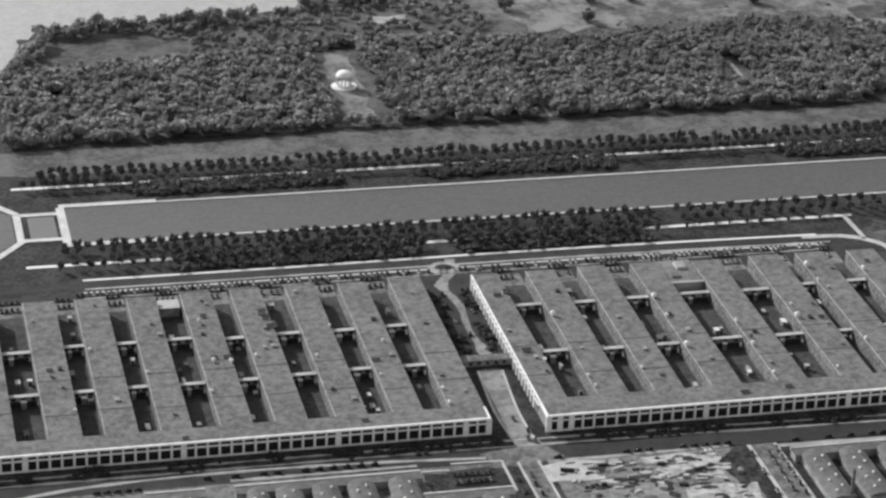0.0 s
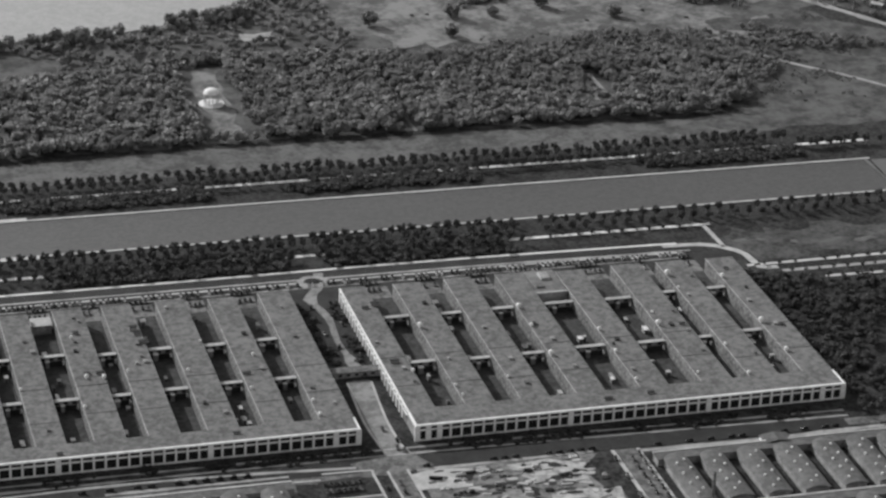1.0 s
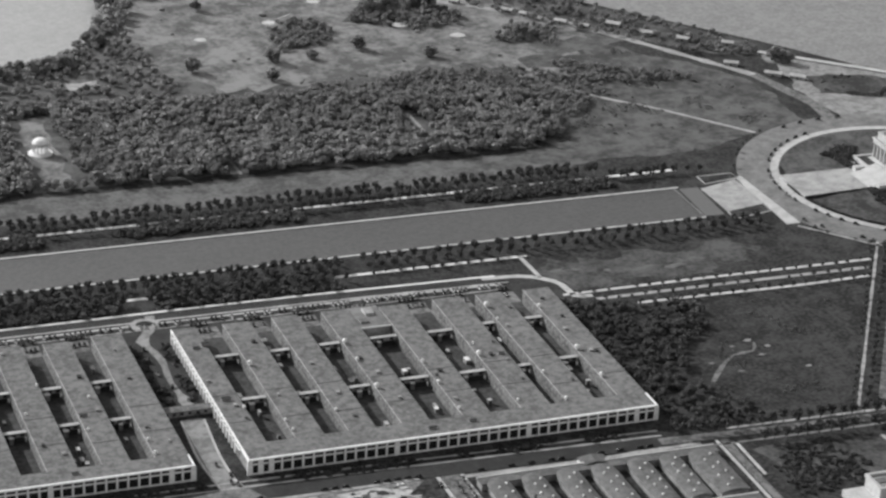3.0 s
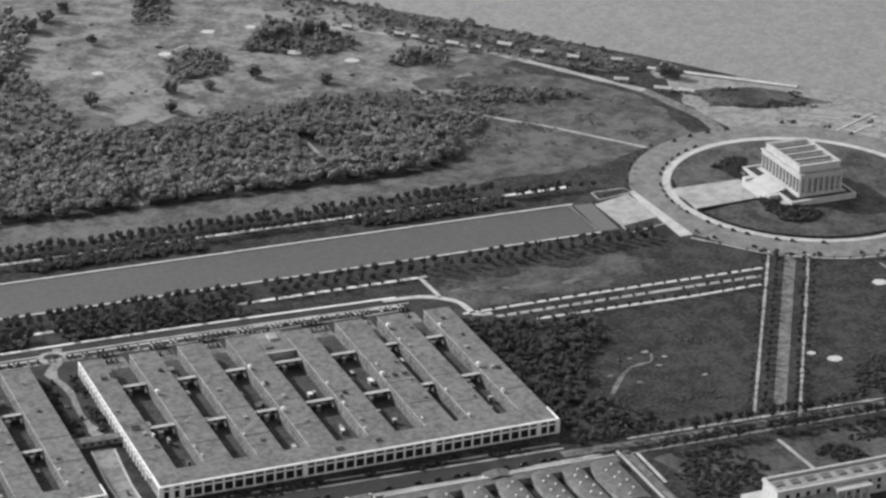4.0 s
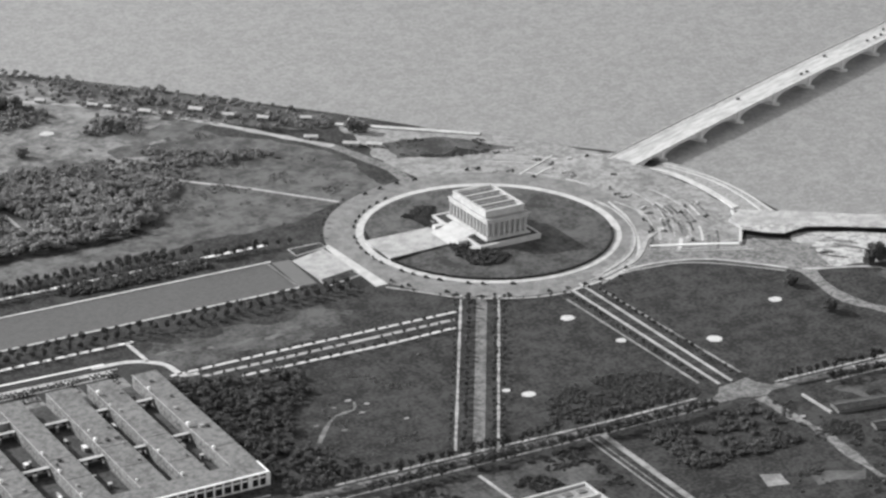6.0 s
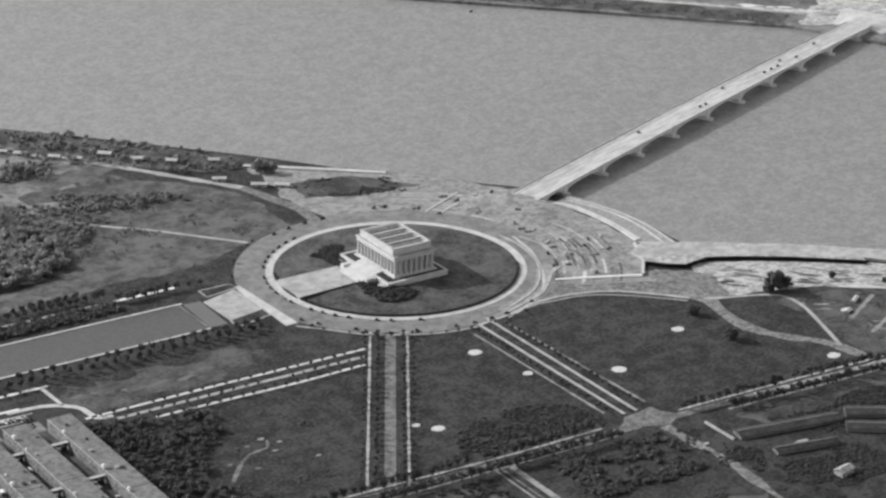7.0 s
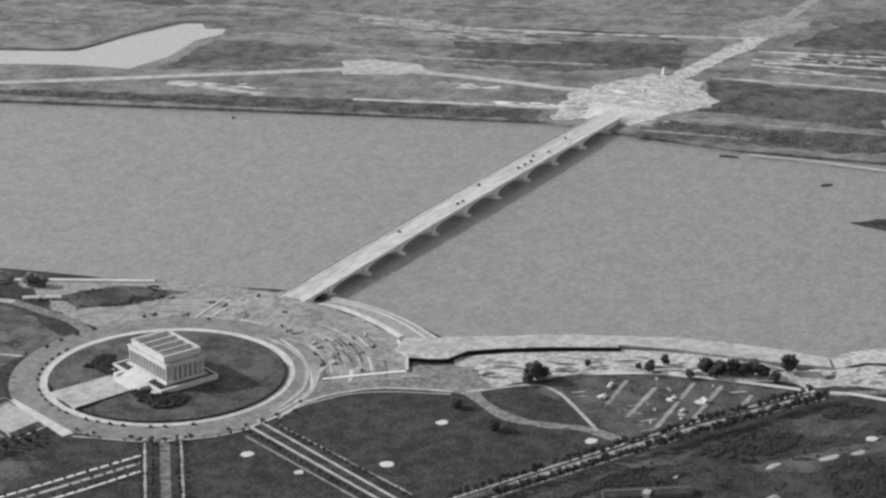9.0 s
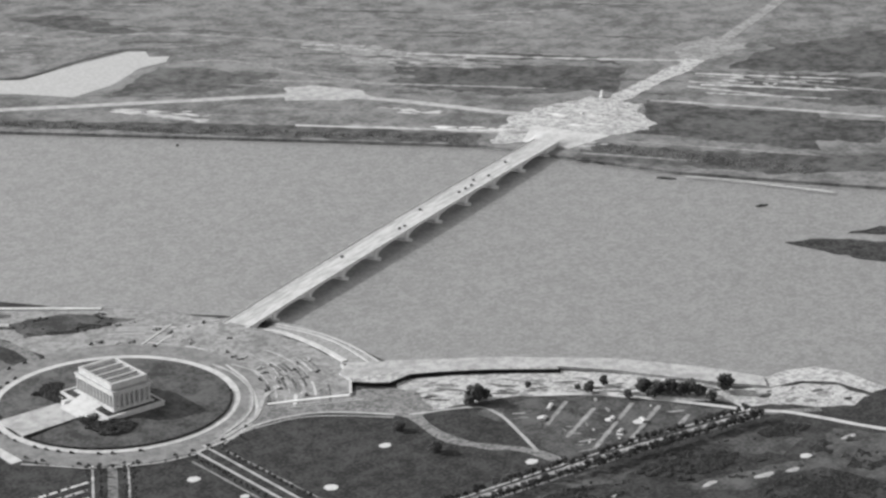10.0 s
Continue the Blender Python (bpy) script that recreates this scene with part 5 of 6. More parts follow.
grove_row(YOUNG, [(-30, 322), (-103, 325.5), (-187, 331), (-274, 337.5), (-372, 346)], 7.0, 65, grow=(1.3, 1.8))
joined_row("street_tree_rows", "rows of young trees along the street", FAR_YOUNG, [[(330, 311.5), (205, 314.5), (30, 319.5)], [(300, 330.5), (222, 332), (20, 335.5)]], 7.0, 61, grow=(1.4, 1.9), mat=LEAVES)
joined_row("circle_tree_rows", "small bushes round the circle road", FAR_YOUNG, [arc(0, 0, 131, 28, 108, 6), arc(0, 0, 127, -60, -20, 4)], 8, 67, grow=(0.5, 0.9))
woods("tree_rows", "close rows of leafy trees along the pool", [(565, -53), (442, -53), (442, -37), (565, -37)], 2.8, 4.0, 41, keep=4, per=2, mat=THICKET)
woods("tree_rows", "close rows of leafy trees along the pool", [(745, -53), (618, -53), (618, -37), (745, -37)], 2.8, 4.0, 42, keep=4, per=2, mat=THICKET)
woods("tree_rows", "close rows of leafy trees along the pool", [(328, -53), (215, -53), (215, -38), (328, -38)], 2.8, 4.0, 43, keep=4, per=2, mat=THICKET)
woods("tree_rows", "close rows of leafy trees along the pool", [(735, 72), (452, 73), (452, 48), (735, 48)], 2.8, 4.0, 44, keep=4, per=2, mat=THICKET, holes=((568, 40, 592, 90),))
for x, y, s in ((374, -338, 0.8), (342, -338, 0.6), (300, -352, 0.75), (250, -321, 0.75), (262, -432, 1.0), (248, -438, 0.9), (212, -432, 0.9), (222, -440, 0.8), (162, -350, 0.8), (-15, -247, 0.9), (-22, -240, 0.7), (-226, 186, 1.2), (-232, 190, 0.9), (-135, 245, 1.1), (-139, 194, 1.0), (-337, 262, 1.25), (-344, 272, 1.15), (-350, 279, 1.2), (-355, 286, 1.0), (-361, 291, 1.25), (-366, 298, 1.0), (-366, 311, 0.9), (-387, 304, 1.35), (-348, 268, 0.8), (-219, 190, 1.4), (-212, 192, 0.9), (-303, 234, 0.8), (-300, 224, 0.5), (-319, 264, 0.7), (-333, 276, 0.8), (-323, 231, 0.7), (-272, 195, 0.5), (-312, 226, 0.5), (330, -560, 1.0), (318, -590, 1.0), (300, -612, 0.9), (420, -540, 0.9), (440, -520, 1.0), (400, -560, 0.7), (400, -470, 0.6), (385, -300, 0.7), (440, -330, 0.8)):
    one = copy_thing(random.choice(OAKS if y < 0 else SHADE), pose(x, y, 0, 0, 0, random.uniform(0, 360)))
    s *= 1.4 if y < 0 else 0.95
    one.scale = (s, s, s * random.uniform(0.8, 1.0) * (1.2 if x < -180 else 1.0))

glade = ((790, -312), (710, -318), (679, -286), (684, -262), (745, -240), (790, -246))
clear = ((566, -265, 602, -132), (302.5, -215, 314.5, -150), (457, -190, 464, -125), (512, -333, 542, -310), glade)
woods("woods", "dense dark broadleaf woods beside the meadow", [(815, -119), (604, -124), (453, -123), (250, -122), (216, -136), (202, -166), (204, -206), (240, -236), (300, -240), (470, -262), (560, -270), (700, -250), (815, -236)], 5.5, 8.6, 71, clear, 0.84, 5)
woods("woods_back", "open woods with grassy gaps near the water", [(812, -238), (700, -252), (560, -272), (455, -262), (462, -330), (474, -470), (490, -425), (535, -375), (583, -352), (630, -339), (706, -333), (783, -320), (804, -262)], 5.8, 6.0, 72, clear, 0.42, 4)
woods("shore_trees", "row of leafy trees along the basin shore", [(800, -262), (780, -322), (706, -335), (630, -340), (583, -354), (535, -376), (494, -428), (478, -474), (470, -560), (446, -560), (456, -470), (478, -420), (524, -362), (580, -338), (630, -327), (706, -321), (770, -308), (790, -258)], 7.5, 10.0, 73, (), 0.8)
woods("shore_brush", "scattered trees and brush along the river shore", [(200, -548), (149, -492), (77, -412), (-20, -292), (0, -262), (40, -275), (95, -335), (150, -400), (235, -500)], 6.5, 5.0, 74, (), 0.5)
woods("field_brush", "low dark brush in a rough field", [(222, -125), (130, -118), (80, -116), (40, -140), (40, -215), (110, -322), (160, -250), (222, -182), (300, -236), (380, -262), (360, -300), (230, -290)], 3.0, 1.0, 75, (), 0.1, 3, WEEDS)
woods("woods_end", "low dark brush at the end of the woods", [(240, -125), (180, -128), (150, -170), (140, -205), (160, -250), (210, -296), (280, -290), (300, -232), (232, -182)], 3.0, 1.0, 97, (), -0.1, 3, WEEDS)
woods("meadow_brush", "scattered low bushes in the open meadow", [(470, -300), (300, -240), (225, -190), (120, -330), (150, -470), (300, -620), (466, -560)], 9.0, 1.6, 76, (), -0.6, 5, WEEDS)
for grove in ([(290, -417), (242, -483), (204, -460), (190, -394), (242, -380)], [(361, -396), (331, -428), (306, -409), (314, -372), (362, -357)], [(189, -344), (160, -380), (127, -365), (142, -322)], [(165, -290), (120, -262), (75, -240), (70, -222), (150, -235)], [(332, -576), (300, -580), (326, -500), (355, -506)]):
    ground_patch("grove_grass", grove, SCRUB, "rank grass under a loose grove", 0.052, swing=4)
    woods("field_grove", "loose grove of leafy trees in the meadow", grove, 5.4, 5.2, int(90 + grove[0][0]), (), 0.75, 4, FIELD_LEAVES)
ground_patch("fringe_grass", [(470, -262), (398, -284), (304, -292), (250, -300), (205, -285), (150, -262), (142, -216), (183, -172), (216, -160), (240, -232), (310, -240)], SCRUB, "rank grass behind the woods", 0.051, swing=7)
woods("woods_fringe", "low loose trees and brush behind the woods", [(470, -255), (398, -272), (304, -280), (253, -290), (205, -279), (156, -258), (142, -218), (183, -175), (202, -160), (230, -226), (310, -236)], 5.2, 5.0, 176, (), 0.62, 4, FIELD_LEAVES)
woods("woods_fringe", "low loose trees and brush behind the woods", [(815, -236), (700, -250), (560, -270), (470, -262), (300, -240), (300, -252), (470, -276), (560, -286), (700, -264), (815, -250)], 5.0, 5.2, 177, (), 0.7, 4)
woods("grove_circle", "dense grove between the circle and the shore", [(-14, -205), (-55, -204), (-92, -186), (-116, -158), (-104, -148), (-60, -152), (-26, -168)], 2.6, 1.5, 77, (), 0.25, 3, mat=THICKET)
woods("grove_lot", "dense low trees beside the office wings", [(327, 126), (280, 146), (240, 150), (246, 184), (278, 215), (292, 250), (262, 303), (327, 304)], 4.4, 5.4, 78, (), 0.62, 3, mat=THICKET)
woods("brush_lot", "scattered brush in a rough lot", [(285, 146), (150, 160), (205, 296), (290, 303), (300, 250), (240, 200)], 3.2, 1.0, 79, (), -0.2, 3, WEEDS)
woods("orchard", "rows of low dark trees in the overgrown lot", [(92, 344), (2, 346), (4, 398), (40, 404), (92, 398)], 3.6, 3.6, 180, (), 0.7, 3, THICKET)
woods("grove_avenue", "dark low thicket beside the street", [(104, 262), (74, 258), (41, 264), (28, 276), (22, 306), (50, 312), (94, 307), (134, 300), (122, 276)], 2.3, 1.7, 80, (), 1.1, 3, THICKET)
woods("brush_north", "overgrown brush across the street", [(95, 346), (-40, 346), (-200, 362), (-385, 382), (-420, 540), (-100, 520), (95, 470)], 3.0, 1.3, 81, ((106, 330, 130, 480), (-185, 366, -30, 445)), -0.12, 4, THICKET)
for grove in ([(-275, 458), (-311, 451), (-340, 460), (-352, 500), (-305, 540), (-240, 500)], [(-350, 372), (-369, 370), (-390, 396), (-373, 406), (-346, 390)], [(-352, 430), (-377, 422), (-377, 436), (-362, 441)], [(-354, 469), (-385, 452), (-400, 480), (-362, 486)], [(-120, 372), (-150, 357), (-178, 366), (-194, 392), (-176, 404), (-140, 384)], [(-60, 360), (-120, 371), (-118, 382), (-70, 373)], [(-92, 390), (-118, 388), (-106, 402), (-90, 402)], [(-26, 385), (-40, 400), (-20, 425), (0, 400)], [(-60, 420), (-100, 424), (-104, 434), (-60, 432)], [(-30, 420), (-100, 432), (-110, 470), (-40, 470)]):
    woods("thicket", "dark thicket in the overgrown lot", grove, 2.4, 1.5, int(500 + abs(grove[0][0])), (), 1.0, 3, THICKET)
woods("grove_north", "dark thicket north of the street", [(-223, 374), (-255, 362), (-298, 375), (-310, 398), (-276, 418), (-239, 405)], 2.4, 1.8, 82, (), 0.8, 3, THICKET)
woods("brush_institute", "overgrown garden round the institute", [(290, 338), (225, 338), (225, 392), (290, 396)], 3.4, 1.8, 83, (), 0.7, 4, BRUSH)
woods("brush_institute_west", "overgrown garden round the institute", [(200, 340), (136, 340), (136, 400), (200, 394)], 3.4, 1.8, 84, (), 0.7, 4, BRUSH)
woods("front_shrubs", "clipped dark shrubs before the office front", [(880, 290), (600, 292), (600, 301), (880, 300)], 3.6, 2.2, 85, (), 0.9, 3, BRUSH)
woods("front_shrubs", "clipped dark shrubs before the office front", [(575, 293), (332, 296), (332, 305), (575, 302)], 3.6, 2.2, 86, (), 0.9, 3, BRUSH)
woods("yard_shrubs", "dark shrubs in the yard between the blocks", [(601, 118), (594, 118), (592, 204), (601, 204)], 4.0, 2.8, 87, (), 0.8, 3, BRUSH)
woods("yard_shrubs", "dark shrubs in the yard between the blocks", [(582, 122), (576, 122), (576, 204), (581, 204)], 4.0, 2.8, 88, (), 0.8, 3, BRUSH)
woods("memorial_shrubs", "dark shrubs beside the memorial steps", [(42, 15), (34, 15), (32, 32), (18, 40), (14, 50), (22, 60), (44, 56), (47, 36)], 2.4, 2.6, 89, (), 1.5, 4, BRUSH, z0=2.0)
woods("memorial_shrubs", "dark shrubs beside the memorial steps", [(45, -52), (40, -44), (36, -24), (28, -26), (20, -52), (14, -58), (24, -66)], 2.2, 2.6, 90, (), 1.5, 4, BRUSH, z0=2.0)
hedge = [(94.0 * math.cos(a) + random.uniform(-0.3, 0.3), 94.0 * math.sin(a) + random.uniform(-0.3, 0.3), 1.0, random.uniform(0.9, 1.4), random.uniform(0.9, 1.3)) for a in [radians(-25 + k * 0.75) for k in range(240)]]
tagged(new("ring_hedge", clump_mesh("ring_hedge", hedge, BRUSH, 91)), "low dark hedge inside the ring walk", "hedge", kind="stuff")
hedge = [(92 - k * 0.9 + random.uniform(-0.3, 0.3), 15.8 - k * 0.05, 1.4 + k * 0.01, random.uniform(0.8, 1.2), random.uniform(0.8, 1.2)) for k in range(66)]
tagged(new("approach_hedge", clump_mesh("approach_hedge", hedge, BRUSH, 96)), "low dark hedge along the stepped approach", "hedge", kind="stuff")
woods("far_brush", "dark brush along the far shore", [(-745, -246), (-850, -48), (-880, -62), (-765, -268)], 4.5, 1.5, 92, (), 1.4, 2, HAZE_BRUSH)
woods("far_brush", "dark brush along the far shore", [(-282, -782), (-440, -604), (-566, -470), (-666, -350), (-680, -366), (-560, -500), (-440, -630), (-300, -795)], 4.5, 1.5, 93, (), 1.4, 2, HAZE_BRUSH)


# ---- small domed temple in the woods ----


def lathe(profile, n=24):
    bm = bmesh.new()
    rows = [[bm.verts.new((r * math.cos(2 * math.pi * i / n), r * math.sin(2 * math.pi * i / n), z)) for i in range(n)] for r, z in profile]
    for a, b in zip(rows, rows[1:]):
        for i in range(n):
            bm.faces.new((a[i], a[(i + 1) % n], b[(i + 1) % n], b[i]))
    bm.faces.new(rows[-1])
    return bm


def round_temple(x, y):
    ob = thing("domed_temple", "small round white marble temple with a dome", "monument", x, y, 0)
    part("base", lathe([(11, 0), (11, 1.0), (9.0, 1.0), (8.6, 1.7), (7.4, 1.7), (7.4, 2.4)]), WHITE, ob)
    col = column_mesh("column", 0.4, 6.2)
    for k in range(12):
        a = k * math.pi / 6
        piece("column", col, ob, pose(6.3 * math.cos(a), 6.3 * math.sin(a), 2.4))
    part("entablature", lathe([(6.9, 8.6), (6.9, 10.0), (7.5, 10.0), (7.5, 10.6)]), MARBLE, ob)
    part("dome", lathe([(6.6, 10.6), (6.4, 11.6), (5.6, 12.9), (4.2, 13.9), (2.2, 14.5), (0.4, 14.7)]), WHITE, ob, "smooth white dome")
    ob.scale = (0.8, 0.8, 0.8)
    return ob


round_temple(586, -196)

# ---- low huts with long gabled wings across the street ----


def gable_bm(x0, x1, y0, y1, eave, ridge, over=0.5):
    bm = bmesh.new()
    m = (x0 + x1) / 2
    ends = []
    for y in (y0 - over, y1 + over):
        ends.append([bm.verts.new(c) for c in ((x0 - over, y, eave), (m, y, ridge), (x1 + over, y, eave), (x1 + over, y, eave - 0.25), (m, y, ridge - 0.3), (x0 - over, y, eave - 0.25))])
    for k in range(6):
        bm.faces.new((ends[0][k], ends[0][(k + 1) % 6], ends[1][(k + 1) % 6], ends[1][k]))
    bm.faces.new(ends[0])
    bm.faces.new(ends[1])
    bmesh.ops.recalc_face_normals(bm, faces=bm.faces)
    return bm


def barrel_bm(x0, x1, y0, y1, eave, ridge, over=0.5):
    """A low barrel roof whose street end is rounded off."""
    bm = bmesh.new()
    m, half = (x0 + x1) / 2, (x1 - x0) / 2 + over
    rows = []
    for y, k in ((y0, 0.42), (y0 + 1.2, 0.7), (y0 + 3.5, 0.9), (y0 + 7, 1.0), (y1 + over, 1.0)):
        row = [bm.verts.new((m + half * k * c, y, eave + (ridge - eave) * k * (1 - c * c))) for c in (-1, -0.75, -0.4, 0, 0.4, 0.75, 1)]
        row += [bm.verts.new((m + half * k, y, eave - 0.3)), bm.verts.new((m - half * k, y, eave - 0.3))]
        rows.append(row)
    for p, q in zip(rows, rows[1:]):
        for j in range(9):
            bm.faces.new((p[j], p[(j + 1) % 9], q[(j + 1) % 9], q[j]))
    bm.faces.new(rows[0])
    bm.faces.new(rows[-1])
    bmesh.ops.recalc_face_normals(bm, faces=bm.faces)
    return bm


def hut_block(label, wings, y0, y1, x0, x1, seed, porch=None):
    rng = random.Random(seed)
    ob = thing("hut_building", label, "building", 0, 0, 0, "low hut blocks")
    part("head_wall", box(x0, y0, 0, x1, y0 + 7, 4.2), CONCRETE_GREY, ob)
    part("head_roof", box(x0 - 0.4, y0 + 0.5, 4.2, x1 + 0.4, y0 + 7.6, 4.6), TIN, ob, "flat sheet roof")
    part("front_coping", box(x0 - 0.4, y0 - 0.8, 3.6, x1 + 0.4, y0 + 0.5, 4.9), PAVING, ob, "pale parapet coping")
    for a, b in wings:
        w = part("wing", box(a, y0 + 7, 0, b, y1, 4.6), CONCRETE_GREY, ob, "long low hut wing")
        part("wing_roof", barrel_bm(a - 0.3, b + 0.3, y0 + 4.2, y1, 4.7, 6.4), TIN, w, "low rounded sheet roof")
        for k in range(int((y1 - y0 - 12) / 5)):
            x, y = (a + b) / 2 + rng.uniform(2.0, 3.2) * (1 if k % 2 else -1), y0 + 12 + k * 5 + rng.uniform(-1, 1)
            part("roof_vent", box(x - 0.5, y - 0.5, 5.0, x + 0.5, y + 0.5, 7.0, bevel=0.12), WHITE, w, "small white roof vent")
    if porch:
        a, b = porch
        part("porch_wall", box(a, y0 - 6, 0, b, y0 - 0.8, 4.4), CONCRETE, ob)
        part("porch_roof", gable_bm(a, b, y0 - 6, y0 + 2, 4.6, 6.0), TIN, ob, "gabled porch roof")
    return ob


hut_block("row of low grey hut wings with rounded sheet roofs", [(318.5, 335), (341, 352.5), (360, 372), (381, 394), (402, 414.5), (423, 435), (443, 455)], 334, 386, 316, 458, 5, (381, 396))
hut_block("row of low grey hut wings with rounded sheet roofs", [(654, 667), (675, 687.5), (693, 705), (711, 723), (727.5, 737)], 325.5, 400, 650, 742, 6)
hut_block("short hut block with a pale parapet", [(612, 625), (634, 647)], 348, 400, 608, 652, 8)
hut_block("short hut block with a pale parapet", [(762, 774)], 325.5, 400, 757, 786, 9)
hut_block("second row of low grey hut wings with rounded sheet roofs", [(318.5, 335), (341, 352.5), (360, 372), (381, 394), (402, 414.5), (423, 435), (443, 455)], 391, 470, 316, 458, 7)
ob = thing("chimney", "tall thin grey chimney among the huts", "chimney", 444.5, 384, 0)
part("base", box(-1.6, -1.6, 0, 1.6, 1.6, 4.5, bevel=0.1), CONCRETE_GREY, ob)
part("shaft", lathe([(1.1, 4.5), (0.7, 19.0), (0.85, 19.2), (0.85, 19.8)], 12), ROAD, ob, "sooty tapering shaft")

# lane and works yard between the hut blocks
for x, w in ((475.5, 2.2), (461.5, 2.0), (468.5, 11.0)):
    walk_strip("lane_works", [(x, 320), (x - 1, 400)], w, "pale kerbed lane beside the works yard", PAVING if w < 3 else ROAD, 0.16 if w < 3 else 0.15)
walk_strip("lane_works_east", [(592, 318), (590, 400)], 9, "pale lane beside the works yard", ROAD)
for x in (586.5, 597):
    walk_strip("kerb_works_east", [(x, 318), (x - 2, 400)], 1.3, "pale kerb of the lane", PAVING, 0.3)
ground_patch("works_yard", [(582, 317), (484, 321), (484, 400), (582, 400)], TRACK, "trampled works yard of bare earth", 0.08, "yard")
rng = random.Random(17)
for n, (poly, m) in enumerate((([(586, 322), (569, 321), (554, 325), (559, 340), (588, 338)], PAVING), ([(533, 321), (513, 320), (490, 330), (498, 350), (518, 346), (535, 333)], SPOIL), ([(522, 355), (503, 354), (484, 358), (486, 380), (524, 374)], SPOIL), ([(560, 350), (535, 346), (530, 366), (562, 372)], EARTH), ([(494, 329), (483, 322), (478, 329), (481, 358), (494, 353)], TANGLE))):
    ground_patch("yard_ground", poly, m, "bare or weedy ground in the works yard", 0.09 + n * 0.004, "yard", swing=2.5)
for k in range(110):
    x, y, l, w = rng.uniform(488, 578), rng.uniform(323, 384), rng.uniform(1.4, 5.0), rng.uniform(0.8, 2.6)
    ground_patch("yard_patch", [(x - l, y - w * 0.4), (x - l * 0.3, y - w), (x + l * 0.7, y - w * 0.8), (x + l, y + w * 0.3), (x + l * 0.2, y + w), (x - l * 0.8, y + w * 0.7)], rng.choice((SAND, PAVING, STREET, STREET, TRACK, TANGLE)), "spilled sand and trodden soil in the works yard", 0.12 + k * 0.002, "yard", swing=1.2)
for k in range(80):
    x, y = rng.uniform(488, 578), rng.uniform(322, 376)
    l, w, h = rng.uniform(2.0, 7), rng.uniform(0.8, 2.6), rng.uniform(0.4, 1.8)
    kind = rng.random()
    if kind < 0.4:
        ob = thing("lumber_stack", "stack of weathered boards in the works yard", "lumber", x, y, 0.08, "stacks in the works yard", rng.uniform(-35, 30))
        wood = rng.choice((PAVING, PATHWAY, STREET, TANGLE, PAVING))
        for j in range(3):
            part("board_layer", box(-l / 2 + rng.uniform(-0.5, 0.5), -w / 2, h * j / 3, l / 2 + rng.uniform(-0.5, 0.5), w / 2, h * (j + 0.85) / 3), wood, ob)
    else:
        me = clump_mesh("rubble_heap", [(rng.uniform(-l, l) * 0.4, rng.uniform(-w, w) * 0.5, 0.1, rng.uniform(0.5, 1.5), rng.uniform(0.3, 0.8)) for _ in range(9)], rng.choice((PATHWAY, EARTH, PAVING, STREET)), 200 + k, 0)
        tagged(new("rubble_heap", me), "low heap of pale rubble and earth", "rubble", kind="stuff").matrix_basis = pose(x, y, 0.08)

# ---- small lean-tos and coal bins in the courts ----
rng = random.Random(77)
for wings, y0, y1 in ((MUNITIONS, 128, 264), (NAVY, 126, 264)):
    order = sorted(wings)
    for (a, b), (c, d) in zip(order, order[1:]):
        for k in range(5):
            w, l, h = rng.uniform(1.2, 2.6), rng.uniform(1.5, 5.0), rng.uniform(1.4, 3.4)
            x, y = rng.uniform(b + 2.2, c - 2.2), rng.uniform(y0, y1)
            ob = thing("court_shed", "small lean-to shed in a court between wings", "shed", x, y, 0.05, "court sheds")
            part("wall", box(-w / 2, -l / 2, 0, w / 2, l / 2, h), CONCRETE_GREY, ob)
            part("roof", box(-w / 2 - 0.2, -l / 2 - 0.2, h, w / 2 + 0.2, l / 2 + 0.2, h + 0.2), rng.choice((CONCRETE, PATHWAY, ROOFING, PAVING)), ob)
            part("door", box(-0.4, l / 2, 0, 0.4, l / 2 + 0.05, min(1.9, h - 0.1)), STREET, ob)

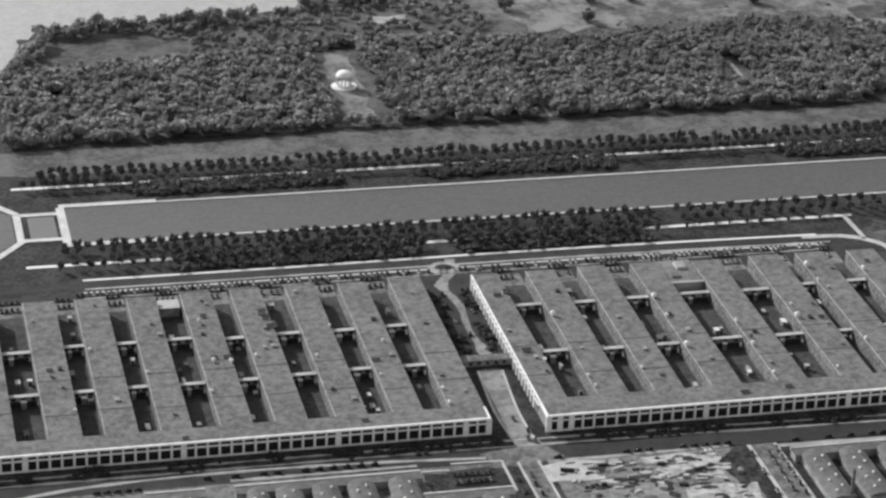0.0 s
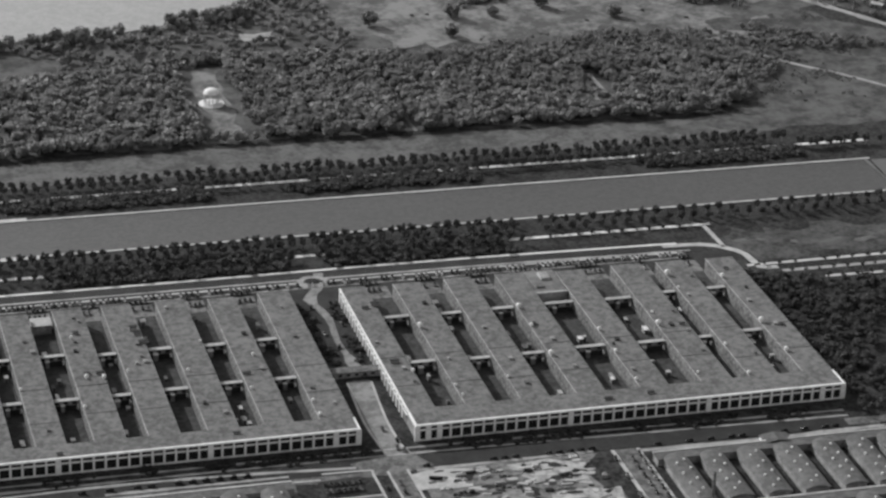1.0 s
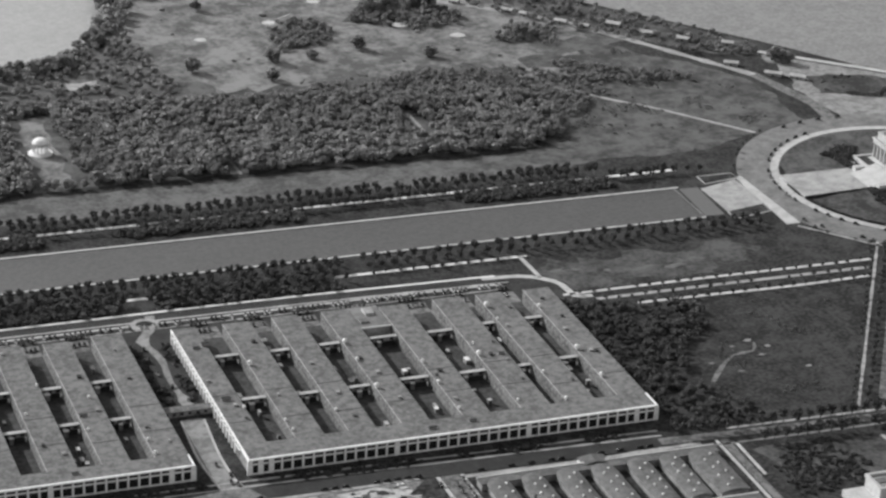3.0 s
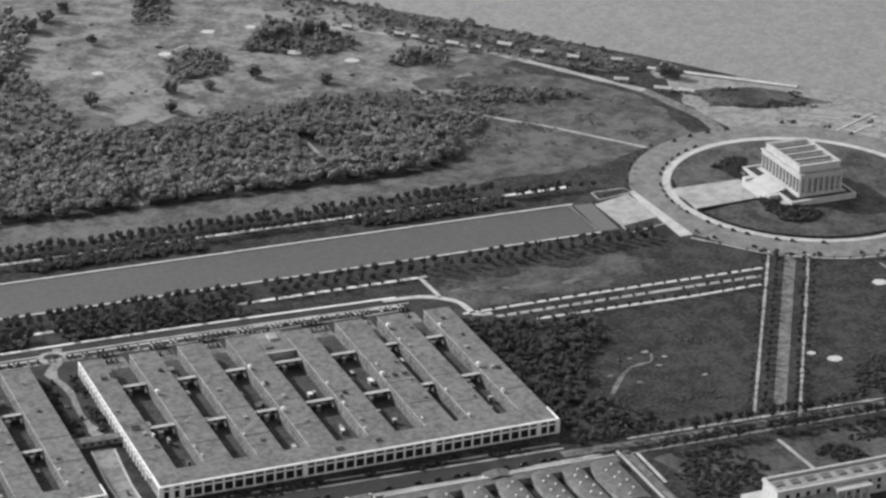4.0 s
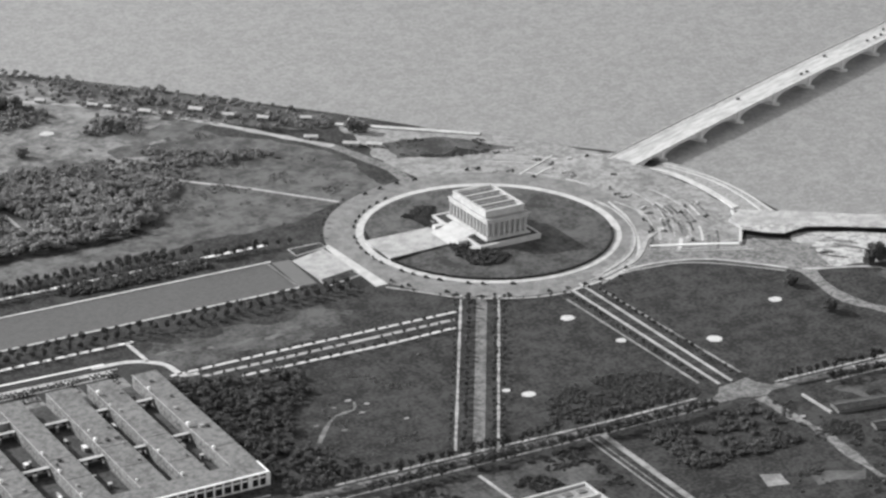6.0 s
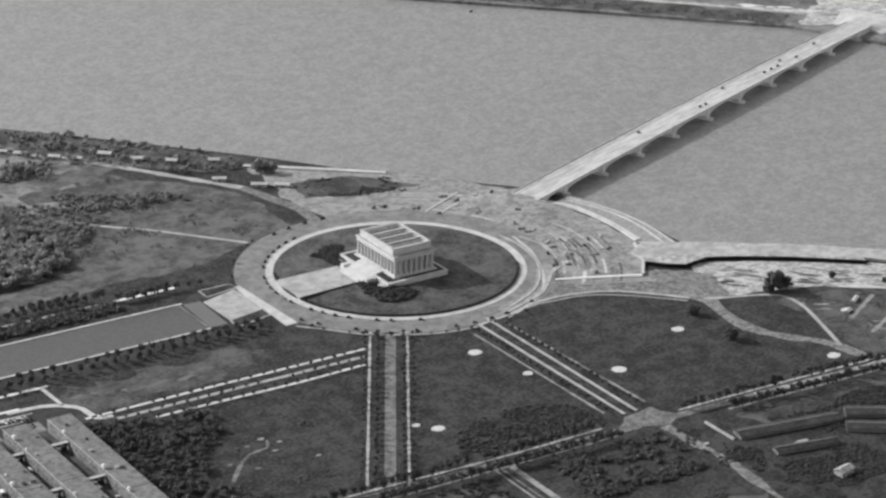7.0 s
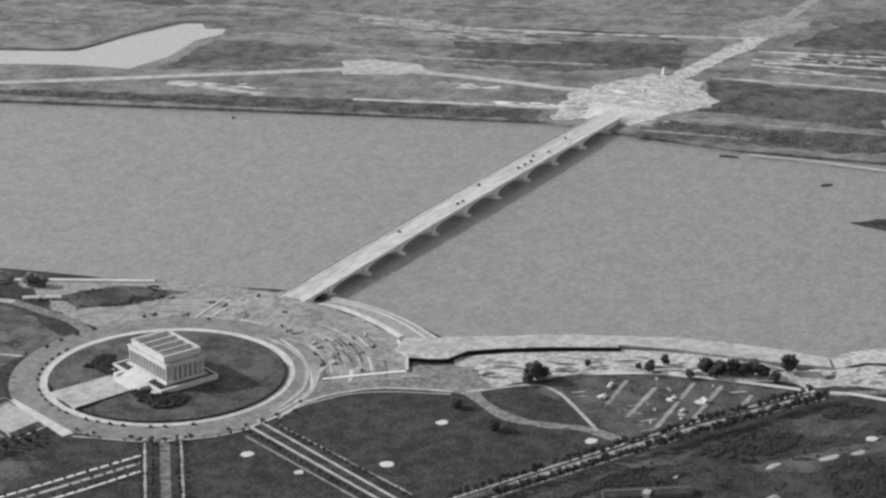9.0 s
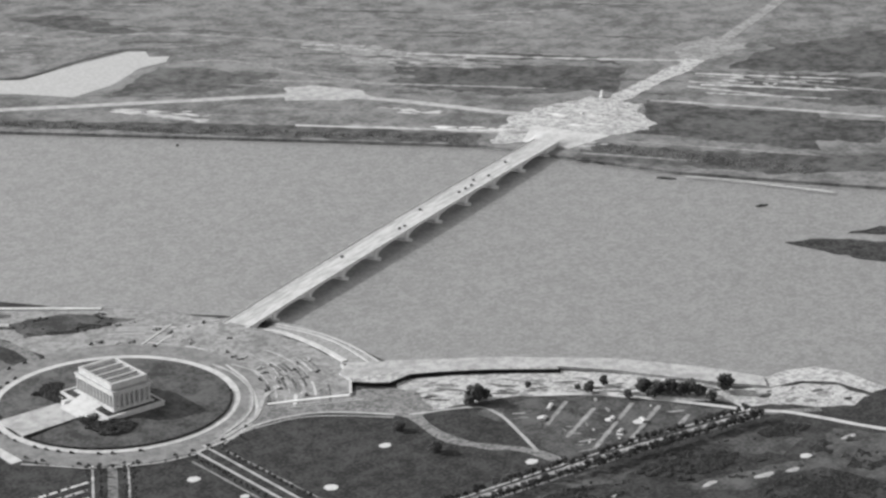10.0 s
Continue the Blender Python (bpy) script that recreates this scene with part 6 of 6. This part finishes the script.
# ---- the institute ----


def institute():
    ob = thing("institute_building", "white stone institute with a parapet roof and arched portico", "building", 215, 401, 0)
    part("wall", box(-42, 0, 0, 41, 17, 11.0), MARBLE, ob)
    part("roof", box(-41, 1, 11.0, 40, 16, 11.3), MARBLE_ROOF, ob, "flat weathered roof")
    bm = bmesh.new()
    for a in ((-42.5, -0.5, 41.5, 1.2), (-42.5, 15.8, 41.5, 17.5), (-42.5, 1.2, -41, 15.8), (39.8, 1.2, 41.5, 15.8)):
        add_box(bm, a[0], a[1], 10.7, a[2], a[3], 12.6)
    part("parapet", bm, MARBLE, ob, "white stone parapet")
    for k in range(8):
        part("roof_light", box(-38 + k * 10, 5, 11.3, -32 + k * 10, 10, 11.9, taper=0.1), TIN, ob, "grey roof light")
    part("terrace_east", box(41, -1, 0, 54, 24, 4.2), GRANITE, ob, "low stone terrace")
    part("terrace_west", box(-52, 2, 0, -42, 22, 4.2), GRANITE, ob, "low stone terrace")
    part("rear_wing", box(8, 17, 0, 34, 30, 6.2), GRANITE, ob, "lower rear wing")
    part("rear_roof", box(8.5, 17.5, 6.2, 33.5, 29.5, 6.5), MARBLE_ROOF, ob)
    for x in [k * 6.6 - 38 for k in range(12)]:
        part("window", box(x - 1.2, 16.9, 2.2, x + 1.2, 17.1, 5.2), DARK_GLASS, ob)
        part("window", box(x - 1.2, 16.9, 6.6, x + 1.2, 17.1, 9.4), DARK_GLASS, ob)
    porch = part("portico", box(-16, 17, 0, 6, 24, 1.2), GRANITE, ob, "stepped portico floor")
    for k in range(5):
        part("portico_column", box(-15.2 + k * 5, 22, 1.2, -13.6 + k * 5, 23.6, 8.8, bevel=0.3), MARBLE, porch)
    part("portico_roof", box(-16.4, 17, 8.8, 6.4, 24.2, 10.2), MARBLE, porch, "white stone portico roof")
    return ob


institute()

# ---- cars ----


def car(label, paint, seed):
    """A boxy closed car of its day, nose along +x."""
    ob = thing("car", label, "car", 0, 0, -500, "parked cars")
    bm = box(-2.0, -0.72, 0.42, 0.55, 0.72, 0.98, bevel=0.08)
    add_box(bm, 0.5, -0.48, 0.45, 1.95, 0.48, 1.08, bevel=0.1)
    for x in (-1.4, 1.35):
        for s in (-1, 1):
            add_box(bm, x - 0.5, s * 0.72 - 0.15, 0.6, x + 0.5, s * 0.72 + 0.15, 0.8, bevel=0.06)
    part("body", bm, paint, ob)
    cabin = part("cabin", box(-1.75, -0.68, 0.98, 0.5, 0.68, 1.75, taper=0.1, bevel=0.08), paint, ob)
    part("roof", box(-1.7, -0.64, 1.75, 0.42, 0.64, 1.85), STREET, cabin)
    for s in (-1, 1):
        part("side_window", box(-1.5, s * 0.66 - 0.03, 1.15, 0.25, s * 0.66 + 0.03, 1.55), DARK_GLASS, cabin)
    wheel = bmesh.new()
    bmesh.ops.create_cone(wheel, segments=10, radius1=0.36, radius2=0.36, depth=0.16, cap_ends=True)
    bmesh.ops.rotate(wheel, verts=wheel.verts, matrix=Matrix.Rotation(math.pi / 2, 3, "X"))
    me = mesh_from("wheel", wheel, RUBBER)
    for x in (-1.4, 1.35):
        for s in (-1, 1):
            piece("wheel", me, ob, pose(x, s * 0.7, 0.36))
    return ob


CARS = [car("black closed car parked beside the road", CAR_DARK, 1), car("black closed car parked beside the road", CAR_DARK, 2), car("grey closed car parked beside the road", CAR_GREY, 3), car("pale closed car parked beside the road", CAR_PALE, 4)]
rng = random.Random(23)


def park(x, y, heading, z=0.1, which=None):
    copy_thing(CARS[which if which is not None else rng.choice((0, 0, 1, 2, 2, 3))], pose(x, y, z, 0, 0, heading + rng.uniform(-4, 4)))


x = 345.0
while x < 800:
    if rng.random() < 0.8:
        park(x, 96.2 + rng.uniform(-0.4, 0.4), 90, which=rng.choice((0, 2, 3, 3)))
    x += rng.uniform(2.7, 3.6)
for wings in (MUNITIONS, NAVY):
    order = sorted(wings)
    for (a, b), (c, d) in zip(order, order[1:]):
        for row in (100.5, 110.0):
            for k in range(int((c - b - 1.5) / 3.0)):
                if rng.random() < 0.88:
                    park(b + 1.9 + k * 3.0 + rng.uniform(-0.3, 0.3), row + rng.uniform(-0.8, 0.8), 90, which=rng.choice((0, 0, 0, 1, 2)))
for a in range(-70, 75, 6):
    if rng.random() < 0.8:
        park(102.8 * math.cos(radians(a + 1)), 102.8 * math.sin(radians(a + 1)), a + 91, 0.15, rng.choice((0, 1, 0, 2)))
for a in list(range(24, 120, 7)) + list(range(-100, -60, 8)) + list(range(150, 240, 12)):
    if rng.random() < 0.7:
        park(122 * math.cos(radians(a)), 122 * math.sin(radians(a)), a + 90, 0.15, rng.choice((0, 1, 0, 2)))
for x in range(486, 580, 6):
    if rng.random() < 0.75:
        park(x, 316.8, 0, 0.15, rng.choice((0, 0, 1)))
for x in list(range(342, 380, 6)) + list(range(402, 456, 6)) + list(range(655, 760, 7)):
    if rng.random() < 0.7:
        park(x, 319 if x < 500 else 309, 0, 0.12, rng.choice((0, 0, 1)))
for x in range(614, 634, 3):
    park(x, 326, 90, 0.14, rng.choice((0, 0, 1, 2)))
    park(x + 0.5, 333, 90, 0.14, rng.choice((0, 1, 2)))
for x in range(788, 813, 5):
    park(x, 314.6, 5, 0.12, rng.choice((0, 0, 1)))
for k in range(11):
    park(468.3 if k % 2 else 463.0, 327 + k * 4.4, 90, 0.16, rng.choice((0, 1, 0, 2)))
for x, y, h in ((477, 330, 90), (477, 348, 90), (477, 368, 90), (601.5, 335, 88), (601.5, 347, 88), (594, 332, 90), (594, 341, 90), (593, 351, 90), (579.5, 122, 85), (579, 134, 80), (579.5, 150, 95), (592, 126, 80), (593, 143, 90), (592, 160, 100), (580, 170, 90), (592, 186, 80), (579, 190, 95)):
    park(x, y, h, 0.0 if x > 600 else 0.18, rng.choice((0, 0, 1, 2)))
for x, y, h in ((588.5, 275, 85), (584, 288, 85), (586, 296, 80), (583, 299, 85), (590, 212, 10), (583, 214, 0), (595, 209, 5), (588, 178, 80), (580, 212, 3), (-120, -70, 30), (-60, -118, 10), (-52, -121, 20), (-130, -30, 70), (-140, 20, 90), (-150, 40, 100), (-110, 60, 60), (-150, -95, 20), (-120, -100, 30), (-125, 90, 40), (-160, 30, 50)):
    park(x, y, h, 0.09 + ramp_height(x, y))
along = (B_FAR - B_NEAR).normalized()
side = Vector((-along.y, along.x))
for d, s, which in ((272, -5, 0), (281, -5.5, 0), (395, -3, 0), (408, -3, 0), (420, -3.5, 1), (436, 3, 2), (456, -4, 0), (505, 3, 2), (330, 5, 2), (180, 4, 2)):
    p = B_NEAR + along * d + side * s
    park(p.x, p.y, B_TURN, deck_z(d) + 0.03, which)

# ---- small things on roofs and in yards ----


def roof_ventilator(x, y, z, s):
    ob = thing("ventilator", "white painted roof ventilator with a round hood", "ventilator", x, y, z, "roof ventilators")
    part("pipe", lathe([(0.5 * s, 0), (0.5 * s, 1.0 * s)], 10), CONCRETE, ob)
    part("hood", lathe([(0.75 * s, 0.9 * s), (1.05 * s, 1.1 * s), (0.9 * s, 1.7 * s), (0.3 * s, 2.1 * s)], 10), WHITE, ob, "bright white hood")


def on_roof(x):
    """The nearest place on a wing's roof, a little in from its edge."""
    return min((min(max(x, a + 0.9), b - 0.9) for a, b in MUNITIONS + NAVY), key=lambda q: abs(q - x))


for x, y, s in ((544, 178, 1.5), (485, 164, 1.2), (480, 165, 1.4), (481, 189, 1.1), (483, 225, 1.5), (552, 230, 1.1), (380, 139, 1.6), (407, 201, 1.5), (350, 148, 1.2), (352, 209, 1.6), (352, 246, 1.3), (446, 229, 1.1), (444, 201, 1.0), (384, 233, 1.0), (384, 268, 1.0), (734, 203, 1.2), (724, 205, 1.2), (381, 158, 0.8), (405, 186, 0.8), (545, 250, 0.8), (541, 262, 0.8), (621, 252, 0.9), (621, 268, 1.0), (641, 194, 0.9), (711, 200, 0.9), (735, 155, 0.9), (512, 246, 0.8), (446, 263, 0.9), (406, 262, 0.8), (650, 232, 0.8), (679, 205, 0.8), (740, 236, 0.9), (770, 210, 0.8), (666, 172, 0.8), (797, 180, 0.9), (811, 245, 0.8), (858, 190, 0.8)):
    roof_ventilator(on_roof(x), y, 9.05, s)
for x, y, l, w, h in ((700, 151, 4.0, 2.4, 2.2), (694, 167, 5.5, 1.8, 1.2), (732, 150, 3.0, 1.6, 1.2), (555.5, 146, 4.5, 2.0, 1.6), (567, 217, 5.0, 1.4, 1.4)):
    ob = thing("roof_house", "low dark tarred roof house on a wing", "roof house", on_roof(x), y, 9.05, "roof houses")
    part("wall", box(-l / 2, -w / 2, 0, l / 2, w / 2, h), CONCRETE_GREY, ob)
    part("roof", box(-l / 2 - 0.2, -w / 2 - 0.2, h, l / 2 + 0.2, w / 2 + 0.2, h + 0.25), STREET, ob, "dark tarred cover")
ob = thing("court_building", "white-roofed low building at the end of a court", "building", 747.5, 124.5, 0)
part("wall", box(-5.5, -5, 0, 5.5, 5, 5.4), CONCRETE_GREY, ob)
part("roof", box(-5.8, -5.3, 5.4, 5.8, 5.3, 5.7), PAVING, ob, "pale flat roof")
for x, y, l, w in ((726, 199, 4.5, 1.6), (733, 199, 3.0, 1.6), (699, 157, 3.0, 2.0), (668, 279, 3.5, 1.3), (649, 215, 4.5, 0.9), (465, 281, 4.5, 1.2), (440, 279, 4.0, 1.2), (566, 149, 4.0, 1.4), (820, 200, 3.0, 1.6), (760, 283, 3, 1.2), (393.5, 203, 3.5, 0.9), (341, 138, 2.5, 1.4)):
    ob = thing("roof_hatch", "low dark tarred roof hatch", "hatch", x, y, 9.0, "roof hatches")
    part("curb", box(-l / 2, -w / 2, 0, l / 2, w / 2, 1.0), CONCRETE_GREY, ob)
    part("cover", box(-l / 2 - 0.2, -w / 2 - 0.2, 1.0, l / 2 + 0.2, w / 2 + 0.2, 1.25), STREET, ob, "dark tarred cover")
# low link house between the two blocks
ob = thing("gatehouse", "low flat-roofed link house between two blocks", "building", 589, 211, 0)
part("wall", box(-14.5, -3, 0, 14.5, 3, 3.4), CONCRETE_GREY, ob)
part("roof", box(-14.7, -3.4, 3.4, 14.7, 3.4, 3.8), ROOFING, ob)
for k in range(6):
    part("window", box(-12 + k * 4.6, 3.0, 1.2, -10 + k * 4.6, 3.06, 2.6), DARK_GLASS, ob)


def shed(x, y, l, w, h, turn, roof, label="small pale shed among trees near the shore"):
    ob = thing("shed", label, "shed", x, y, 0, "sheds near the shore", turn)
    part("wall", box(-l / 2, -w / 2, 0, l / 2, w / 2, h), CONCRETE_GREY, ob)
    part("roof", gable_bm(-w / 2, w / 2, -l / 2, l / 2, h + 0.1, h + w * 0.28), roof, ob).matrix_basis = pose(0, 0, 0, 0, 0, 90)
    part("door", box(-0.6, w / 2, 0, 0.6, w / 2 + 0.06, 2.1), STREET, ob)


for x, y, l, w, t, r in ((151, -408, 9, 5, -45, MARBLE), (140, -396, 8, 5, -45, PAVING), (118, -372, 10, 5, -45, PAVING), (103, -357, 7, 5, -45, MARBLE), (78, -356, 12, 6, -45, MARBLE), (60, -330, 10, 5, -40, PAVING), (37, -309, 9, 5, -45, PAVING), (6, -291, 9, 5, -35, MARBLE), (24, -247, 11, 5, -30, MARBLE), (2, -217, 13, 5, -35, MARBLE), (-14, -206, 12, 5, -40, PAVING), (186, -440, 8, 5, -45, PAVING), (337, -428, 17, 6, 34, PAVING), (352, -412, 8, 5, 34, MARBLE)):
    shed(x, y, l, w, 2.6, t, r)
for x, y, t in ((-112, 472, 10), (-131, 478, 100), (-206, 470, 5), (-62, 456, 10)):
    shed(x, y, 12, 7, 4, t, SPOIL, "pale house with a gabled roof")
for x, y, l, w, t in ((-239, 252, 6, 3.5, 30), (-280, 288, 5, 3, 40), (-296, 306, 7, 3.5, 70), (-258, 238, 10, 2.5, 35), (-268, 310, 6, 2.5, 20)):
    shed(x, y, l, w, 1.8, t, MARBLE, "small white garden shed between plots")

# long low sheds and a wall in the overgrown lot
DARK_ROOF = material("tarred_shed_roof", 0.045, 0.4, 4, 0.8, 0.9)


def long_shed(x0, y0, x1, y1, w, h):
    ob = thing("long_shed", "long low shed with a dark tarred roof", "shed", x0, y0, 0, "long sheds in the lot", math.degrees(math.atan2(y1 - y0, x1 - x0)))
    l = math.hypot(x1 - x0, y1 - y0)
    part("wall", box(0, -w / 2, 0, l, w / 2, h), TIN, ob)
    part("roof", gable_bm(-w / 2, w / 2, -l, 0, h + 0.1, h + 1.6), DARK_ROOF, ob, "dark tarred gable roof").matrix_basis = pose(0, 0, 0, 0, 0, 90)
    part("ridge_cap", box(0, -0.35, h + 1.55, l, 0.35, h + 1.8), ROOFING, ob, "grey ridge cap")
    for k in range(int(l / 6)):
        part("window", box(2 + k * 6, w / 2, 0.9, 4.4 + k * 6, w / 2 + 0.06, h - 0.5), DARK_GLASS, ob)


long_shed(-38, 375, -114, 389, 12, 2.4)
long_shed(-122, 386, -176, 420, 13, 2.8)
long_shed(-108, 404, -160, 440, 12, 2.8)
long_shed(-44, 408, -88, 417, 8, 2.4)
ob = thing("shed_porch", "small white block house beside a long shed", "shed", -146, 406, 0, "", 33)
part("wall", box(-3.5, -2.5, 0, 3.5, 2.5, 4.2, bevel=0.1), MARBLE, ob)
part("roof", box(-3.8, -2.8, 4.2, 3.8, 2.8, 4.6), PATHWAY, ob)
part("door", box(-0.5, 2.5, 0, 0.5, 2.56, 2.1), STREET, ob)
structure("lot_wall", band([(-33, 347), (-33, 378)], 1.6, -0.2, 1.4), PATHWAY, "low pale wall in an overgrown lot", "wall")

# far pylon, boats
ob = thing("pylon", "tall pale stone pylon on the far plaza", "pylon", -884, -390, 0)
part("plinth", box(-2.5, -2.5, 0, 2.5, 2.5, 1.8, bevel=0.2), GRANITE, ob)
part("shaft", box(-1.5, -1.5, 1.8, 1.5, 1.5, 7, taper=0.12), GRANITE, ob)
part("cap", lathe([(1.5, 7), (1.6, 7.4), (0.8, 8.3), (0.1, 8.5)], 12), GRANITE, ob)


def boat(x, y, l, turn, label):
    ob = thing("boat", label, "boat", x, y, -3, "boats on the river", turn)
    bm = slab([(-l / 2, -l * 0.09), (l * 0.3, -l * 0.1), (l / 2, 0), (l * 0.3, l * 0.1), (-l / 2, l * 0.09)], -0.3, 0.9)
    part("hull", bm, CAR_DARK, ob)
    part("cabin", box(-l * 0.3, -l * 0.06, 0.9, l * 0.05, l * 0.06, 2.2, bevel=0.15), CAR_GREY, ob)


boat(-742, -136, 20, 125, "long dark barge moored at the far bank")
boat(-753, -12, 13, 162, "small dark motor boat on the river")
boat(-430, -560, 5, 20, "small dark motor boat on the river")
rng = random.Random(31)
for k in range(26):
    a, r = radians(rng.uniform(150, 250)), rng.uniform(128, 180)
    x, y = r * math.cos(a), r * math.sin(a)
    if x < -176 or (x - B_NEAR.x) ** 2 + (y - B_NEAR.y) ** 2 < 400:
        continue
    me = clump_mesh("rubble_heap", [(rng.uniform(-3, 3), rng.uniform(-2, 2), 0.1, rng.uniform(0.7, 2.2), rng.uniform(0.4, 1.3)) for _ in range(8)], rng.choice((SCRUB, EARTH, STREET, PATHWAY)), 300 + k, 0)
    tagged(new("rubble_heap", me), "low heap of earth on the unfinished plaza", "rubble", kind="stuff").matrix_basis = pose(x, y, 0.05 + ramp_height(x, y))

rng = random.Random(32)
for k in range(40):
    a = rng.random()
    x, y = -700 - 190 * a + rng.uniform(-22, 22), -318 - 40 * a + rng.uniform(-40, 40)
    me = clump_mesh("rubble_heap", [(rng.uniform(-5, 5), rng.uniform(-4, 4), 0.0, rng.uniform(0.8, 2.6), rng.uniform(0.2, 0.5)) for _ in range(9)], rng.choice((EARTH, PAVING, PATHWAY)), 400 + k, 0)
    tagged(new("rubble_heap", me), "low heap of earth and rubble on the far plaza", "rubble", kind="stuff").matrix_basis = pose(x, y, 0.2)

# the patterns from which trees and cars were copied are no longer needed
for ob in ELMS + YOUNG + OAKS + SHADE + FAR_ELMS + FAR_YOUNG + CARS:
    for child in list(ob.children_recursive):
        bpy.data.objects.remove(child)
    bpy.data.objects.remove(ob)
